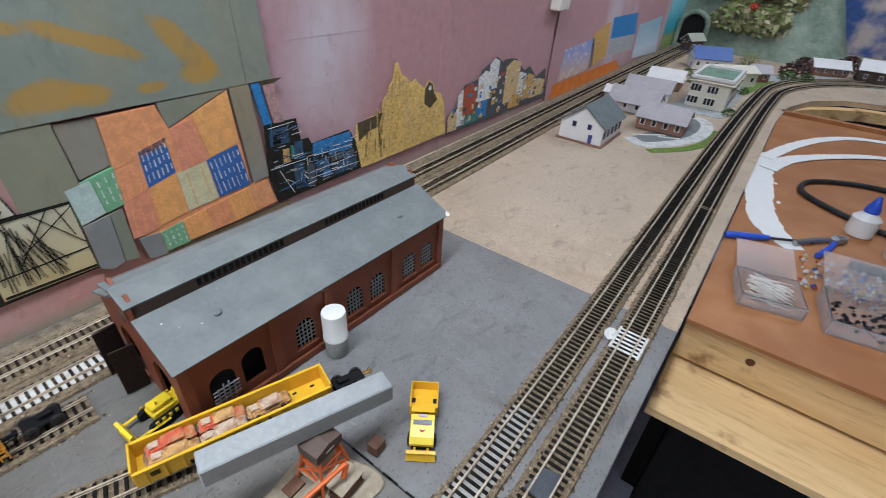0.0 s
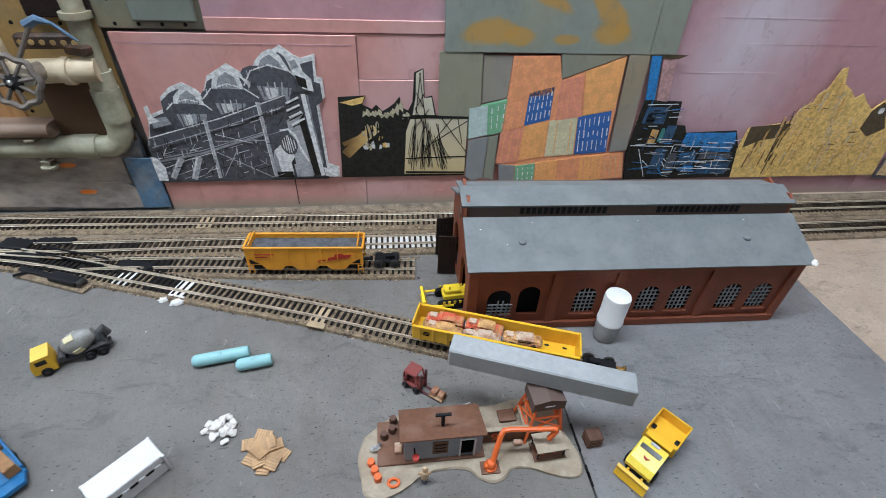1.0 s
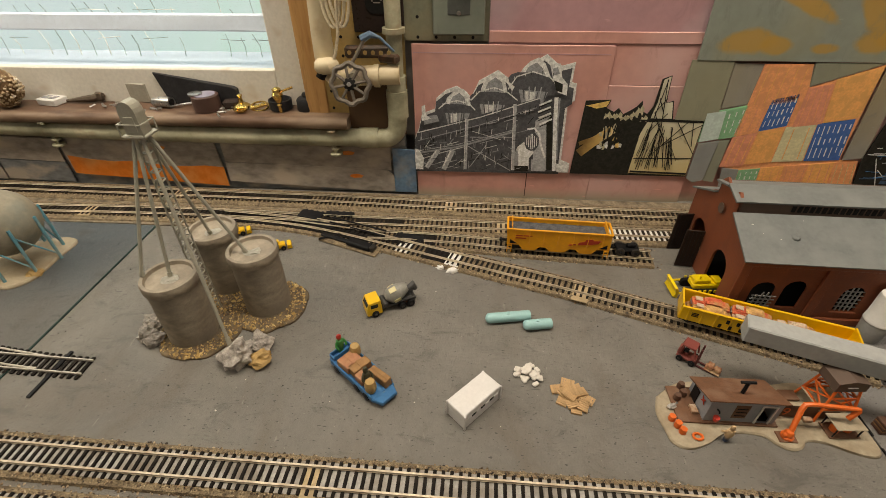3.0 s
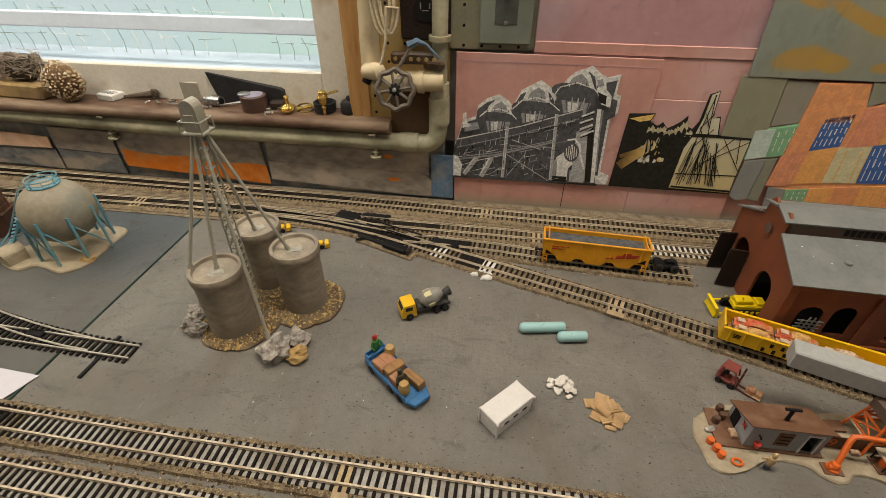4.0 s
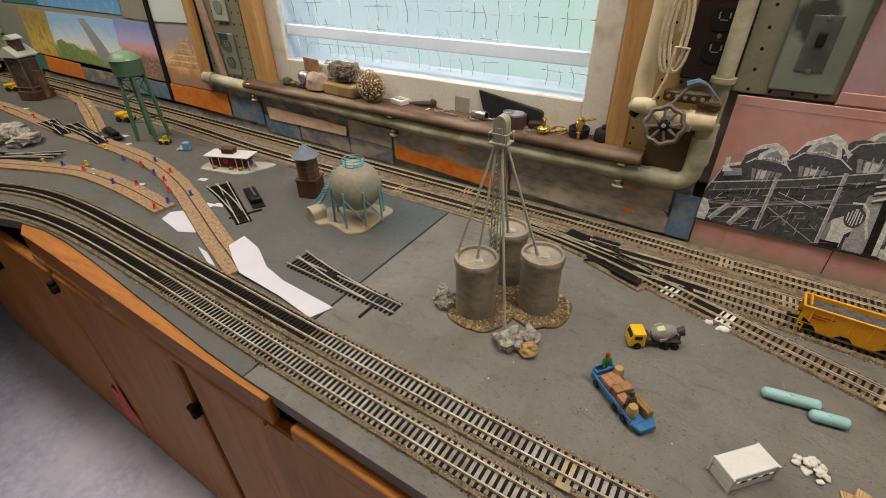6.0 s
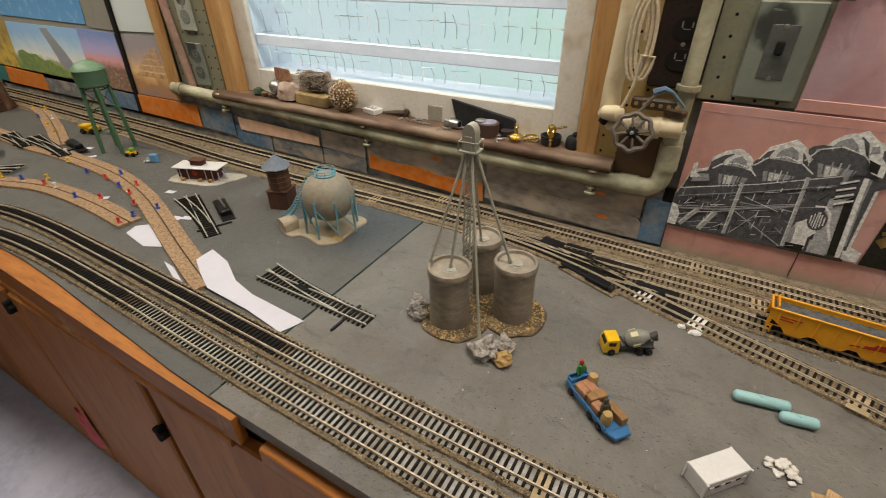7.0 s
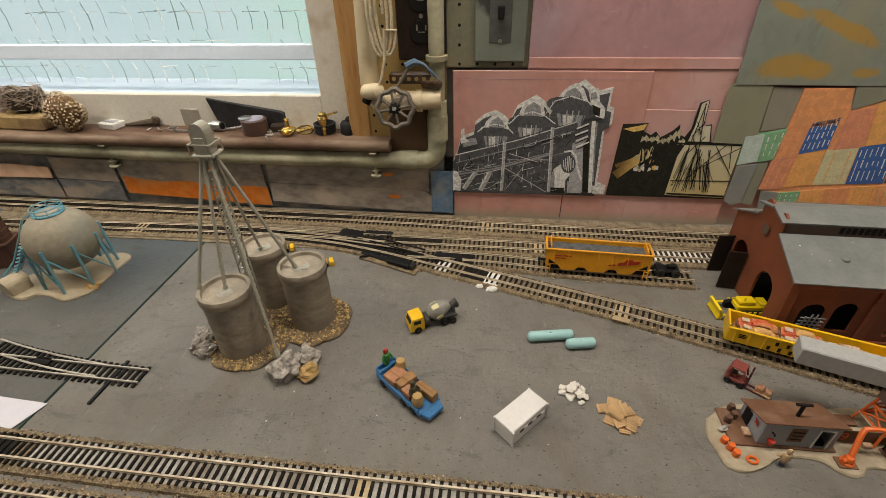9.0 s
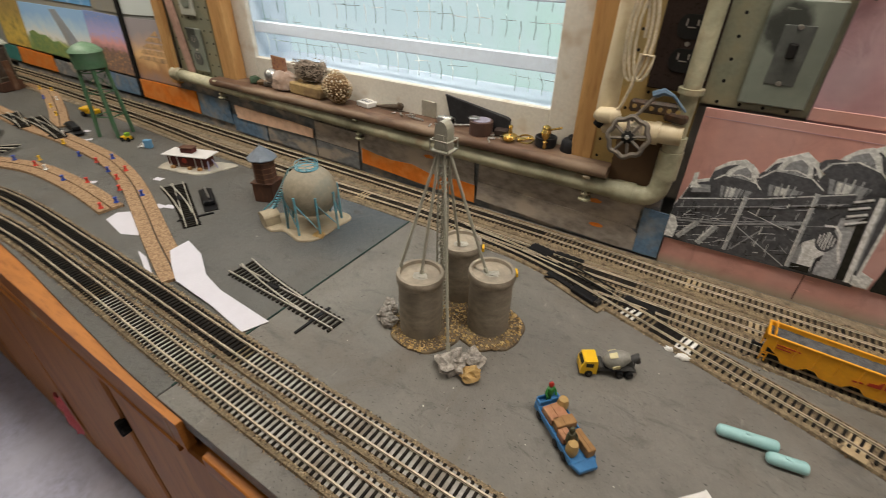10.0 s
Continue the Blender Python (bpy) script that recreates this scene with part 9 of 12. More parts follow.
part("door_frame", Geo().box((0.0013, 0.0016, 0.0255), (0.0145, -HWY / 2 - 0.001, 0.0022)).box((0.0013, 0.0016, 0.0255), (0.0267, -HWY / 2 - 0.001, 0.0022)).box((0.0135, 0.0016, 0.0013), (0.0206, -HWY / 2 - 0.001, 0.0270)), M["white_plastic"], hut, "white door frame")
part("side_door", Geo().box((0.001, 0.010, 0.0165), (-HWX / 2 - 0.0009, 0.006, 0.0026)), M["black"], hut)
part("side_step", Geo().box((0.006, 0.009, 0.0035), (-HWX / 2 - 0.005, -0.007, 0.0022), 0.0005), M["crush"][2], hut)
part("red_pail", Geo().lathe([(0.0024, 0), (0.0030, 0.0045)], 10, (-0.0225, -HWY / 2 - 0.0036, 0.007)), plain("red_pail_plastic", (0.5, 0.04, 0.025)), hut, "red fire pail on the wall")
part("wall_lamp", Geo().tube([(-0.0235, -HWY / 2 - 0.0008, 0.020), (-0.0235, -HWY / 2 - 0.004, 0.021), (-0.0235, -HWY / 2 - 0.005, 0.0195)], 0.0008, 6), M["black"], hut)
part("wall_sign", Geo().prism([(-0.003, -0.003), (0.0, -0.0012), (0.003, -0.003), (0.0015, 0.0), (0.003, 0.003), (0.0, 0.0012), (-0.003, 0.003), (-0.0015, 0.0)], 0.0006, m=Matrix.Translation((-HWX / 2 - 0.0010, -0.008, 0.020)) @ Matrix.Rotation(radians(-90), 4, "Y")), M["decal_red"], hut, "red painted mark on the end wall")
M["yard_orange"] = plain("orange_plastic_yard", (0.68, 0.13, 0.02), 0.4, 0.1)
rk = thing("yard_wall", 0.4145, -0.398, BZ, 0, "low brown timber wall with an orange painted nine", "wall")
part("panel", Geo().box((0.058, 0.002, 0.018), (0.002, 0, 0), 0.0004), M["rust_roof"], rk)
part("coping", Geo().box((0.060, 0.004, 0.001), (0.002, 0, 0.018), 0.0002), M["yard"], rk)
num = bpy.data.curves.new("numeral", "FONT")
num.body, num.size, num.extrude, num.align_x = "9", 0.015, 0.0002, "CENTER"
num.materials.append(M["yard_orange"])
nine = new("numeral", num)
nine.parent = rk
nine.matrix_local = pose(-0.0165, -0.0013, 0.0035, 90, 0, 0)
part("bench_box", Geo().box((0.008, 0.005, 0.004), (0.004, -0.004, 0), 0.0008), M["crush"][2], rk)
solo("trapdoor", Geo().box((0.016, 0.012, 0.0025), (0, 0, 0), 0.0005), M["rust_roof"], 0.4145, -0.3755, BZ + 0.0005, 3, "square brown hatch board on the yard base", "hatch")

crane = thing("jib_crane", 0.3905, -0.421, BZ, 0, "orange toy jib crane on a small base", "crane")
part("foot_plate", Geo().box((0.016, 0.011, 0.0016), (0, 0, 0), 0.0004), M["rust_roof"], crane)
part("gear_base", Geo().lathe([(0.0055, 0), (0.0055, 0.002), (0.004, 0.003), (0.0042, 0.006), (0.0028, 0.008)], 12, (0, 0, 0.0016)).box((0.009, 0.004, 0.005), (-0.001, -0.001, 0.003), 0.001), M["yard_orange"], crane, smooth=True)
part("jib", Geo().tube([(0.001, 0, 0.006), (0.0085, 0.012, 0.0265), (0.0115, 0.0145, 0.0305), (0.017, 0.0145, 0.0315), (0.054, 0.0115, 0.032)], [0.0024, 0.0024, 0.0024, 0.0022, 0.002], 8), M["yard_orange"], crane, "bent orange jib", smooth=True)
part("hook_arm", Geo().tube([(0.054, 0.0115, 0.032), (0.055, 0.011, 0.030), (0.050, 0.010, 0.020)], 0.0024, 8), M["yard_orange"], crane, smooth=True)

tow = thing("loading_tower", 0.4405, -0.3855, BZ, 4, "orange lattice loading tower with a brown bin", "tower")
TWX, TWY, THT = 0.015, 0.0135, 0.040
for sx in (-1, 1):
    for sy in (-1, 1):
        part("leg", Geo().rod((sx * (TWX + 0.002), sy * (TWY + 0.002), 0), (sx * TWX * 0.72, sy * TWY * 0.72, THT), 0.0013, 6), M["yard_orange"], tow)
for z, k in ((0.0135, 0.98), (0.028, 0.82)):
    part("girdle", Geo().box((2 * TWX * k, 0.0014, 0.0016), (0, -TWY * k, z)).box((2 * TWX * k, 0.0014, 0.0016), (0, TWY * k, z)).box((0.0014, 2 * TWY * k, 0.0016), (-TWX * k, 0, z)).box((0.0014, 2 * TWY * k, 0.0016), (TWX * k, 0, z)), M["yard_orange"], tow)
for sy in (-1, 1):
    part("cross_brace", Geo().rod((-TWX, sy * TWY, 0.014), (TWX * 0.8, sy * TWY * 0.8, 0.029), 0.0009, 5).rod((TWX, sy * TWY, 0.014), (-TWX * 0.8, sy * TWY * 0.8, 0.029), 0.0009, 5), M["yard_orange"], tow)
for sx in (-1, 1):
    part("cross_brace", Geo().rod((sx * TWX, -TWY, 0.014), (sx * TWX * 0.8, TWY * 0.8, 0.029), 0.0009, 5).rod((sx * TWX, TWY, 0.014), (sx * TWX * 0.8, -TWY * 0.8, 0.029), 0.0009, 5), M["yard_orange"], tow)
part("bin", Geo().prism([(-0.014, 0.0), (0.014, 0.0), (0.014, 0.010), (0, 0.0135), (-0.014, 0.010)], 0.022, m=Matrix.Translation((0, 0.011, THT - 0.001)) @ UP), M["clerestory"], tow, "dark brown peaked bin with a pale bar")
part("lettering_bar", Geo().box((0.009, 0.0004, 0.0012), (0, -0.0113, THT + 0.004)), M["white_plastic"], tow)
part("deck", Geo().box((0.033, 0.028, 0.0014), (0, 0, 0.0125), 0.0003), M["yard"], tow)
sheltr = thing("pump_shelter", 0.4425, -0.4105, BZ, 4, "small open shelter with orange pumps under a tan roof", "shelter")
part("floor_board", Geo().box((0.028, 0.017, 0.0016), (0, 0, 0), 0.0004), M["rust_roof"], sheltr)
part("shelter_roof", Geo().box((0.027, 0.018, 0.0012), (0, 0, 0.0135), 0.0003), M["yard"], sheltr)
for sx in (-1, 1):
    for sy in (-1, 1):
        part("post", Geo().rod((sx * 0.0115, sy * 0.007, 0.0016), (sx * 0.0115, sy * 0.007, 0.0136), 0.0007, 6), M["black"], sheltr)
    part("pump", Geo().lathe([(0.004, 0), (0.0044, 0.004), (0.003, 0.007), (0.001, 0.008)], 10, (sx * 0.0055, 0, 0.0016)), M["yard_orange"], sheltr, "orange pump", smooth=True)
for k, (x, y, h) in enumerate(((0.2955, -0.4165, 0.007), (0.2925, -0.4095, 0.006), (0.298, -0.4225, 0.0065))):
    t = thing("oil_drum", x, y, BZ, 20 * k, "small orange oil drum on the yard base", "drum", "orange drums")
    part("barrel", Geo().lathe([(0.003, 0), (0.0033, 0.0006), (0.003, h * 0.33), (0.0033, h * 0.36), (0.003, h * 0.66), (0.0033, h * 0.7), (0.003, h)], 12), M["yard_orange"], t, smooth=True)
solo("hose_coil", Geo().tube([(0.0042 * math.cos(a), 0.0032 * math.sin(a), 0.0014) for a in [2 * math.pi * i / 14 for i in range(14)]], 0.0012, 6, closed=True), M["yard_orange"], 0.3105, -0.4265, BZ, 0, "coil of orange hose on the yard base", "hose", smooth=True)
for x, y in ((0.3105, -0.3825), (0.3035, -0.3875), (0.3115, -0.3735)):
    t = thing("wood_barrel", x, y, BZ, 0, "small brown wooden barrel beside the hut", "barrel", "brown barrels")
    part("cask", Geo().lathe([(0.0028, 0), (0.0036, 0.003), (0.0036, 0.006), (0.0029, 0.009), (0.0023, 0.0088)], 12), M["crate_brown"], t, smooth=True)
    part("top", Geo().lathe([(0.0023, 0.0082), (0.0023, 0.0084)], 12), M["dark"], t)
solo("toy_worker", figurine(1.15), capped("blue_and_tan_toy", (0.03, 0.05, 0.11), (0.52, 0.36, 0.20), 0.0075), 0.3355, -0.4265, 0, 0, "moulded toy worker in blue and tan", "toy figure", "toy figures", smooth=True)
solo("toy_animal_block", Geo().lump(0.0032, (0, 0, 0.003), (1.5, 0.8, 0.9), 0.3).rod((0.003, 0, 0.003), (0.0048, 0, 0.0068), 0.0012, 6), capped("black_and_white_toy", (0.55, 0.52, 0.48), (0.03, 0.03, 0.03), 0.004), 0.296, -0.397, BZ, 20, "small black and white moulded toy on the yard", "toy figure", "toy figures", smooth=True)
solo("paper_scrap", Geo().lump(0.0028, (0, 0, 0.0018), (1.2, 0.8, 0.6), 0.5), M["white_plastic"], 0.3815, -0.360, 0.0, 30, "crumpled scrap of white paper", "paper")

# ---- silo plant ----
plant = thing("silo_ground", -0.185, -0.300, 0, 0, "round gravel base under the silos", "scenery base")
M["silo"] = mat("weathered_grey_silo", (0.31, 0.262, 0.20), 0.65, fine=120, coarse=28, var=0.35, other=(0.205, 0.175, 0.14), lo=0.42, hi=0.68, bump=0.8, bscale=90, depth=0.0018, stretch=(0.8, 0.8, 1.2))
M["gravel"] = island_mat("golden_gravel", [(0.52, 0.34, 0.12), (0.66, 0.48, 0.22), (0.26, 0.17, 0.08), (0.40, 0.27, 0.12), (0.18, 0.125, 0.07), (0.60, 0.42, 0.17)])
g = Geo()
SILOS = ((-0.2185, -0.3315), (-0.150, -0.2805), (-0.215, -0.2445))
sr = random.Random(4)
M["plant_base"] = mat("brown_base", (0.12, 0.09, 0.06), 0.85, fine=300, coarse=50, var=0.35, other=(0.22, 0.16, 0.09), bump=0.9, bscale=300, depth=0.0015)
# an uneven round slab under each silo, with gravel spread between slab edge and silo foot
LOBES = ((-0.2135, -0.3285, 0.0455, 0.0028), (-0.148, -0.283, 0.0450, 0.0033), (-0.212, -0.2475, 0.040, 0.0023))
for k, (lx, ly, lr_, lh) in enumerate(LOBES):
    rim_ = []
    for i in range(44):
        a = 2 * math.pi * i / 44
        q = lr_ * (1 + 0.13 * noise.noise(Vector((math.cos(a) * 1.8, math.sin(a) * 1.8, 4 + 3 * k))))
        rim_.append((lx + 0.185 + q * math.cos(a), ly + 0.300 + q * math.sin(a)))
    part("base_slab", Geo().prism(rim_, lh, ch=0.0012), M["plant_base"], plant)
for _ in range(2000):
    lx, ly, lr_, lh = sr.choice(LOBES)
    a, q = sr.uniform(0, 6.283), lr_ * math.sqrt(sr.uniform(0.30, 0.96))
    x, y = lx + 0.185 + q * math.cos(a), ly + 0.300 + q * math.sin(a)
    if any(math.hypot(x - 0.185 - sx, y - 0.300 - sy) < 0.0265 for sx, sy in SILOS):
        continue
    big = sr.random() < (0.16 if q > lr_ * 0.82 else 0.03)
    g.pebble(sr.uniform(0.0024, 0.0036) if big else sr.uniform(0.0006, 0.0017), (x, y, lh + 0.0004))
tagged(part("gravel", g, M["gravel"], plant, "golden gravel with larger pebbles"), kind="stuff")
for sx, sy in SILOS:
    s = thing("silo", sx, sy, 0.0028, 30, "weathered grey cylindrical silo with a rimmed top", "silo", "three silos")
    R, H = 0.0268, 0.0845
    part("shell", Geo().lathe([(R * (0.985 + 0.022 * noise.noise(Vector((sx * 90, 0, i * 0.83)))), (H - 0.012) * i / 16) for i in range(16)] + [(R, H - 0.012)], 30), M["silo"], s, smooth=True)
    part("rim", Geo().lathe([(R, H - 0.012), (R * 1.06, H - 0.010), (R * 1.07, H - 0.003), (R * 1.03, H), (R * 0.90, H), (R * 0.86, H - 0.004), (0.001, H - 0.0055)], 30, caps=False), M["silo"], s, smooth=True)
    part("top_hatch", Geo().lump(0.008, (0.0, -0.002, H - 0.0055), (1.3, 1.0, 0.32), 0.4), mat("pale_hatch", (0.40, 0.38, 0.32), 0.6) if sx == SILOS[0][0] else bpy.data.materials["pale_hatch"], s)
M["mast"] = plain("putty_grey_plastic", (0.36, 0.345, 0.28), 0.5, 0.1)
mast = thing("loading_mast", -0.211, -0.296, 0.0028, 0, "tall putty-grey lattice mast with a hooded head", "mast")
for sx in (-1, 1):
    for sy in (-1, 1):
        part("leg", Geo().rod((sx * 0.005, sy * 0.005, 0), (sx * 0.0038, sy * 0.0038, 0.225), 0.0010, 6), M["mast"], mast)
for k in range(22):
    z = 0.01 + 0.0098 * k
    q = 0.0049 - 0.0012 * k / 22
    part("rung", Geo().box((2 * q, 0.0010, 0.0012), (0, -q, z)).box((2 * q, 0.0010, 0.0012), (0, q, z)).box((0.0010, 2 * q, 0.0012), (-q, 0, z)).box((0.0010, 2 * q, 0.0012), (q, 0, z)), M["mast"], mast)
for k in range(11):
    z = 0.012 + 0.0196 * k
    part("brace", Geo().rod((-0.0045, -0.0045, z), (0.0045, -0.0045, z + 0.017), 0.0007, 5), M["mast"], mast)
part("platform", Geo().box((0.023, 0.021, 0.0022), (0, 0, 0.224), 0.0004), M["mast"], mast)
for s in (-1, 1):
    part("railing", Geo().tube([(s * 0.011, -0.010, 0.226), (s * 0.011, -0.010, 0.237), (s * 0.011, 0.010, 0.237), (s * 0.011, 0.010, 0.226)], 0.0008, 5), M["mast"], mast)
    part("railing", Geo().tube([(-0.011, s * 0.010, 0.226), (-0.011, s * 0.010, 0.237), (0.011, s * 0.010, 0.237), (0.011, s * 0.010, 0.226)], 0.0008, 5), M["mast"], mast)
part("head", Geo().prism([(-0.0080, 0), (0.0080, 0), (0.0080, 0.020)] + [(0.0080 * math.cos(a), 0.020 + 0.0105 * math.sin(a)) for a in [math.pi * i / 8 for i in range(1, 8)]] + [(-0.0080, 0.020)], 0.013, m=Matrix.Translation((0, 0.0065, 0.226)) @ UP), M["mast"], mast, "rounded hooded head")
part("head_door", Geo().box((0.009, 0.001, 0.014), (0, -0.0069, 0.229), 0.0003), M["mast"], mast)
HD = Vector((-0.211, -0.296, 0.227))


def chute(target, label):
    a, b = HD, Vector(target)
    d = (b - a)
    t = thing("chute_pipe", a.x, a.y, a.z, 0, label, "pipe", "chutes from the mast")
    o = Vector((d.x, d.y, 0)).normalized() * 0.006
    part("pipe", Geo().tube([o, o + (d - o) * 0.5, d], 0.0018, 8), M["mast"], t, smooth=True)
    part("nozzle", Geo().rod(d * 0.96, d, 0.0026, 8), M["mast"], t, smooth=True)


chute((-0.2185, -0.3295, 0.083), "slanting grey chute pipe to a silo")
chute((-0.156, -0.283, 0.083), "slanting grey chute pipe to a silo")
chute((-0.214, -0.250, 0.083), "slanting grey chute pipe to a silo")
chute((-0.244, -0.336, 0.088), "slanting grey chute pipe to the ground")
chute((-0.162, -0.357, 0.012), "slanting grey chute pipe to the rocks")
M["rock"] = mat("grey_brown_rock", (0.34, 0.305, 0.27), 0.85, fine=260, coarse=110, var=0.5, other=(0.60, 0.55, 0.48), bump=1.0, bscale=200, depth=0.005)
M["rock_gold"] = mat("golden_rock", (0.46, 0.30, 0.12), 0.8, fine=200, coarse=60, var=0.3, bump=0.8, bscale=130, depth=0.002)
for x, y, r, sq, key in ((-0.268, -0.344, 0.010, (1.1, 0.9, 0.8), "rock"), (-0.256, -0.350, 0.009, (1.0, 1.1, 0.9), "rock"), (-0.276, -0.322, 0.009, (1.1, 0.8, 0.8), "rock"), (-0.266, -0.330, 0.008, (0.9, 1.0, 0.9), "rock"), (-0.149, -0.368, 0.0165, (1.1, 1.0, 0.8), "rock"), (-0.133, -0.350, 0.013, (1.0, 0.9, 0.75), "rock"), (-0.125, -0.369, 0.0115, (1.1, 0.8, 0.6), "rock_gold")):
    solo("rock", Geo().lump(r, (0, 0, r * 0.55), sq, 0.50, 14, 10, sr), M[key], x, y, 0, sr.uniform(0, 360), "small rough rock beside the silo base", "rock", "rocks by the silos")
for x, y in ((-0.178, -0.168), (-0.252, -0.136)):
    t = thing("wheel_loader", x, y, 0, 25, "small yellow toy loader behind the silos", "loader", "yellow loaders")
    part("body", Geo().box((0.016, 0.010, 0.007), (0, 0, 0.003), 0.0012).box((0.007, 0.008, 0.005), (-0.003, 0, 0.010), 0.001), M["yellow"], t)
    part("bucket", Geo().prism([(0, 0), (0.007, 0), (0.006, 0.006), (0.001, 0.006)], 0.013, m=Matrix.Translation((0.010, 0.0065, 0.002)) @ UP), M["yellow"], t)
    wheels(t, [(0.005, -0.0052), (0.005, 0.0052), (-0.006, -0.0052), (-0.006, 0.0052)], 0.0035, 0.003)

# ---- point motor and track ends ----
pm = thing("point_motor", -0.080, -0.1535, 0, -21, "long black point motor on a strip of ballast", "point motor")
part("ballast_strip", Geo().box((0.098, 0.020, 0.0035), (0, 0, 0), 0.0012), M["roadbed"], pm)
part("motor_case", Geo().box((0.040, 0.013, 0.008), (0.018, 0, 0.0035), 0.0015), M["black"], pm)
part("throw_bar", Geo().box((0.050, 0.007, 0.004), (-0.025, 0.001, 0.0035), 0.001), M["black"], pm)
part("roller", Geo().rod((0.040, -0.005, 0.008), (0.040, 0.005, 0.008), 0.004, 10), M["wheel"], pm, smooth=True)
part("tie_rod", Geo().rod((-0.045, -0.012, 0.006), (-0.020, 0.016, 0.006), 0.0016, 6), M["black"], pm)
frog = thing("turnout_frog", -0.135, -0.115, 0.0045, -14, "black plastic turnout parts between the main tracks", "turnout")
part("frog_plate", Geo().box((0.05, 0.012, 0.003), (0, 0.004, 0.0005), 0.0006), M["black"], frog)
part("point_blade", Geo().rod((-0.045, -0.004, 0.0052), (0.05, 0.004, 0.0052), 0.0011, 6), M["rail"], frog)
part("guard_rail", Geo().rod((-0.01, 0.012, 0.0050), (0.035, 0.013, 0.0050), 0.0010, 6), M["rail"], frog)
for x, y, rz in ((0.074, -0.182, -18), (0.06, -0.045, -2), (0.14, -0.101, 0), (0.235, -0.241, -19), (-0.52, -0.095, 0), (-0.40, -0.031, 0)):
    t = thing("rail_joint_patch", x, y, 0.0046, rz, "pale patch of track bed at a rail joint", "track joint", "track joints")
    part("patch", Geo().box((0.020, 0.030, 0.0014), (0, 0, 0), 0.0004), M["bed_white"] if x == 0.074 else M["joint"], t)
for x, y, s in ((0.072, -0.2035, 1.0), (0.056, -0.1965, 0.7)):
    solo("plaster_lump", Geo().lump(0.006 * s, (0, 0, 0.002), (1.3, 0.8, 0.5), 0.5), M["bed_white"], x, y, 0.0, 10, "white plaster lump at the track edge", "plaster")
fj = thing("white_rail_patch", 0.775, -0.546, 0.0046, 0, "white painted patch across the front track", "paint patch")
part("patch", Geo().box((0.045, 0.036, 0.0012), (0, 0, 0), 0.0004), M["bed_white"], fj)
solo("plaster_lump", Geo().lump(0.010, (0, 0, 0.003), (1.0, 0.8, 0.5), 0.4), M["bed_white"], 0.778, -0.523, 0.0, 0, "white plaster lump between the front tracks", "plaster")
for y in (-0.496, -0.546):
    solo("front_joint", Geo().box((0.014, 0.030, 0.0012), (0, 0, 0), 0.0003), M["joint"], 1.22 if y < -0.52 else -0.03, y, 0.0046, 0, "tan patch at a rail joint", "track joint", "track joints")


bt = thing("black_turnout", -0.09, -0.10, 0.0046, 0, "black plastic turnout webs and blades in the main tracks", "turnout")
for wx, wy, wl, ww, wr in ((-0.066, 0.013, 0.040, 0.019, -12), (-0.022, 0.0165, 0.046, 0.011, -2), (0.097, -0.038, 0.044, 0.011, -12)):
    g = Geo().box((wl, ww, 0.0050), (0, 0, 0), 0.0012)
    for k in range(4):
        g.box((0.004, ww + 0.005, 0.0042), (wl * (-0.36 + 0.24 * k), 0, 0), 0.0006)
    w = part("web", g, M["black"], bt)
    w.location = (wx, wy, 0)
    w.rotation_euler = (0, 0, math.radians(wr))
for dy in (0.0, 0.013):
    part("black_blade", Geo().rod((-0.030, -0.010 + dy, 0.0056), (0.060, -0.041 + dy, 0.0056), 0.0013, 6), M["black"], bt)

# ---- loose points on the table ----
M["rail_pale"] = mat("pale_nickel_rail", (0.54, 0.50, 0.42), 0.4, 0.2, fine=300, coarse=60, var=0.2)


def loose_switch(x, y, rz, L, label, mirror=1, z=0.0):
    t = thing("loose_turnout", x, y, z, rz, label, "turnout", "loose turnouts")
    for k in range(int(L / 0.0082)):
        px = -L / 2 + 0.004 + 0.0082 * k
        w = 0.029 + 0.020 * (k * 0.0082 / L) ** 2
        part("sleeper", Geo().box((0.0036, w, 0.0022), (px, mirror * (w - 0.029) / 2, 0), 0.0003), M["tie"], t)
    for c in (-0.0089, 0.0089):
        part("rail", Geo().box((L, 0.0017, 0.0028), (0, c, 0.002), 0.0003), M["rail_pale"], t)
    for c in (-0.0089, 0.0089):
        pts = [(-L / 2 + L * u, c * (0.9 if u < 0.3 else 1) + mirror * 0.022 * u * u, 0.0034) for u in (0.25, 0.4, 0.55, 0.7, 0.85, 1.0)]
        part("diverging_rail", Geo().tube(pts, 0.0013, 6), M["rail_pale"], t, smooth=True)
    part("throw_tie", Geo().box((0.004, 0.060, 0.0024), (-L / 2 + 0.035, mirror * -0.010, 0), 0.0004), M["black"], t)
    part("frog", Geo().box((0.022, 0.010, 0.0030), (L * 0.12, mirror * 0.006, 0.0018), 0.0006), M["black"], t)
    return t


loose_switch(-0.414, -0.3875, 178.5, 0.215, "loose black turnout lying near the seam line", -1)
loose_switch(-0.778, -0.304, 155, 0.20, "loose turnout with a motor lying near the cork")
pmx = thing("turnout_motor", -0.757, -0.270, 0, -27, "black turnout motor beside the loose turnout", "point motor")
part("case", Geo().box((0.060, 0.020, 0.010), (0, 0, 0.002), 0.002), M["black"], pmx)
part("base", Geo().box((0.10, 0.024, 0.002), (0, 0, 0), 0.0004), M["black"], pmx)
part("rod", Geo().rod((-0.028, 0, 0.014), (0.02, 0.002, 0.014), 0.002, 6), M["steel"], pmx)
loose_switch(-1.585, -0.276, 169, 0.18, "loose turnout in a heap on the cork bed", z=0.0055)
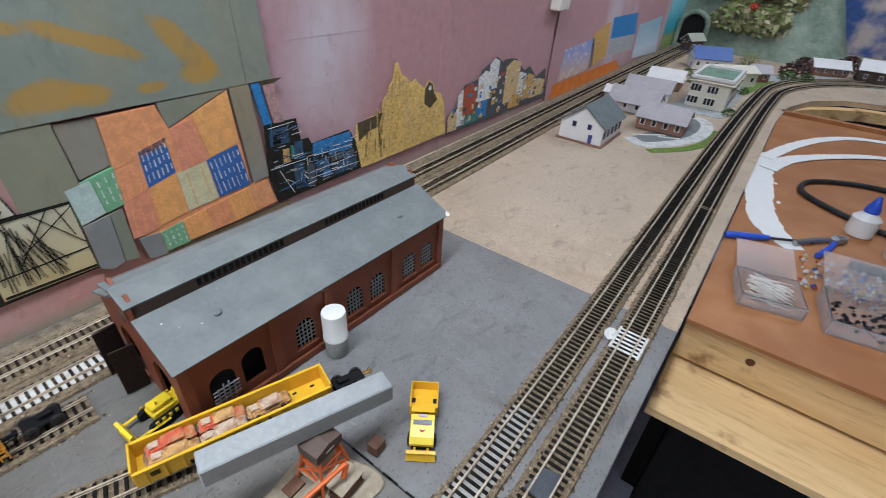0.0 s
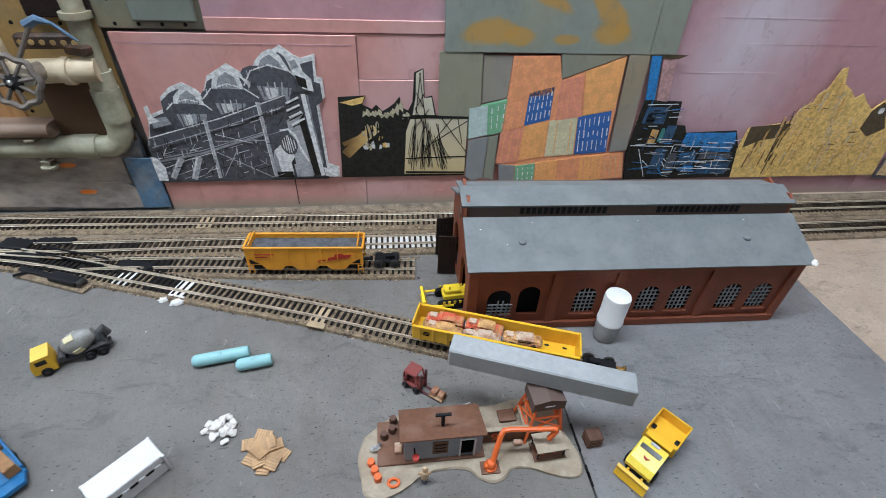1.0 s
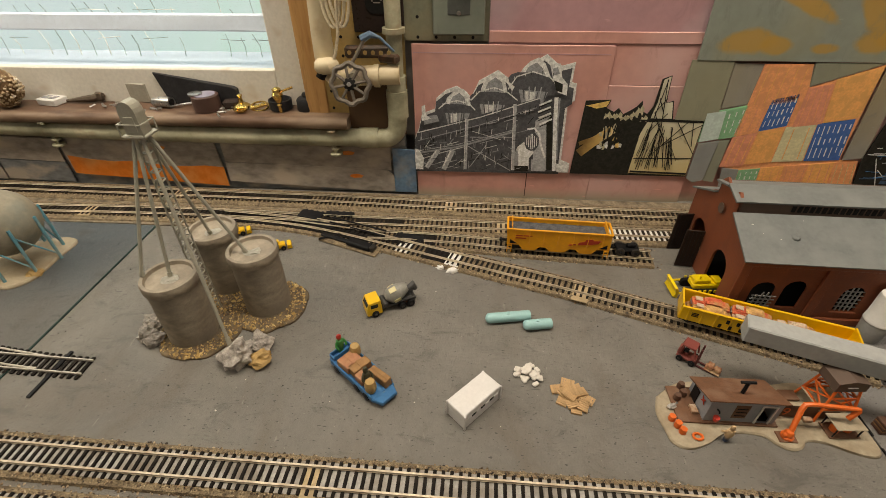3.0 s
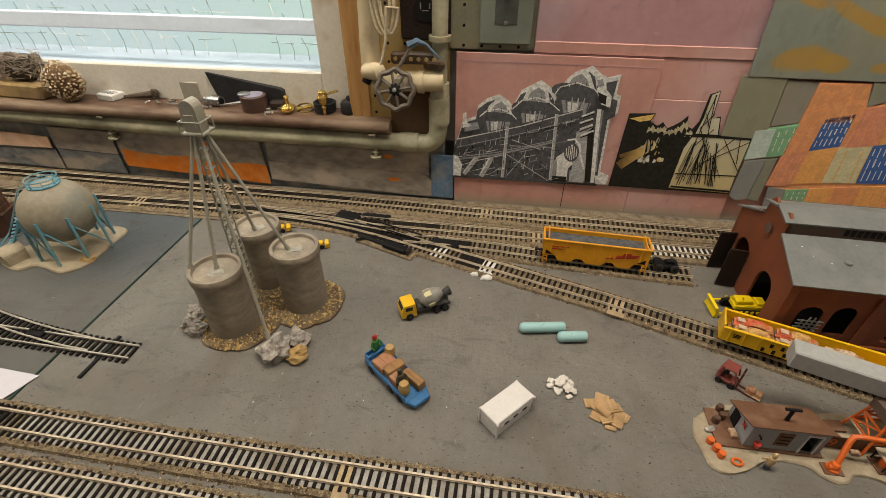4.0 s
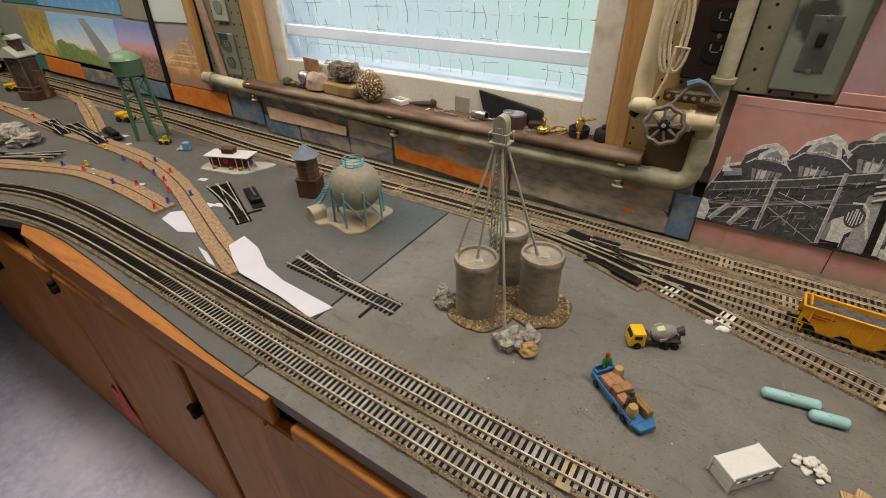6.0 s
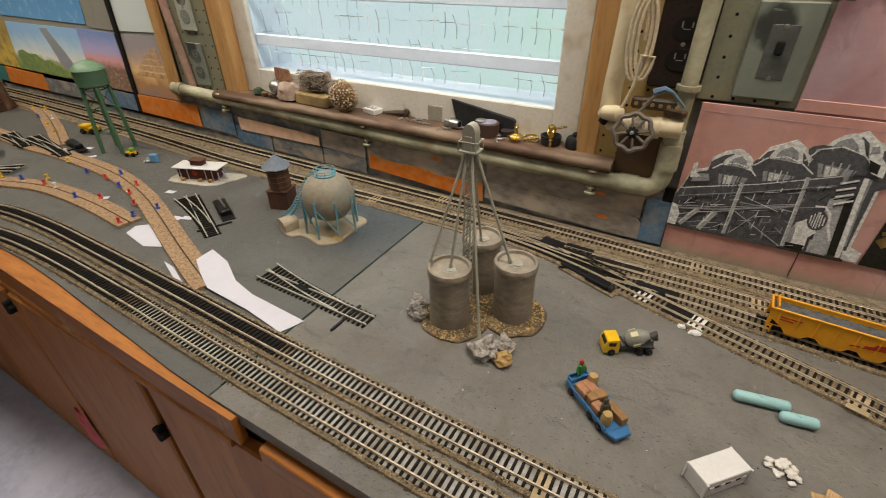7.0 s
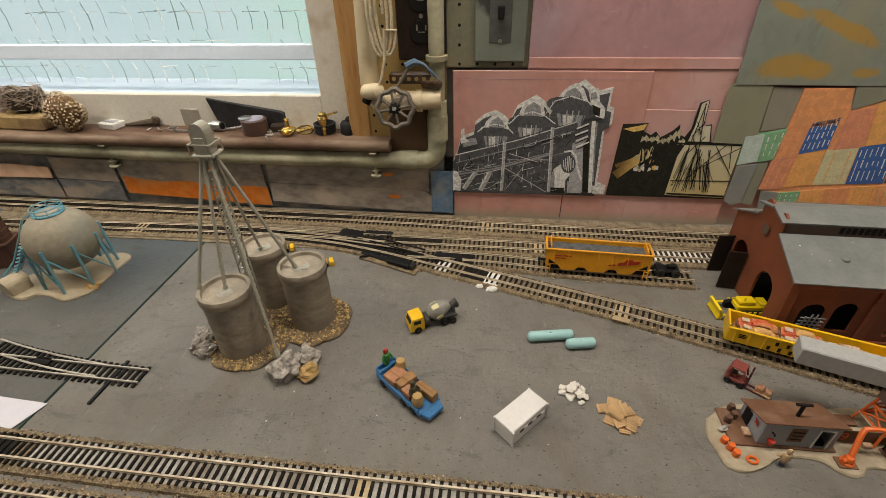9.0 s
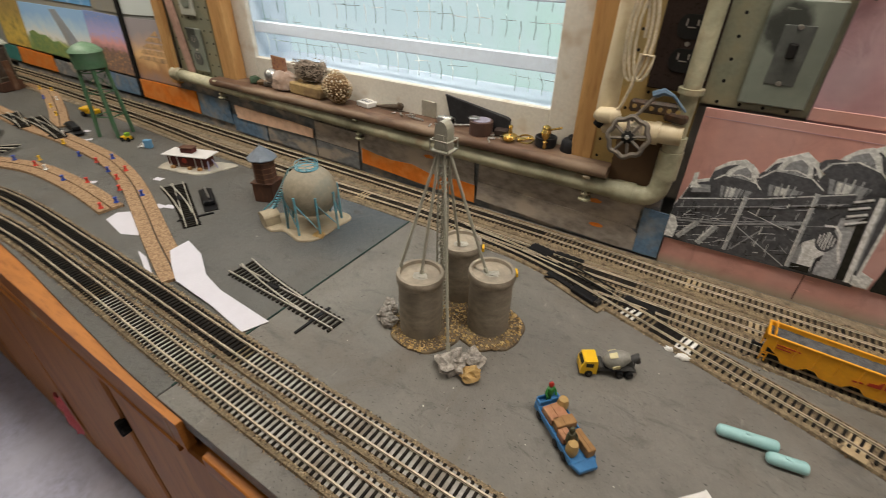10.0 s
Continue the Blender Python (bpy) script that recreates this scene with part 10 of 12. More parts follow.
loose_switch(-1.452, -0.258, 171, 0.24, "loose turnout in a heap on the cork bed", z=0.0062)
pmy = thing("turnout_motor", -1.388, -0.226, 0.0055, -10, "black turnout motor beside the loose turnouts", "point motor")
part("case", Geo().box((0.070, 0.018, 0.010), (0, 0, 0.002), 0.002), M["black"], pmy)
part("base", Geo().box((0.12, 0.022, 0.002), (0, 0, 0), 0.0004), M["black"], pmy)
loose_switch(-1.42, -0.430, 30, 0.20, "loose turnout on the curving cork bed", z=0.0055)
loose_switch(-1.52, -0.475, 24, 0.16, "loose turnout on the curving cork bed", -1, 0.0098)

# ---- cork roadbed, pins, paper ----
M["cork"] = mat("brown_cork", (0.40, 0.26, 0.15), 0.9, fine=420, coarse=170, var=0.6, other=(0.19, 0.11, 0.06), bump=0.8, bscale=400, depth=0.0012)


def cork(label, pts):
    t = thing("cork_roadbed", 0, 0, 0, 0, label, "cork strip", "cork strips")
    for s in (-1, 1):
        g = Geo()
        a, b = sorted((s * 0.0006, s * 0.0215))
        ribbon(g, curve_points(pts, 0.02), [(a, 0.0003), (a + 0.0008, 0.005), (b - 0.0008, 0.005), (b, 0.0003)])
        part("cork_half", g, M["cork"], t)


cork("brown cork roadbed strip winding across the table", [(-0.567, -0.446), (-0.688, -0.405), (-0.81, -0.36), (-0.93, -0.318), (-1.04, -0.29), (-1.15, -0.274), (-1.34, -0.27), (-1.54, -0.278), (-1.8, -0.27), (-2.01, -0.268), (-2.2, -0.29)])
cork("brown cork roadbed strip curving to the front tracks", [(-0.862, -0.392), (-0.98, -0.383), (-1.1, -0.382), (-1.19, -0.390), (-1.28, -0.416), (-1.37, -0.45), (-1.5, -0.50), (-1.62, -0.57)])
cork("short brown cork strip towards the backdrop tracks", [(-1.44, -0.236), (-1.64, -0.165), (-1.88, -0.095), (-2.05, -0.085)])
M["paper"] = plain("white_paper", (0.60, 0.58, 0.63), 0.7, 0.04)
tpl = solo("paper_template", Geo().prism([(x + 0.57, y) for x, y in ((-0.637, -0.414), (-0.640, -0.381), (-0.590, -0.392), (-0.538, -0.419), (-0.49, -0.429), (-0.386, -0.433), (-0.398, -0.465), (-0.47, -0.456), (-0.56, -0.452), (-0.60, -0.434))], 0.0008), M["paper"], -0.57, 0, 0.0055, 0, "white paper track template beside the cork end", "paper")
tpl.rotation_euler.y = radians(1.4)
solo("paper_sheet", Geo().prism([(-0.835, -0.415), (-0.845, -0.392), (-0.82, -0.366), (-0.77, -0.385), (-0.735, -0.412), (-0.765, -0.426)], 0.0006), M["paper"], 0, 0, 0.0002, 0, "white paper under the cork strips", "paper")
solo("paper_sheet", Geo().prism([(-0.69, -0.437), (-0.66, -0.44), (-0.585, -0.468), (-0.60, -0.470)], 0.0006), M["paper"], 0, 0, 0.0009, 0, "white paper edge under the cork end", "paper")
for x, y, rz in ((-0.808, -0.335, 10), (-0.79, -0.325, 20), (-1.02, -0.355, 40), (-0.925, -0.27, 15), (-1.29, -0.24, 60), (-1.36, -0.21, 10), (-1.90, -0.24, 30)):
    solo("paper_slip", Geo().box((0.020, 0.012, 0.0004), (0, 0, 0)), M["paper"], x, y, 0.0001, rz, "small slip of white paper on the table", "paper", "paper slips")
PIN = {k: plain(k + "_push_pin", c, 0.3, 0.05, bump=0) for k, c in dict(red=(0.60, 0.05, 0.03), blue=(0.03, 0.07, 0.36), yellow=(0.75, 0.45, 0.03), white=(0.7, 0.68, 0.64)).items()}
PINS = {}
for x, y, k in ((-0.867, -0.333, "blue"), (-0.924, -0.345, "red"), (-0.980, -0.322, "red"), (-1.009, -0.290, "red"), (-1.034, -0.313, "blue"), (-1.106, -0.302, "red"), (-1.176, -0.306, "blue"), (-1.290, -0.290, "yellow"), (-1.10, -0.272, "blue"), (-0.876, -0.402, "red"), (-0.877, -0.375, "blue"), (-1.063, -0.385, "blue"), (-1.012, -0.363, "red"), (-1.152, -0.381, "white"), (-1.192, -0.384, "red"), (-1.219, -0.366, "yellow"), (-1.265, -0.396, "blue"), (-1.32, -0.413, "yellow"),
                (-1.907, -0.104, "yellow"), (-1.856, -0.090, "yellow"), (-1.772, -0.145, "blue"), (-1.648, -0.174, "yellow"), (-1.931, -0.279, "red"), (-1.72, -0.13, "white"), (-1.75, -0.27, "red"), (-2.05, -0.26, "blue"), (-1.55, -0.20, "yellow"), (-1.36, -0.262, "white")):
    if k in PINS:
        copy_thing(PINS[k], pose(x, y, 0.004))
        continue
    t = thing("push_pin", x, y, 0.004, 0, "%s push pin stuck in the cork" % k, "push pin", "push pins")
    part("head", Geo().lathe([(0.0042, 0.0008), (0.0048, 0.002), (0.0026, 0.004), (0.0022, 0.009), (0.0036, 0.0105), (0.0032, 0.0118)], 10), PIN[k], t, smooth=True)
    part("needle", Geo().rod((0, 0, -0.003), (0, 0, 0.001), 0.0005, 5), M["steel"], t)
    PINS[k] = t

# ---- gas sphere ----
gs = thing("gas_sphere", -0.520, -0.222, 0, 0, "tan spherical gas tank with turquoise legs and stairs", "gas tank")
M["sphere"] = mat("tan_grey_sphere", (0.31, 0.27, 0.20), 0.5, fine=150, coarse=14, var=0.2, other=(0.20, 0.235, 0.215), lo=0.50, hi=0.70, bump=0.25)
M["turq"] = mat("dusty_turquoise_plastic", (0.12, 0.33, 0.41), 0.5, fine=200, coarse=40, var=0.2, other=(0.25, 0.33, 0.31))
M["tan_base"] = mat("tan_moulded_base", (0.40, 0.335, 0.235), 0.75, fine=150, coarse=40, var=0.15, other=(0.33, 0.26, 0.17), bump=0.5, bscale=150, depth=0.001)
SZ, SR = 0.066, 0.0440
pad = [(-0.106, -0.034), (-0.075, -0.052), (-0.045, -0.060), (-0.030, -0.048), (-0.010, -0.050), (0.018, -0.056), (0.038, -0.038), (0.040, -0.015), (0.038, 0.018), (0.038, 0.048), (0.018, 0.058), (-0.02, 0.045), (-0.045, 0.018), (-0.075, -0.005)]
pad = [tuple(p[0][:2]) for p in curve_points(pad + pad[:1], 0.006)][:-1]
part("base", Geo().prism(pad, 0.004, ch=0.002), M["tan_base"], gs)
part("sphere", Geo().lathe([(max(0.0006, SR * math.sin(math.pi * i / 22)), SZ - SR * math.cos(math.pi * i / 22)) for i in range(23)], 36), M["sphere"], gs, smooth=True)
for k in range(8):
    a = 2 * math.pi * k / 8 + 0.2
    c, s = math.cos(a), math.sin(a)
    leg = part("leg", Geo().rod((0.046 * c, 0.046 * s, 0.003), (0.0445 * c, 0.0445 * s, SZ + 0.006), 0.0020, 8), M["turq"], gs, smooth=True)
    b = a + 2 * math.pi / 8
    part("brace", Geo().rod((0.045 * c, 0.045 * s, SZ - 0.006), (0.045 * math.cos(b), 0.045 * math.sin(b), 0.012), 0.0012, 5), M["turq"], leg)
for z in (SZ + SR + 0.001, SZ + SR + 0.006):
    part("top_railing", Geo().tube([(0.018 * math.cos(a), 0.018 * math.sin(a), z) for a in [2 * math.pi * i / 24 for i in range(24)]], 0.0008, 5, closed=True), M["turq"], gs, smooth=True)
for k in range(8):
    a = 2 * math.pi * k / 8
    part("railing_post", Geo().rod((0.018 * math.cos(a), 0.018 * math.sin(a), SZ + SR - 0.006), (0.018 * math.cos(a), 0.018 * math.sin(a), SZ + SR + 0.006), 0.0007, 5), M["turq"], gs)
part("top_platform", Geo().lathe([(0.019, 0), (0.019, 0.0012)], 22, (0, 0, SZ + SR - 0.0035)), M["turq"], gs)
st = part("stair_stringer", Geo().tube([(-0.092, -0.034, 0.004), (-0.070, -0.022, 0.028), (-0.056, -0.010, 0.058), (-0.040, -0.002, 0.088), (-0.019, 0.0, 0.102)], 0.0011, 6), M["turq"], gs, "turquoise stair", smooth=True)
part("stair_stringer", Geo().tube([(-0.086, -0.042, 0.004), (-0.064, -0.030, 0.028), (-0.050, -0.018, 0.058), (-0.036, -0.010, 0.088), (-0.016, -0.008, 0.102)], 0.0011, 6), M["turq"], gs, smooth=True)
part("stair_rail", Geo().tube([(-0.086, -0.042, 0.016), (-0.064, -0.030, 0.040), (-0.050, -0.018, 0.070), (-0.036, -0.010, 0.098), (-0.016, -0.008, 0.108)], 0.0008, 5), M["turq"], gs, smooth=True)
part("stair_rail", Geo().tube([(-0.092, -0.034, 0.016), (-0.070, -0.022, 0.040), (-0.056, -0.010, 0.070), (-0.040, -0.002, 0.098), (-0.019, 0.0, 0.108)], 0.0008, 5), M["turq"], gs, smooth=True)
line = [Vector(p) for p in ((-0.089, -0.038, 0.004), (-0.067, -0.026, 0.028), (-0.053, -0.014, 0.058), (-0.038, -0.006, 0.088), (-0.0175, -0.004, 0.102))]
for i in range(4):
    for k in range(6):
        p = line[i].lerp(line[i + 1], k / 6)
        part("tread", Geo().box((0.005, 0.010, 0.0007), tuple(p), rz=-50), M["turq"], gs)
part("pump_house", Geo().box((0.030, 0.026, 0.014), (-0.068, -0.040, 0.003), 0.001, rz=-18).prism([(0.015 * math.cos(math.pi * i / 10), 0.009 * math.sin(math.pi * i / 10)) for i in range(11)], 0.028, m=Matrix.Translation((-0.068, -0.040, 0.0165)) @ Matrix.Rotation(radians(-18), 4, "Z") @ Matrix.Translation((0, 0.014, 0)) @ UP), M["tan_base"], gs, "small tan pump house")
solo("rock", Geo().lump(0.008, (0, 0, 0.004), (1.3, 0.9, 0.6), 0.4), M["rock_gold"], -0.486, -0.247, 0, 20, "small golden rock beside the gas tank base", "rock", "rocks by the tank")

# ---- water tank hut ----
hutw = thing("tank_house", -0.667, -0.198, 0, 20, "red-brown timber tank house with a pointed grey roof", "tank house")
M["rust"] = mat("red_brown_timber", (0.12, 0.055, 0.034), 0.65, fine=260, coarse=60, var=0.45, other=(0.055, 0.028, 0.02), bump=0.7, stretch=(1, 1, 0.2))
M["roof_blue"] = mat("blue_grey_roof", (0.17, 0.20, 0.24), 0.55, fine=150, coarse=30, var=0.2)
part("lower_box", Geo().box((0.041, 0.038, 0.036), (0, 0, 0), 0.001), M["rust"], hutw)
part("ledge", Geo().box((0.044, 0.041, 0.003), (0, 0, 0.036), 0.0006), M["rust"], hutw)
part("tub", Geo().lathe([(0.0205, 0.039), (0.0205, 0.082)], 8, m=Matrix.Rotation(radians(22.5), 4, "Z")), M["rust"], hutw)
for z in (0.046, 0.056, 0.066, 0.076):
    part("hoop", Geo().lathe([(0.0210, z), (0.0212, z + 0.0008), (0.0210, z + 0.0016)], 8, m=Matrix.Rotation(radians(22.5), 4, "Z"), caps=False), M["rust_roof"], hutw)
part("pointed_roof", Geo().lathe([(0.0205, 0.082), (0.0275, 0.0822), (0.0275, 0.084), (0.0012, 0.106), (0.0006, 0.109)], 8, m=Matrix.Rotation(radians(22.5), 4, "Z")), M["roof_blue"], hutw, "pointed blue-grey roof")

# ---- depot hut ----
dp = thing("depot", -0.918, -0.188, 0, 21, "dark red depot with a white canopy roof", "depot")
dpad = [tuple(p[0][:2]) for p in curve_points([(-0.075, -0.028), (-0.02, -0.036), (0.03, -0.040), (0.055, -0.018), (0.085, 0.022), (0.05, 0.030), (0.0, 0.028), (-0.065, 0.024), (-0.08, -0.005), (-0.075, -0.028)], 0.006)][:-1]
part("base", Geo().prism(dpad, 0.003, ch=0.0012), mat("pale_base", (0.50, 0.46, 0.38), 0.7), dp)
part("body", Geo().box((0.090, 0.030, 0.022), (-0.01, 0, 0.008), 0.0008), mat("dark_red_walls", (0.095, 0.022, 0.018), 0.55), dp)
part("underfloor", Geo().box((0.086, 0.026, 0.005), (-0.01, 0, 0.003)), M["rust_roof"], dp)
part("canopy_roof", Geo().box((0.108, 0.044, 0.0025), (-0.008, 0, 0.030), 0.0008), M["white_plastic"], dp, "white flat canopy roof")
part("cupola", Geo().box((0.028, 0.018, 0.010), (-0.012, 0.003, 0.0325), 0.001), bpy.data.materials["dark_red_walls"], dp, "dark red cupola")
part("cupola_roof", Geo().box((0.032, 0.021, 0.002), (-0.012, 0.003, 0.0425), 0.0006), M["rust"], dp)
part("round_sign", Geo().lathe([(0.006, 0), (0.006, 0.0008)], 14, m=Matrix.Translation((-0.014, -0.0152, 0.019)) @ UP), M["decal_red"], dp)
for x in (-0.048, -0.03, 0.012, 0.028):
    part("post", Geo().rod((x, -0.016, 0.003), (x, -0.016, 0.030), 0.001, 6), M["white_plastic"], dp)
for x in (-0.04, 0.0, 0.024):
    part("crate", Geo().box((0.008, 0.008, 0.006), (x, -0.022, 0.0028), 0.0008), M["crate_wood"], dp)
part("side_frame", Geo().rod((0.045, -0.02, 0.003), (0.040, -0.012, 0.022), 0.0014, 6).rod((0.052, 0.0, 0.003), (0.042, 0.0, 0.022), 0.0014, 6), plain("lilac_frame", (0.36, 0.34, 0.5)), dp)

# ---- green water tower ----
wtow = thing("water_tower", -1.275, -0.178, 0, 25, "green toy water tower on tall lattice legs", "water tower")
M["green"] = mat("dark_green_plastic", (0.07, 0.16, 0.085), 0.5, fine=200, coarse=30, var=0.2, other=(0.09, 0.16, 0.10))
for sx in (-1, 1):
    for sy in (-1, 1):
        part("leg", Geo().rod((sx * 0.026, sy * 0.026, 0), (sx * 0.019, sy * 0.019, 0.160), 0.0046, 8), M["green"], wtow, smooth=True)
for z, k in ((0.05, 0.0238), (0.105, 0.0214), (0.152, 0.0194)):
    for s in (-1, 1):
        part("girt", Geo().rod((-k, s * k, z), (k, s * k, z), 0.0013, 6), M["green"], wtow)
        part("girt", Geo().rod((s * k, -k, z), (s * k, k, z), 0.0013, 6), M["green"], wtow)
for z0, z1, k0, k1 in ((0.105, 0.152, 0.0214, 0.0194),):
    for s in (-1, 1):
        part("brace", Geo().rod((-k0, s * k0, z0), (k1, s * k1, z1), 0.0009, 5), M["green"], wtow)
        part("brace", Geo().rod((s * k0, k0, z0), (s * k1, -k1, z1), 0.0009, 5), M["green"], wtow)
part("tank", Geo().lathe([(0.030, 0.160), (0.034, 0.163), (0.034, 0.195), (0.0345, 0.197)], 26), M["green"], wtow, smooth=True)
part("dome", Geo().lathe([(0.036, 0.197), (0.034, 0.201), (0.024, 0.210), (0.010, 0.216), (0.001, 0.218)], 26), mat("pale_green_dome", (0.16, 0.28, 0.17), 0.45), wtow, "pale green domed roof", smooth=True)

# ---- specks and chips lying about ----
chip = random.Random(77)
g, g2 = Geo(), Geo()
for _ in range(150):
    x, y = chip.uniform(-1.1, 0.80), chip.uniform(-0.46, -0.17)
    if -0.30 < x < -0.09 and -0.39 < y < -0.20 or x > 0.26 and y > -0.45 or -0.66 < x < -0.45 and y > -0.30:
        continue
    (g if chip.random() < 0.6 else g2).pebble(chip.uniform(0.0005, 0.0012), (x, y, 0.0004), chip)
solo("grit", g, M["dark"], 0, 0, 0, 0, "dark grit and crumbs scattered on the table", "grit", kind="stuff")
solo("paint_chips", g2, M["white_paint"], 0, 0, 0, 0, "pale paint chips scattered on the table", "chips", kind="stuff")

# ---- left end: tall elevator, vehicles, rocks, hillside ----
el = thing("coal_elevator", -2.005, -0.160, 0, 20, "tall dark brown timber coal elevator with pale roofs", "elevator")
M["dark_timber"] = mat("dark_brown_timber", (0.085, 0.056, 0.040), 0.7, fine=200, coarse=40, var=0.35, other=(0.15, 0.12, 0.095), bump=0.4, rand=0.3)
M["pale_roof"] = mat("pale_grey_green_roof", (0.44, 0.45, 0.37), 0.6, fine=150, coarse=30, var=0.1)
part("base_frame", Geo().box((0.085, 0.085, 0.03), (0, 0, 0), 0.002), M["rust"], el)
tower_body = part("tower_body", Geo().box((0.066, 0.066, 0.105), (0, 0, 0.03), 0.001), M["dark_timber"], el)
for k in range(8):
    part("board", Geo().box((0.006, 0.0015, 0.10), (-0.029 + 0.0083 * k, -0.0338, 0.032)), M["dark_timber"], tower_body)
M["grey_timber"] = mat("weathered_grey_timber", (0.20, 0.165, 0.125), 0.75, fine=200, coarse=40, var=0.35, bump=0.4, rand=0.25)
for s in (-1, 1):
    for c in (-1, 1):
        part("corner_post", Geo().box((0.005, 0.005, 0.135), (s * 0.0345, c * 0.0345, 0.0), 0.0005), M["grey_timber"], el)
for z in (0.040, 0.124):
    part("girt", Geo().box((0.072, 0.0025, 0.0042), (0, -0.0358, z), 0.0004), M["grey_timber"], el)
    part("girt", Geo().box((0.0025, 0.072, 0.0042), (0.0358, 0, z), 0.0004), M["grey_timber"], el)
part("roof", Geo().prism([(-0.045, 0.0), (0.045, 0.0), (0.045, 0.004), (0.0, 0.032), (-0.045, 0.004)], 0.09, m=Matrix.Translation((0, 0.045, 0.135)) @ UP), M["pale_roof"], el, "pale pitched roof")
part("head_house", Geo().box((0.030, 0.034, 0.035), (0.012, 0, 0.150), 0.001), M["dark_timber"], el)
part("head_roof", Geo().prism([(-0.022, 0.0), (0.022, 0.0), (0.022, 0.003), (0.0, 0.014), (-0.022, 0.003)], 0.046, m=Matrix.Translation((0.012, 0.023, 0.185)) @ UP), M["pale_roof"], el)
part("ladder", Geo().rod((0.036, -0.03, 0), (0.036, -0.03, 0.14), 0.0012, 5).rod((0.036, -0.022, 0), (0.036, -0.022, 0.14), 0.0012, 5), M["dark_timber"], el)
part("side_chute", Geo().box((0.012, 0.02, 0.09), (0.040, 0.01, 0.0), 0.001), M["rust_roof"], el)

el.scale = (0.82, 0.82, 1.0)
M["petal"] = plain("yellow_flower", (0.80, 0.55, 0.03))
for fx, fy, fz in ((-2.555, -0.13, 0.155), (-2.555, -0.15, 0.125), (-2.56, -0.17, 0.19), (-2.545, -0.115, 0.085)):
    solo("flower", Geo().lump(0.011, (0, 0, 0), (1, 1, 0.8), 0.5, 8, 6, sr), M["petal"], fx, fy, fz, 0, "bright yellow model flower among the hillside foliage", "flower", "yellow flowers")


def tiny_truck(x, y, rz, label, key="yellow"):
    t = thing("toy_truck", x, y, 0, rz, label, "truck", "small yellow trucks")
    part("body", Geo().box((0.036, 0.022, 0.010), (-0.004, 0, 0.008), 0.002).box((0.014, 0.020, 0.012), (0.018, 0, 0.008), 0.002), M[key], t)
    part("bucket", Geo().box((0.028, 0.026, 0.008), (-0.010, 0, 0.017), 0.002), M[key], t)
    wheels(t, [(0.016, -0.011), (0.016, 0.011), (-0.014, -0.011), (-0.014, 0.011)], 0.0075, 0.007)


tiny_truck(-2.20, -0.160, 30, "small yellow toy dump truck near the elevator")
tiny_truck(-2.36, -0.220, 20, "small yellow toy dump truck near the hillside")
tiny_truck(-1.485, -0.140, 20, "small yellow toy excavator near the water tower")
tt = thing("toy_tractor", -1.205, -0.188, 0, 30, "small yellow and green toy tractor under the water tower", "tractor")
part("body", Geo().box((0.022, 0.012, 0.008), (0, 0, 0.004), 0.001), M["yellow"], tt)
part("cab", Geo().box((0.009, 0.010, 0.009), (0.004, 0, 0.012), 0.001), plain("bright_green_plastic", (0.20, 0.42, 0.03)), tt)
wheels(tt, [(0.008, -0.0068), (0.008, 0.0068), (-0.008, -0.0068), (-0.008, 0.0068)], 0.005, 0.003)
tb = thing("toy_kiosk", -1.115, -0.184, 0, 25, "small blue toy kiosk with a white frame", "kiosk")
part("box", Geo().box((0.016, 0.012, 0.020), (0, 0, 0), 0.001), plain("light_blue_plastic", (0.14, 0.34, 0.55)), tb)
part("frame", Geo().rod((-0.024, -0.008, 0), (-0.010, -0.006, 0.014), 0.0012, 5).rod((-0.02, 0.006, 0.008), (-0.008, -0.006, 0.006), 0.0012, 5).box((0.018, 0.010, 0.0012), (-0.018, 0, 0.002)), M["white_plastic"], tb)
for x, y, r in ((-1.60, -0.415, 0.040), (-1.525, -0.370, 0.034), (-1.64, -0.36, 0.030)):
    solo("boulder", Geo().lump(r, (0, 0, r * 0.4), (1.2, 0.9, 0.6), 0.45, 16, 12, sr), M["rock"], x, y, 0, sr.uniform(0, 360), "grey rough boulder on the table", "rock", "boulders on the table")
M["hill"] = mat("mossy_hillside", (0.24, 0.27, 0.17), 0.9, fine=60, coarse=12, var=0.35, other=(0.11, 0.16, 0.07), bump=1.0, bscale=60, depth=0.01)


def hill(name, x0, x1, y0, y1, h, label, rot, seed):
    """A rough slope that rises towards the wall."""
    g = Geo()
    n, k = 36, 28
    vs = []
    for i in range(n + 1):
        for j in range(k + 1):
            u, v = i / n, j / k
            q = Vector((u * 4 + seed, v * 4, seed))
            edge_ = min(1.0, 5 * u * (1 - u) + 0.15) * min(1.0, 3.0 * v)
            z = h * edge_ * (0.35 + 0.65 * v) * (0.8 + 0.5 * noise.noise(q)) + 0.02 * noise.noise(q * 3.1) * min(1, v * 6) + 0.012 * noise.noise(q * 7.0) * min(1, v * 6)
            vs.append((x0 + (x1 - x0) * u, y0 + (y1 - y0) * v, max(z, 0.0)))
    g.add(vs, [(i * (k + 1) + j, (i + 1) * (k + 1) + j, (i + 1) * (k + 1) + j + 1, i * (k + 1) + j + 1) for i in range(n) for j in range(k)])
    return solo(name, g, M["hill"], 0, 0, 0, rot, label, "hill", kind="structure")


hill("hillside", -3.05, -2.55, -0.85, 0.0, 0.42, "rough mossy model hillside at the table end", 0, 2.0)


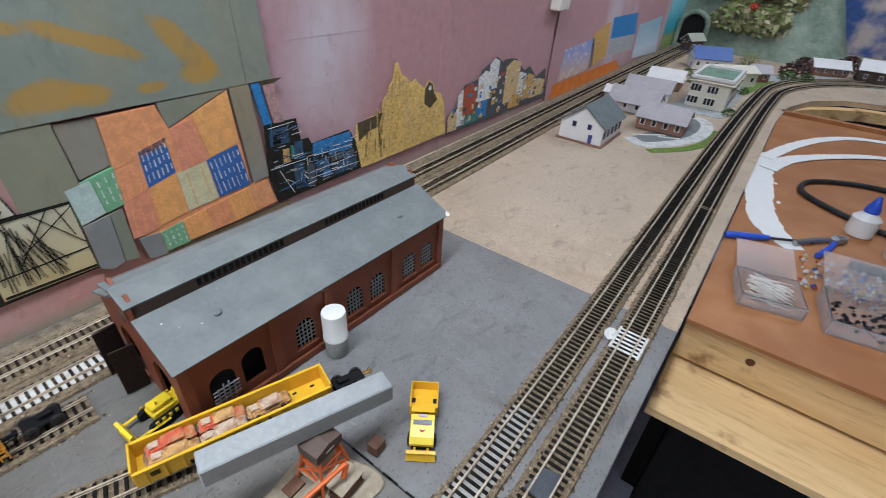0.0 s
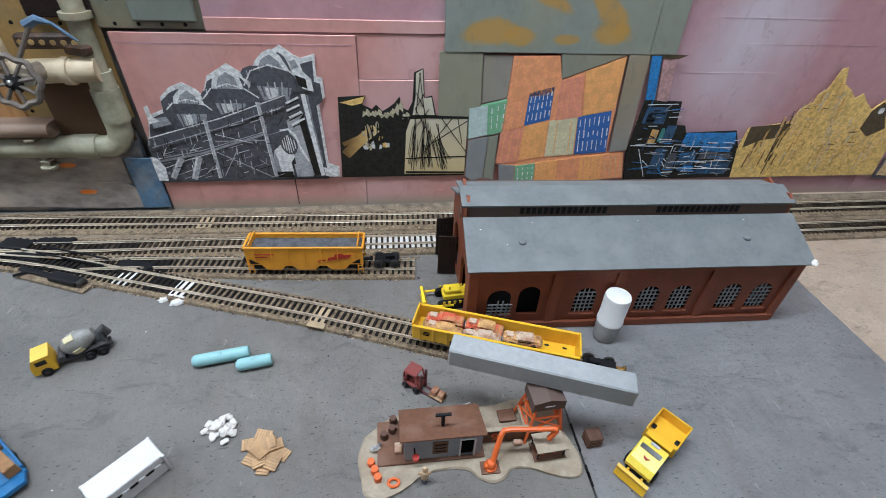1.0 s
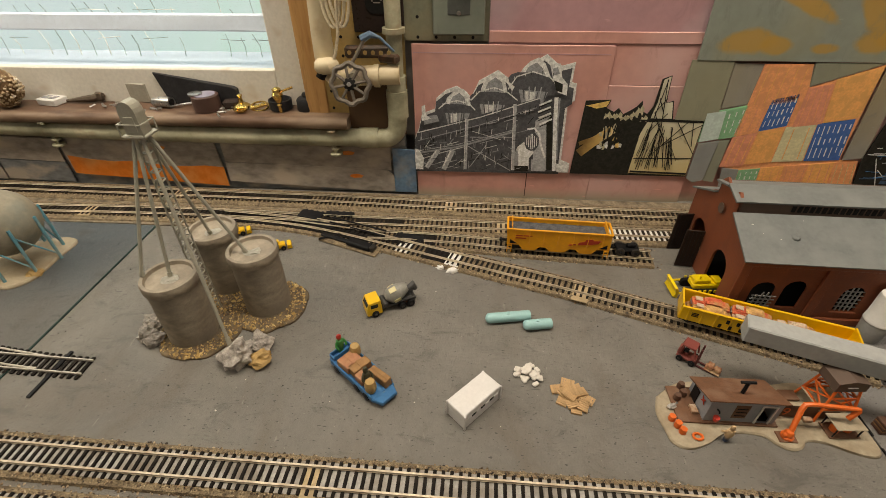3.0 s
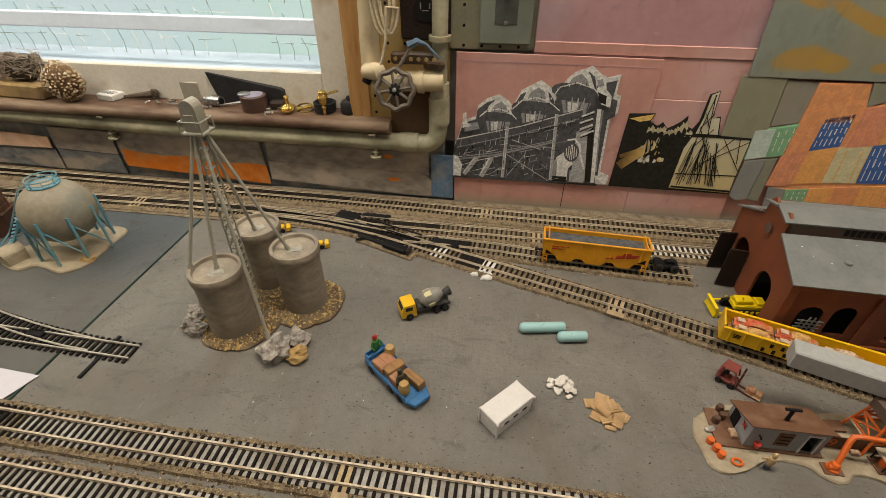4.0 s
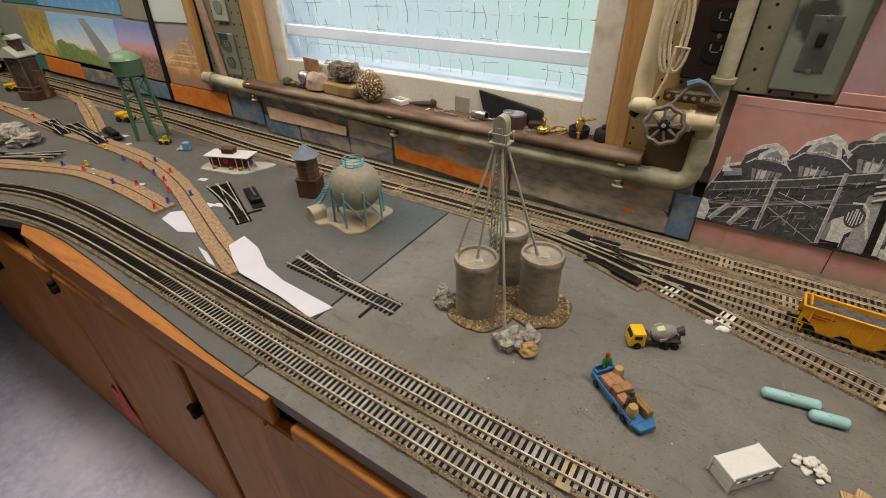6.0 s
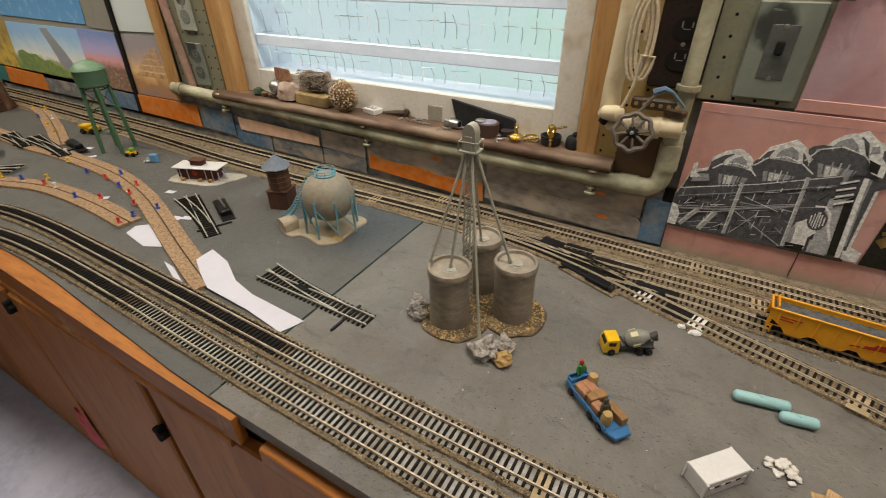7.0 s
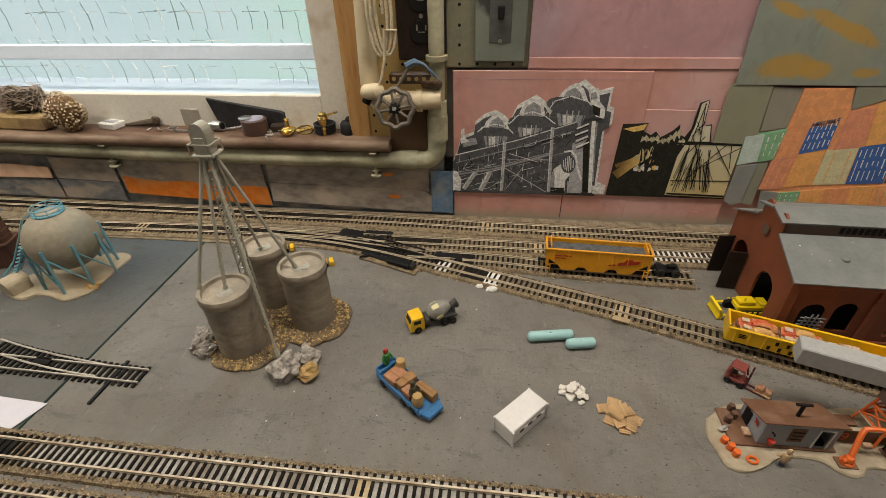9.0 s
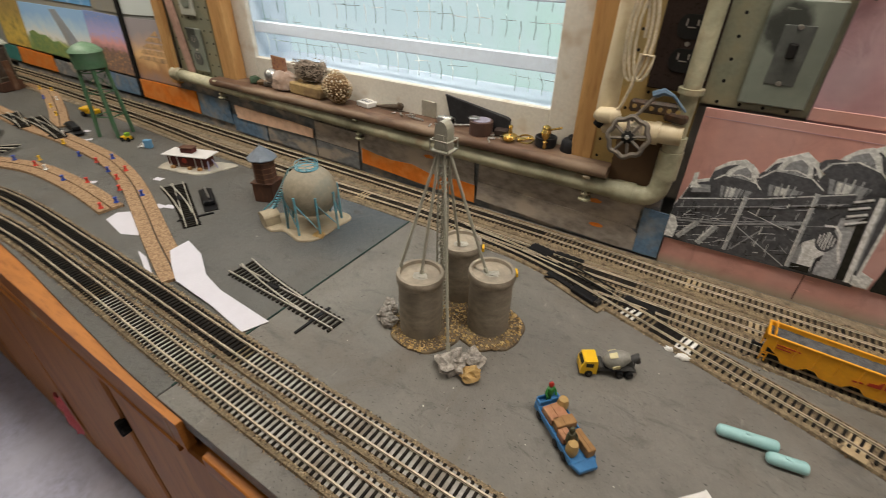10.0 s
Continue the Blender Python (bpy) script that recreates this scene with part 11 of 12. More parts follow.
def bush(x, y, z, r, n, cols, label, flat_=0.8):
    """A clump of many small leaf flakes."""
    g = Geo()
    for _ in range(n):
        a, b, q = sr.uniform(0, 6.283), sr.uniform(-0.35, 1.57), r * (0.45 + 0.55 * sr.random() ** 0.5)
        c = Vector((q * math.cos(a) * math.cos(b), q * math.sin(a) * math.cos(b), r * 0.35 + q * math.sin(b) * flat_))
        s = r * sr.uniform(0.08, 0.17)
        d1 = Vector((sr.uniform(-1, 1), sr.uniform(-1, 1), sr.uniform(-1, 1))).normalized() * s
        d2 = d1.cross(Vector((sr.uniform(-1, 1), sr.uniform(-1, 1), sr.uniform(-1, 1)))).normalized() * s * 0.7
        g.add([c - d1, c + d2, c + d1, c - d2], [(0, 1, 2, 3)])
    t = thing("bush", x, y, z, 0, label, "bush", "bushes on the layout")
    part("stem", Geo().tube([(0, 0, -0.01), (0, 0, r * 0.5)], [r * 0.1, r * 0.04], 6), M["dark_timber"], t)
    tagged(part("foliage", g, cols, t), kind="stuff")


M["leaf_green"] = island_mat("green_foliage", [(0.07, 0.15, 0.03), (0.14, 0.24, 0.05), (0.24, 0.32, 0.12), (0.05, 0.09, 0.025)])
M["leaf_pale"] = island_mat("pale_mixed_foliage", [(0.46, 0.47, 0.22), (0.54, 0.51, 0.28), (0.26, 0.36, 0.09), (0.38, 0.40, 0.19), (0.60, 0.54, 0.36)])
M["leaf_purple"] = island_mat("purple_brown_foliage", [(0.09, 0.04, 0.045), (0.13, 0.06, 0.06), (0.07, 0.045, 0.03)])
for x, y, z, r, k in ((-2.62, -0.18, 0.06, 0.07, "leaf_green"), (-2.68, -0.30, 0.10, 0.09, "leaf_pale"), (-2.60, -0.08, 0.10, 0.08, "leaf_green"), (-2.75, -0.10, 0.20, 0.10, "leaf_green"), (-2.72, -0.22, 0.19, 0.07, "leaf_pale"), (-2.7, -0.4, 0.08, 0.07, "leaf_green"), (-2.63, -0.05, 0.19, 0.07, "leaf_green"), (-2.65, -0.10, 0.26, 0.07, "leaf_pale"), (-2.585, -0.12, 0.02, 0.06, "leaf_pale"), (-2.61, -0.20, 0.17, 0.07, "leaf_green"), (-2.58, -0.07, 0.05, 0.05, "leaf_pale")):
    bush(x, y, z, r, 420, M[k], "mixed green model foliage on the hillside")

# ---- village at the right ----
M["wall_white"] = plain("white_toy_walls", (0.70, 0.68, 0.66), 0.55, 0.06)
M["wall_brown"] = mat("brown_toy_brick", (0.24, 0.125, 0.085), 0.65, fine=300, coarse=40, var=0.2)
M["wall_cream"] = plain("cream_toy_walls", (0.66, 0.62, 0.50), 0.55, 0.08)
M["roof_lilac"] = mat("lilac_grey_roof", (0.40, 0.37, 0.38), 0.55, fine=150, coarse=30, var=0.12)
M["roof_slate"] = mat("dark_slate_roof", (0.15, 0.17, 0.17), 0.6, fine=150, coarse=30, var=0.2)
M["roof_royal"] = plain("blue_toy_roof", (0.09, 0.15, 0.38), 0.45, 0.1)
M["toy_blue"] = plain("blue_window_frames", (0.05, 0.06, 0.22), 0.4, 0.1)
M["lawn"] = mat("green_flock_lawn", (0.13, 0.20, 0.035), 0.9, fine=400, coarse=50, var=0.4, other=(0.19, 0.25, 0.06), bump=0.8, bscale=500, depth=0.002)


def house(x, y, rz, L, W, H, P, wall, roof, label, windows=3, storeys=1, trim=None, base=None, door=True):
    """A gabled toy house: walls, pitched roof, windows with frames, a door."""
    t = thing("toy_house", x, y, 0, rz, label, "house", "village houses")
    if base:
        part("footing", Geo().box((L + 0.012, W + 0.012, 0.004), (0, 0, 0), 0.001), base, t)
    w = part("wall", Geo().prism([(-W / 2, 0), (W / 2, 0), (W / 2, H), (0, H + P), (-W / 2, H)], L, m=Matrix.Translation((L / 2, 0, 0.003)) @ Matrix.Rotation(radians(90), 4, "Z") @ UP @ Matrix.Translation((0, 0, -L))), wall, t)
    for s in (-1, 1):
        part("roof", roof_plane(-L / 2 - 0.006, L / 2 + 0.006, s * (W / 2 + 0.007), H - 0.002, 0, H + P + 0.003, 0.0025), roof, t)
    tr = trim or M["white_plastic"]
    for st_ in range(storeys):
        z = 0.003 + H * (st_ + 0.32) / storeys
        for s in (-1, 1):
            for k in range(windows):
                xx = -L / 2 + L * (k + 0.5) / windows
                wd = part("window", Geo().box((0.013, 0.0016, 0.018), (xx, s * (W / 2 + 0.0004), z), 0.0003), tr, t)
                part("pane", Geo().box((0.009, 0.0008, 0.014), (xx, s * (W / 2 + 0.0014), z + 0.002)), M["glass_dark"], wd)
    for s in (-1, 1):
        for yy in (-W * 0.18, W * 0.18):
            wd = part("window", Geo().box((0.0016, 0.010, 0.013), (s * (L / 2 + 0.0004), yy, 0.003 + H * 0.72), 0.0003), tr, t)
            part("pane", Geo().box((0.0008, 0.0068, 0.0095), (s * (L / 2 + 0.0014), yy, 0.0048 + H * 0.72)), M["glass_dark"], wd)
    if door:
        part("door", Geo().box((0.0016, 0.010, 0.022), (-(L / 2 + 0.0006), -W * 0.24, 0.003), 0.0003), M["toy_blue"], t)
    return t


house(1.455, -0.220, 0, 0.135, 0.108, 0.046, 0.040, M["wall_white"], M["roof_slate"], "white toy house with a dark slate roof and blue windows", 5, 1, M["toy_blue"], M["wall_brown"])
house(1.655, -0.348, -88, 0.118, 0.098, 0.034, 0.026, M["wall_brown"], M["roof_lilac"], "brown brick toy house with a lilac-grey roof", 4)
house(1.775, -0.232, -86, 0.135, 0.105, 0.030, 0.030, M["roof_lilac"], M["roof_lilac"], "long grey toy house with a lilac roof", 4)
house(1.935, -0.225, -86, 0.135, 0.085, 0.034, 0.028, M["wall_white"], M["roof_lilac"], "white toy house with a lilac roof behind the grey one", 4)
house(1.845, -0.140, -86, 0.040, 0.045, 0.024, 0.014, M["wall_white"], M["wall_white"], "little white toy shed", 1, trim=M["toy_blue"], door=False)
house(2.145, -0.225, -84, 0.110, 0.120, 0.036, 0.022, M["wall_brown"], M["wall_white"], "brown toy house with a pale roof", 3)
yb = thing("toy_hotel", 2.060, -0.392, 0, 0, "tall cream toy building with a flat green roof", "building")
HX, HY, HH = 0.205, 0.114, 0.084
part("wall", Geo().box((HX, HY, HH), (0, 0, 0), 0.002), M["wall_cream"], yb)
part("parapet", Geo().box((HX + 0.012, 0.010, 0.010), (0, HY / 2, HH), 0.001).box((HX + 0.012, 0.010, 0.010), (0, -HY / 2, HH), 0.001).box((0.010, HY + 0.010, 0.010), (HX / 2, 0, HH), 0.001).box((0.010, HY + 0.010, 0.010), (-HX / 2, 0, HH), 0.001), M["wall_white"], yb, "white parapet round the flat roof")
part("cornice", Geo().box((HX + 0.018, HY + 0.018, 0.004), (0, 0, HH - 0.008), 0.001), M["wall_cream"], yb)
part("roof_panel", Geo().box((HX - 0.012, HY - 0.012, 0.003), (0, 0, HH), 0.001), mat("sage_green_roof", (0.20, 0.30, 0.22), 0.6, fine=150, coarse=30), yb, "sage green flat roof")
for zf in (0.010, 0.046):
    for yy in (-0.010, 0.038):
        wd = part("window", Geo().box((0.002, 0.034, 0.024), (-HX / 2 - 0.0004, yy, zf), 0.0004), M["wall_white"], yb)
        for k in range(3):
            part("pane", Geo().box((0.001, 0.0085, 0.019), (-HX / 2 - 0.0016, yy - 0.0105 + 0.0105 * k, zf + 0.0025)), M["glass_dark"], wd)
    for k in range(5):
        wd = part("window", Geo().box((0.018, 0.002, 0.024), (-0.080 + 0.040 * k, -HY / 2 - 0.0004, zf), 0.0004), M["wall_white"], yb)
        part("pane", Geo().box((0.013, 0.001, 0.019), (-0.080 + 0.040 * k, -HY / 2 - 0.0016, zf + 0.0025)), M["glass_dark"], wd)
house(2.62, -0.270, -64, 0.140, 0.105, 0.046, 0.036, M["wall_white"], M["roof_royal"], "pale toy house with a blue roof", 4)
house(2.39, -0.392, -50, 0.150, 0.090, 0.050, 0.014, M["wall_cream"], M["wall_cream"], "cream toy terrace with a low roof", 4)
house(2.53, -0.468, -60, 0.065, 0.055, 0.036, 0.022, M["wall_brown"], M["roof_lilac"], "small brown toy house beside the bushes", 2)
house(2.94, -0.685, -70, 0.130, 0.080, 0.034, 0.024, M["wall_brown"], M["wall_white"], "long brown toy house with a white roof", 4)
house(2.93, -0.860, -88, 0.150, 0.110, 0.050, 0.030, M["dark_timber"], M["wall_white"], "dark toy barn with a white roof", 3)
house(3.00, -0.120, -30, 0.090, 0.060, 0.052, 0.026, M["dark_timber"], M["pale_roof"], "dark toy signal cabin by the tunnel", 2)
lot = thing("car_park", 0, 0, 0, 0, "pale oval drive round a grey forecourt", "drive")
RING = [(1.515, -0.305), (1.490, -0.335), (1.500, -0.362), (1.556, -0.405), (1.632, -0.438), (1.708, -0.447), (1.775, -0.440), (1.824, -0.414), (1.826, -0.382)]
ring_ = [tuple(p[0][:2]) for p in curve_points(RING, 0.02)]
g = Geo()
ribbon(g, curve_points(RING, 0.02), [(-0.017, 0.0002), (-0.016, 0.0022), (0.016, 0.0022), (0.017, 0.0002)])
part("drive", g, mat("pale_drive", (0.62, 0.61, 0.58), 0.7), lot)
part("forecourt", Geo().prism(ring_, 0.0012), M["roof_grey"], lot)
for a, b in (((1.545, -0.305), (1.600, -0.372)), ((1.575, -0.360), (1.600, -0.408))):
    part("kerb_line", Geo().prism(bar_between(a, b, 0.006), 0.0026), M["wall_white"], lot, "white kerb line")
g = Geo()
ribbon(g, curve_points([(1.455, -0.372), (1.535, -0.436), (1.62, -0.468), (1.70, -0.477), (1.76, -0.474)], 0.02), [(-0.013, 0.0002), (-0.012, 0.0016), (0.011, 0.0016), (0.012, 0.0002)])
tagged(solo("lawn", g, M["lawn"], 0, 0, 0, 0, "green flock lawn beside the drive", "lawn"), kind="stuff")
solo("road_strip", Geo().prism([(1.86, -0.30), (1.88, -0.46), (2.3, -0.468), (2.5, -0.49), (2.64, -0.56), (2.76, -0.72), (2.82, -1.0), (2.95, -1.0), (2.9, -0.7), (2.74, -0.52), (2.55, -0.43), (2.3, -0.33)], 0.0012), mat("pale_road", (0.42, 0.43, 0.42), 0.75), 0, 0, 0, 0, "pale grey painted road through the village", "road", kind="structure")
tagged(solo("lawn", Geo().prism([(2.24, -0.452), (2.48, -0.46), (2.60, -0.53), (2.5, -0.51), (2.3, -0.482)], 0.0026), M["lawn"], 0, 0, 0, 0, "green flock verge beside the curve", "lawn"), kind="stuff")
for x, y, r, k in ((1.93, -0.468, 0.020, "leaf_green"), (2.26, -0.462, 0.020, "leaf_green"), (2.72, -0.580, 0.058, "leaf_purple"), (2.655, -0.565, 0.032, "leaf_green"), (2.70, -0.625, 0.028, "leaf_green"), (2.98, -0.60, 0.045, "leaf_purple"), (3.1, -0.76, 0.055, "leaf_purple"), (2.30, -0.29, 0.025, "leaf_green"), (2.42, -0.24, 0.022, "leaf_green"), (2.86, -0.40, 0.04, "leaf_pale")):
    bush(x, y, 0.0, r, 260, M[k], "round model bush beside the toy houses")


def end_hill():
    """Hillside in the far corner with a tunnel mouth for the wall tracks."""
    g = Geo()
    n, k = 40, 34
    vs = []
    for i in range(n + 1):
        for j in range(k + 1):
            y, v = 0.04 - 0.80 * i / n, j / k
            x = 3.08 + 0.58 * v
            q = Vector((x * 5, y * 5, 2))
            fall = max(0.0, min(1.0, (0.76 + y) * 4.0))
            z = fall * (0.55 * min(1.0, v * 2.6)) * (0.85 + 0.35 * noise.noise(q)) + 0.025 * noise.noise(q * 3) * min(1, v * 5)
            vs.append((x + 0.03 * noise.noise(q * 2.2), y, max(z, 0.0)))
    g.add(vs, [(i * (k + 1) + j, (i + 1) * (k + 1) + j, (i + 1) * (k + 1) + j + 1, i * (k + 1) + j + 1) for i in range(n) for j in range(k)])
    return solo("tunnel_hill", g, mat("grey_green_plaster_rock", (0.20, 0.25, 0.19), 0.85, fine=60, coarse=12, var=0.3, other=(0.30, 0.34, 0.27), bump=0.9, bscale=60, depth=0.008), 0, 0, 0, 0, "grey-green plaster hill with a tunnel mouth", "hill", kind="structure")


end_hill()
tm = thing("tunnel_portal", 3.09, -0.085, 0, 0, "dark arched tunnel mouth in the hill", "tunnel")
MT = Matrix.Rotation(radians(90), 4, "Z") @ UP
part("mouth", Geo().prism([(-0.06, 0), (0.06, 0), (0.06, 0.10)] + [(0.06 * math.cos(a), 0.10 + 0.06 * math.sin(a)) for a in [math.pi * i / 10 for i in range(1, 10)]] + [(-0.06, 0.10)], 0.01, m=MT), M["dark"], tm)
part("ring", Geo().tube([(-0.006, 0.066, 0), (-0.006, 0.066, 0.10)] + [(-0.006, 0.066 * math.cos(a), 0.10 + 0.066 * math.sin(a)) for a in [math.pi * i / 10 for i in range(1, 10)]] + [(-0.006, -0.066, 0.10), (-0.006, -0.066, 0)], 0.012, 8), bpy.data.materials["grey_green_plaster_rock"], tm, smooth=True)
for x, y, z, r in ((3.16, -0.26, 0.10, 0.12), (3.20, -0.38, 0.08, 0.13), (3.22, -0.34, 0.25, 0.14), (3.26, -0.42, 0.20, 0.12), (3.20, -0.20, 0.28, 0.12), (3.22, -0.27, 0.34, 0.12)):
    bush(x, y, z, r, 1500, M["leaf_pale"], "pale mixed model trees on the hill")
solo("red_flower", Geo().lump(0.018, (0, 0, 0), (1, 1, 0.7), 0.3, 10, 8, sr), M["decal_red"], 3.02, -0.32, 0.215, 0, "red paper flower among the model trees", "flower")
for y, z, r in ((-0.85, 0.36, 0.06), (-1.0, 0.30, 0.08), (-0.95, 0.22, 0.09), (-1.12, 0.34, 0.07), (-0.72, 0.33, 0.05)):
    cl = Geo().lathe([(r, 0), (r, 0.002)], 18, m=Matrix.Translation((3.695, y, z)) @ Matrix.Rotation(radians(-90), 4, "Y") @ Matrix.Diagonal((0.6, 1.2, 1, 1)))
    tagged(solo("painted_cloud", cl, plain("pale_cloud_paint", (0.50, 0.54, 0.64), 0.7, 0.1), 0, 0, 0, 0, "pale painted cloud on the end wall", "mural"), kind="structure")

# ---- tools on the bench ----
BT = -0.012
M["plastic_sheet"] = plain("white_paint_strip", (0.72, 0.71, 0.69), 0.6, 0.05)


def ragged_line(pts, widths, label, seed, z=BT):
    """A hand-painted stripe whose edges wander and bulge."""
    rr = random.Random(seed)
    run = curve_points(pts, 0.006)
    left, right = [], []
    for i, (p, d) in enumerate(run):
        u = i / (len(run) - 1) * (len(widths) - 1)
        k = min(int(u), len(widths) - 2)
        w = widths[k] + (widths[k + 1] - widths[k]) * (u - k)
        n = Vector((-d.y, d.x)).normalized()
        for side, s_ in ((left, 1), (right, -1)):
            q = w * 0.5 * (1 + 0.13 * noise.noise(Vector((p.x * 60, p.y * 60, seed + 9 * s_)))) + rr.uniform(-0.0010, 0.0010)
            side.append((p.x + s_ * q * n.x, p.y + s_ * q * n.y))
    solo("white_track_mark", Geo().prism(left + right[::-1], 0.0010), M["plastic_sheet"], 0, 0, z, 0, label, "painted line")


ragged_line([(1.70, -0.604), (1.62, -0.602), (1.54, -0.606), (1.44, -0.615), (1.34, -0.628), (1.27, -0.648), (1.20, -0.700)], [0.030, 0.048, 0.052, 0.056, 0.050, 0.056, 0.034], "ragged white painted track line on the brown bench", 2)
ragged_line([(1.66, -0.602), (1.785, -0.640), (1.909, -0.694), (2.01, -0.771), (2.05, -0.86), (2.06, -1.0)], [0.034, 0.032, 0.030, 0.026, 0.026, 0.026], "ragged white painted track line curving over the bench", 5, BT + 0.0011)
ragged_line([(1.58, -0.615), (1.66, -0.640), (1.72, -0.674), (1.81, -0.753), (1.887, -0.852), (1.92, -1.0)], [0.040, 0.036, 0.030, 0.026, 0.024, 0.024], "ragged white painted track line branching over the bench", 8, BT + 0.0022)
for x, y, w, h in ((1.431, -0.584, 0.016, 0.020), (1.50, -0.640, 0.012, 0.008), (1.395, -0.655, 0.014, 0.008), (1.66, -0.590, 0.020, 0.008)):
    solo("paint_dab", Geo().prism([(w * math.cos(a) * (0.5 + 0.12 * math.sin(3 * a)), h * math.sin(a) * 0.5) for a in [2 * math.pi * i / 10 for i in range(10)]], 0.0008), M["plastic_sheet"], x, y, BT, 0, "dab of white paint beside the line", "paint", "paint dabs")
cable = [(1.60, -1.0, 0.006), (1.62, -0.84, 0.006), (1.60, -0.76, 0.006), (1.555, -0.70, 0.006), (1.50, -0.685, 0.006), (1.46, -0.70, 0.006), (1.41, -0.76, 0.006), (1.37, -0.84, 0.006), (1.35, -1.0, 0.006)]
solo("black_cable", Geo().tube([tuple(p[0]) for p in curve_points(cable, 0.02)], 0.0055, 8), M["black_rubber"], 0, 0, BT, 0, "thick black cable looped on the bench", "cable", smooth=True)
gb = thing("glue_bottle", 1.352, -0.785, BT, 0, "small white glue bottle with a blue cap", "bottle")
part("bottle", Geo().lathe([(0.020, 0), (0.022, 0.002), (0.022, 0.034), (0.014, 0.042), (0.011, 0.046)], 20), plain("milky_plastic", (0.64, 0.63, 0.62), 0.35, 0.05), gb, smooth=True)
part("cap", Geo().lathe([(0.012, 0.046), (0.012, 0.052), (0.005, 0.070), (0.003, 0.076)], 16), plain("royal_blue_plastic", (0.03, 0.08, 0.50), 0.35), gb, "blue pointed cap", smooth=True)
sd = thing("screwdriver", 1.205, -0.655, BT, -58, "blue-handled screwdriver on the bench", "screwdriver")
part("handle", Geo().lathe([(0.004, 0), (0.0062, 0.004), (0.0066, 0.03), (0.0058, 0.06), (0.0045, 0.075)], 12, m=Matrix.Translation((-0.075, 0, 0.0066)) @ Matrix.Rotation(radians(90), 4, "Y")), bpy.data.materials["royal_blue_plastic"], sd, "blue handle", smooth=True)
part("shaft", Geo().rod((0.0, 0, 0.0066), (0.075, 0, 0.005), 0.0024, 8), M["wheel"], sd, smooth=True)
pl_ = thing("pliers", 1.27, -0.745, BT, -30, "steel pliers with blue grips on the bench", "pliers")
for s in (-1, 1):
    part("grip", Geo().tube([(-0.07, s * 0.020, 0.006), (-0.03, s * 0.014, 0.006), (0.005, s * 0.004, 0.006)], [0.005, 0.0055, 0.004], 8), bpy.data.materials["royal_blue_plastic"] if s < 0 else M["steel"], pl_, smooth=True)
    part("jaw", Geo().tube([(0.005, -s * 0.003, 0.006), (0.025, -s * 0.006, 0.006), (0.045, -s * 0.001, 0.006)], [0.006, 0.006, 0.002], 8), M["steel"], pl_, smooth=True)
part("pivot", Geo().cyl(0.007, 0.012, (0.006, 0, 0), 12), M["steel"], pl_, smooth=True)
m, nt, p = nodes_of("clear_plastic_box")
p.inputs["Base Color"].default_value = (0.95, 0.95, 0.97, 1)
p.inputs["Transmission Weight"].default_value = 0.88
p.inputs["Roughness"].default_value = 0.25
p.inputs["IOR"].default_value = 1.1
M["clear_box"] = m


def clear_tub(x, y, rz, L, W, H, label):
    t = thing("parts_box", x, y, BT, rz, label, "box", "clear parts boxes")
    for name, s, a in (("bottom", (L, W, 0.002), (0, 0, 0)), ("side", (L, 0.002, H), (0, W / 2, 0)), ("side", (L, 0.002, H), (0, -W / 2, 0)), ("end", (0.002, W, H), (L / 2, 0, 0)), ("end", (0.002, W, H), (-L / 2, 0, 0))):
        part(name, Geo().box(s, a, 0.0004), M["clear_box"], t)
    part("rim", Geo().box((L + 0.004, 0.003, 0.003), (0, W / 2, H - 0.003), 0.0006).box((L + 0.004, 0.003, 0.003), (0, -W / 2, H - 0.003), 0.0006).box((0.003, W, 0.003), (L / 2, 0, H - 0.003), 0.0006).box((0.003, W, 0.003), (-L / 2, 0, H - 0.003), 0.0006), M["clear_box"], t)
    lid = part("lid", Geo().box((0.002, W, L * 0.9), (0, 0, 0), 0.0004, m=Matrix.Translation((L / 2, 0, H)) @ Matrix.Rotation(radians(76), 4, "Y")), M["clear_box"], t, "open clear lid")
    return t


clear_tub(1.018, -0.671, 14, 0.072, 0.080, 0.020, "clear plastic box of rail spikes with its lid open")
clear_tub(1.035, -0.795, 8, 0.085, 0.115, 0.024, "clear plastic box of small dark parts")
br = random.Random(31)
M["pin_steel"] = mat("bright_pin_steel", (0.75, 0.72, 0.66), 0.35, 0.5, var=0.2)
for k in range(110):
    a = br.uniform(-0.5, 0.5) + 1.45
    x, y = 1.014 + br.uniform(-0.022, 0.022), -0.671 + br.uniform(-0.02, 0.02)
    d = Vector((math.cos(a), math.sin(a), br.uniform(-0.1, 0.1))) * br.uniform(0.008, 0.014)
    solo("track_pin", Geo().rod(-d, d, 0.0007, 5), M["pin_steel"], x, y, BT + 0.006 + 0.0002 * k, 0, "loose steel track pin in the clear box", "pin", "track pins")
g = Geo()
for k in range(90):
    g.pebble(br.uniform(0.002, 0.004), (br.uniform(-0.035, 0.035), br.uniform(-0.05, 0.05), br.uniform(0.004, 0.012)), br)
solo("dark_parts", g, M["black"], 1.035, -0.795, BT, 4, "heap of small dark metal parts in the box", "parts", kind="stuff")
g = Geo()
for k in range(150):
    g.pebble(br.uniform(0.002, 0.005), (br.uniform(-0.05, 0.05), br.uniform(-0.07, 0.07), br.uniform(0.002, 0.012)), br)
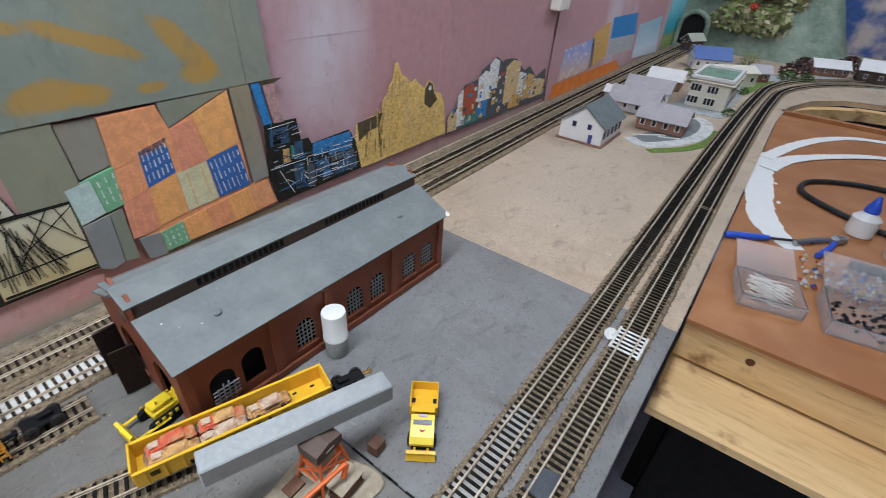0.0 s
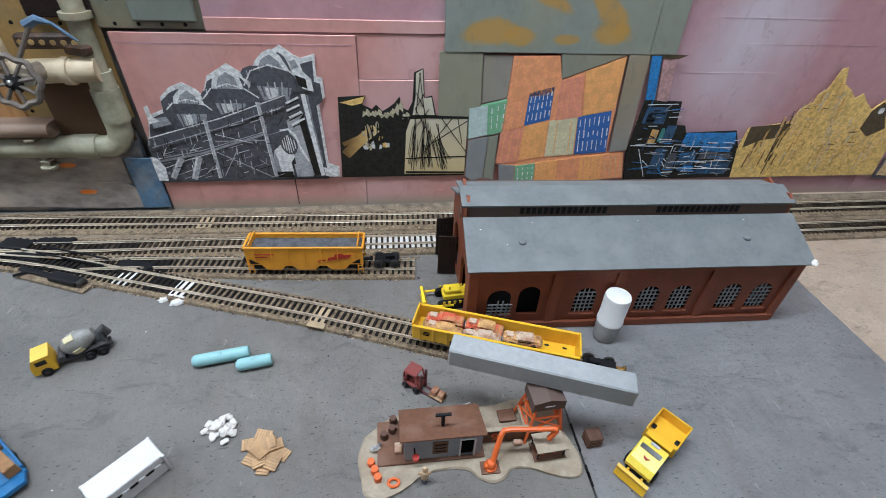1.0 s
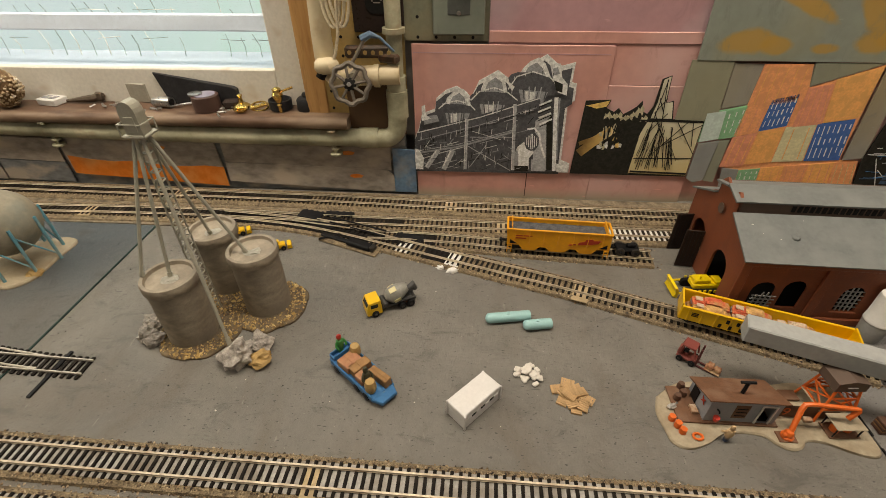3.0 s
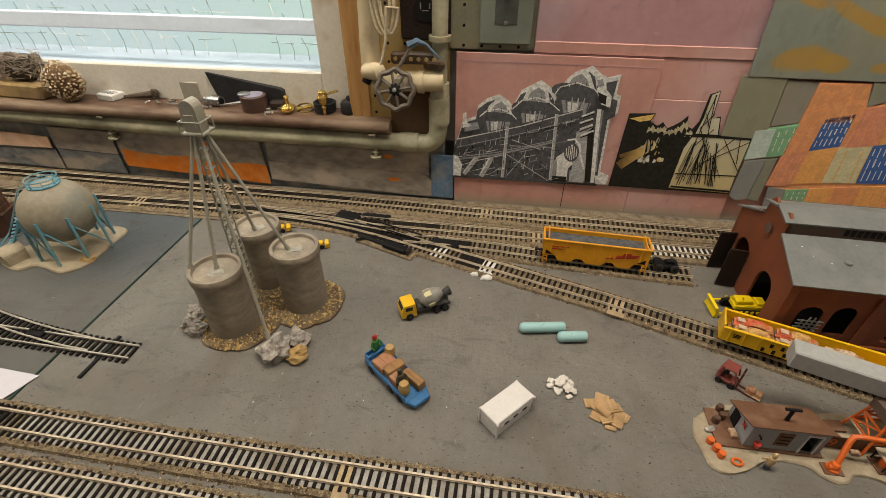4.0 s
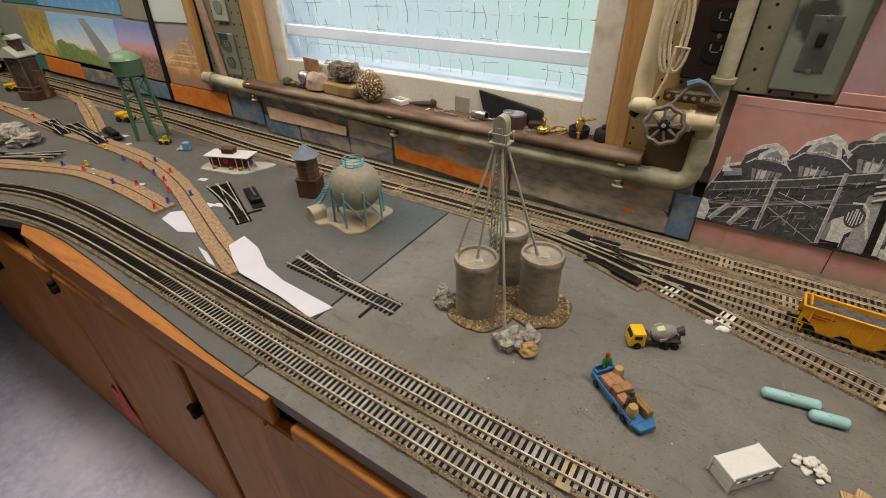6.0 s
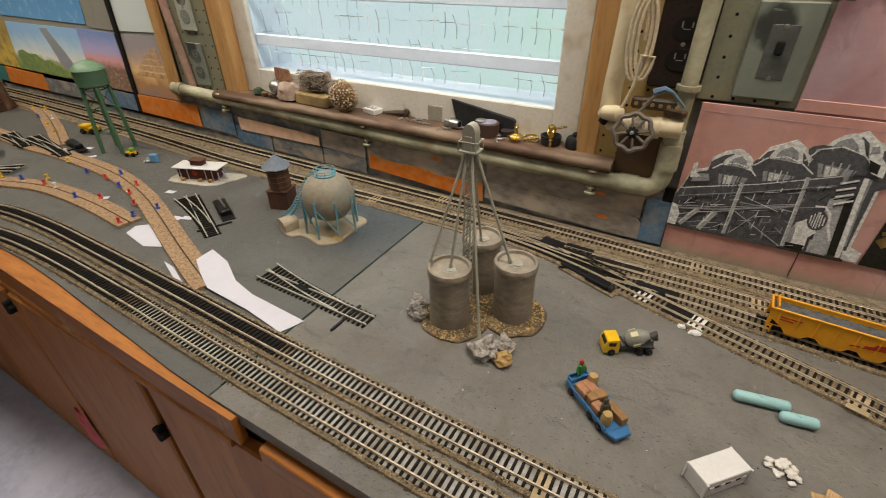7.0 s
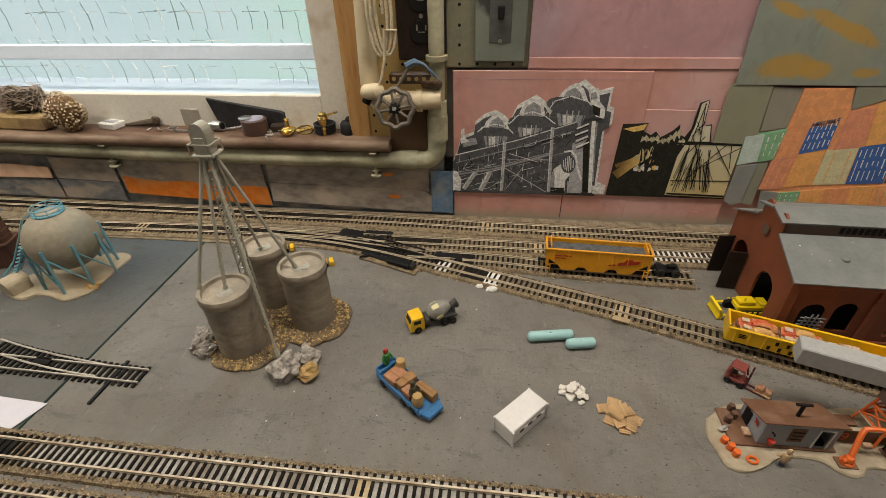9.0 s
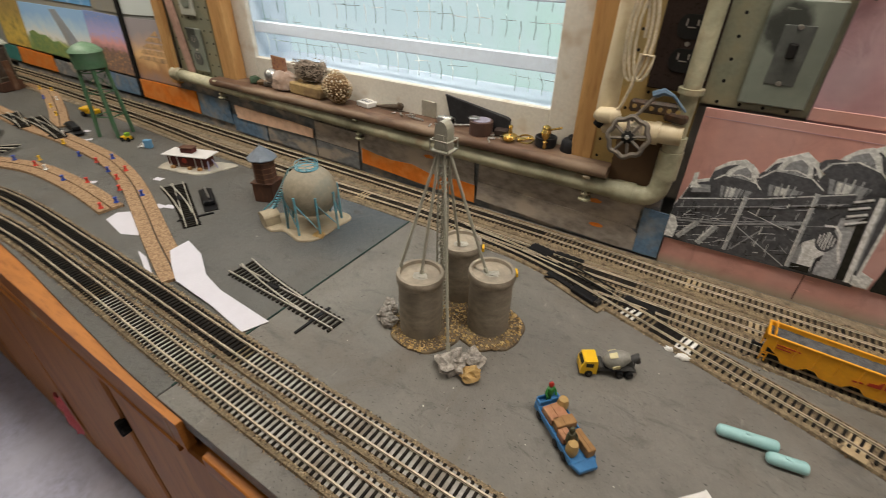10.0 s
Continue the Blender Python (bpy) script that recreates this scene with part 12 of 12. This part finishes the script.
solo("small_parts", g, island_mat("coloured_small_parts", [(0.4, 0.04, 0.03), (0.6, 0.58, 0.5), (0.04, 0.08, 0.3), (0.5, 0.35, 0.05), (0.6, 0.6, 0.62), (0.65, 0.62, 0.6), (0.5, 0.48, 0.46), (0.1, 0.12, 0.2)], 0.4), 1.13, -0.775, BT, 0, "scattered small coloured electrical parts", "parts", kind="stuff")
solo("black_grip_tool", Geo().tube([(-0.09, 0.02, 0.012), (-0.02, 0.0, 0.012), (0.05, -0.03, 0.012), (0.11, -0.09, 0.012)], [0.008, 0.010, 0.009, 0.008], 10), M["black_rubber"], 1.20, -0.86, BT, -70, "black rubber tool handle on the bench", "tool", smooth=True)
tape2 = thing("masking_tape", 1.29, -0.86, BT, 0, "roll of beige masking tape on the bench", "tape")
part("roll", Geo().lathe([(0.028, 0), (0.042, 0.0), (0.042, 0.024), (0.028, 0.024), (0.028, 0.0)], 26, caps=False), plain("beige_tape", (0.52, 0.43, 0.32), 0.6), tape2, smooth=True)
hs = thing("crossing_pad", 0.552, -0.5450, 0.0046, 0, "dark grey plastic crossing pad between the front rails", "crossing")
part("pad", Geo().prism([(-0.018, -0.010), (0.016, -0.010), (0.012, 0.008), (-0.016, 0.014)], 0.004, ch=0.0008), mat("dark_grey_rubber", (0.07, 0.075, 0.085), 0.6), hs)
rg = thing("red_rag", -0.945, -0.583, -0.480, 0, "crumpled red cloth caught between the cupboard doors", "cloth")
vs = [(0.030 * (i / 10 - 0.5) * (0.6 + 0.8 * j / 8) + 0.006 * math.sin(j * 1.3), -0.004 - 0.012 * math.sin(i / 10 * math.pi) * (0.7 + 0.3 * math.sin(j * 1.7 + i)), 0.120 * (1 - j / 8) + 0.004 * math.sin(i * 1.9)) for i in range(11) for j in range(9)]
g = Geo().add(vs, [(i * 9 + j, (i + 1) * 9 + j, (i + 1) * 9 + j + 1, i * 9 + j + 1) for i in range(10) for j in range(8)])
part("cloth", g, plain("red_cloth", (0.75, 0.17, 0.18), 0.8), rg, smooth=True)
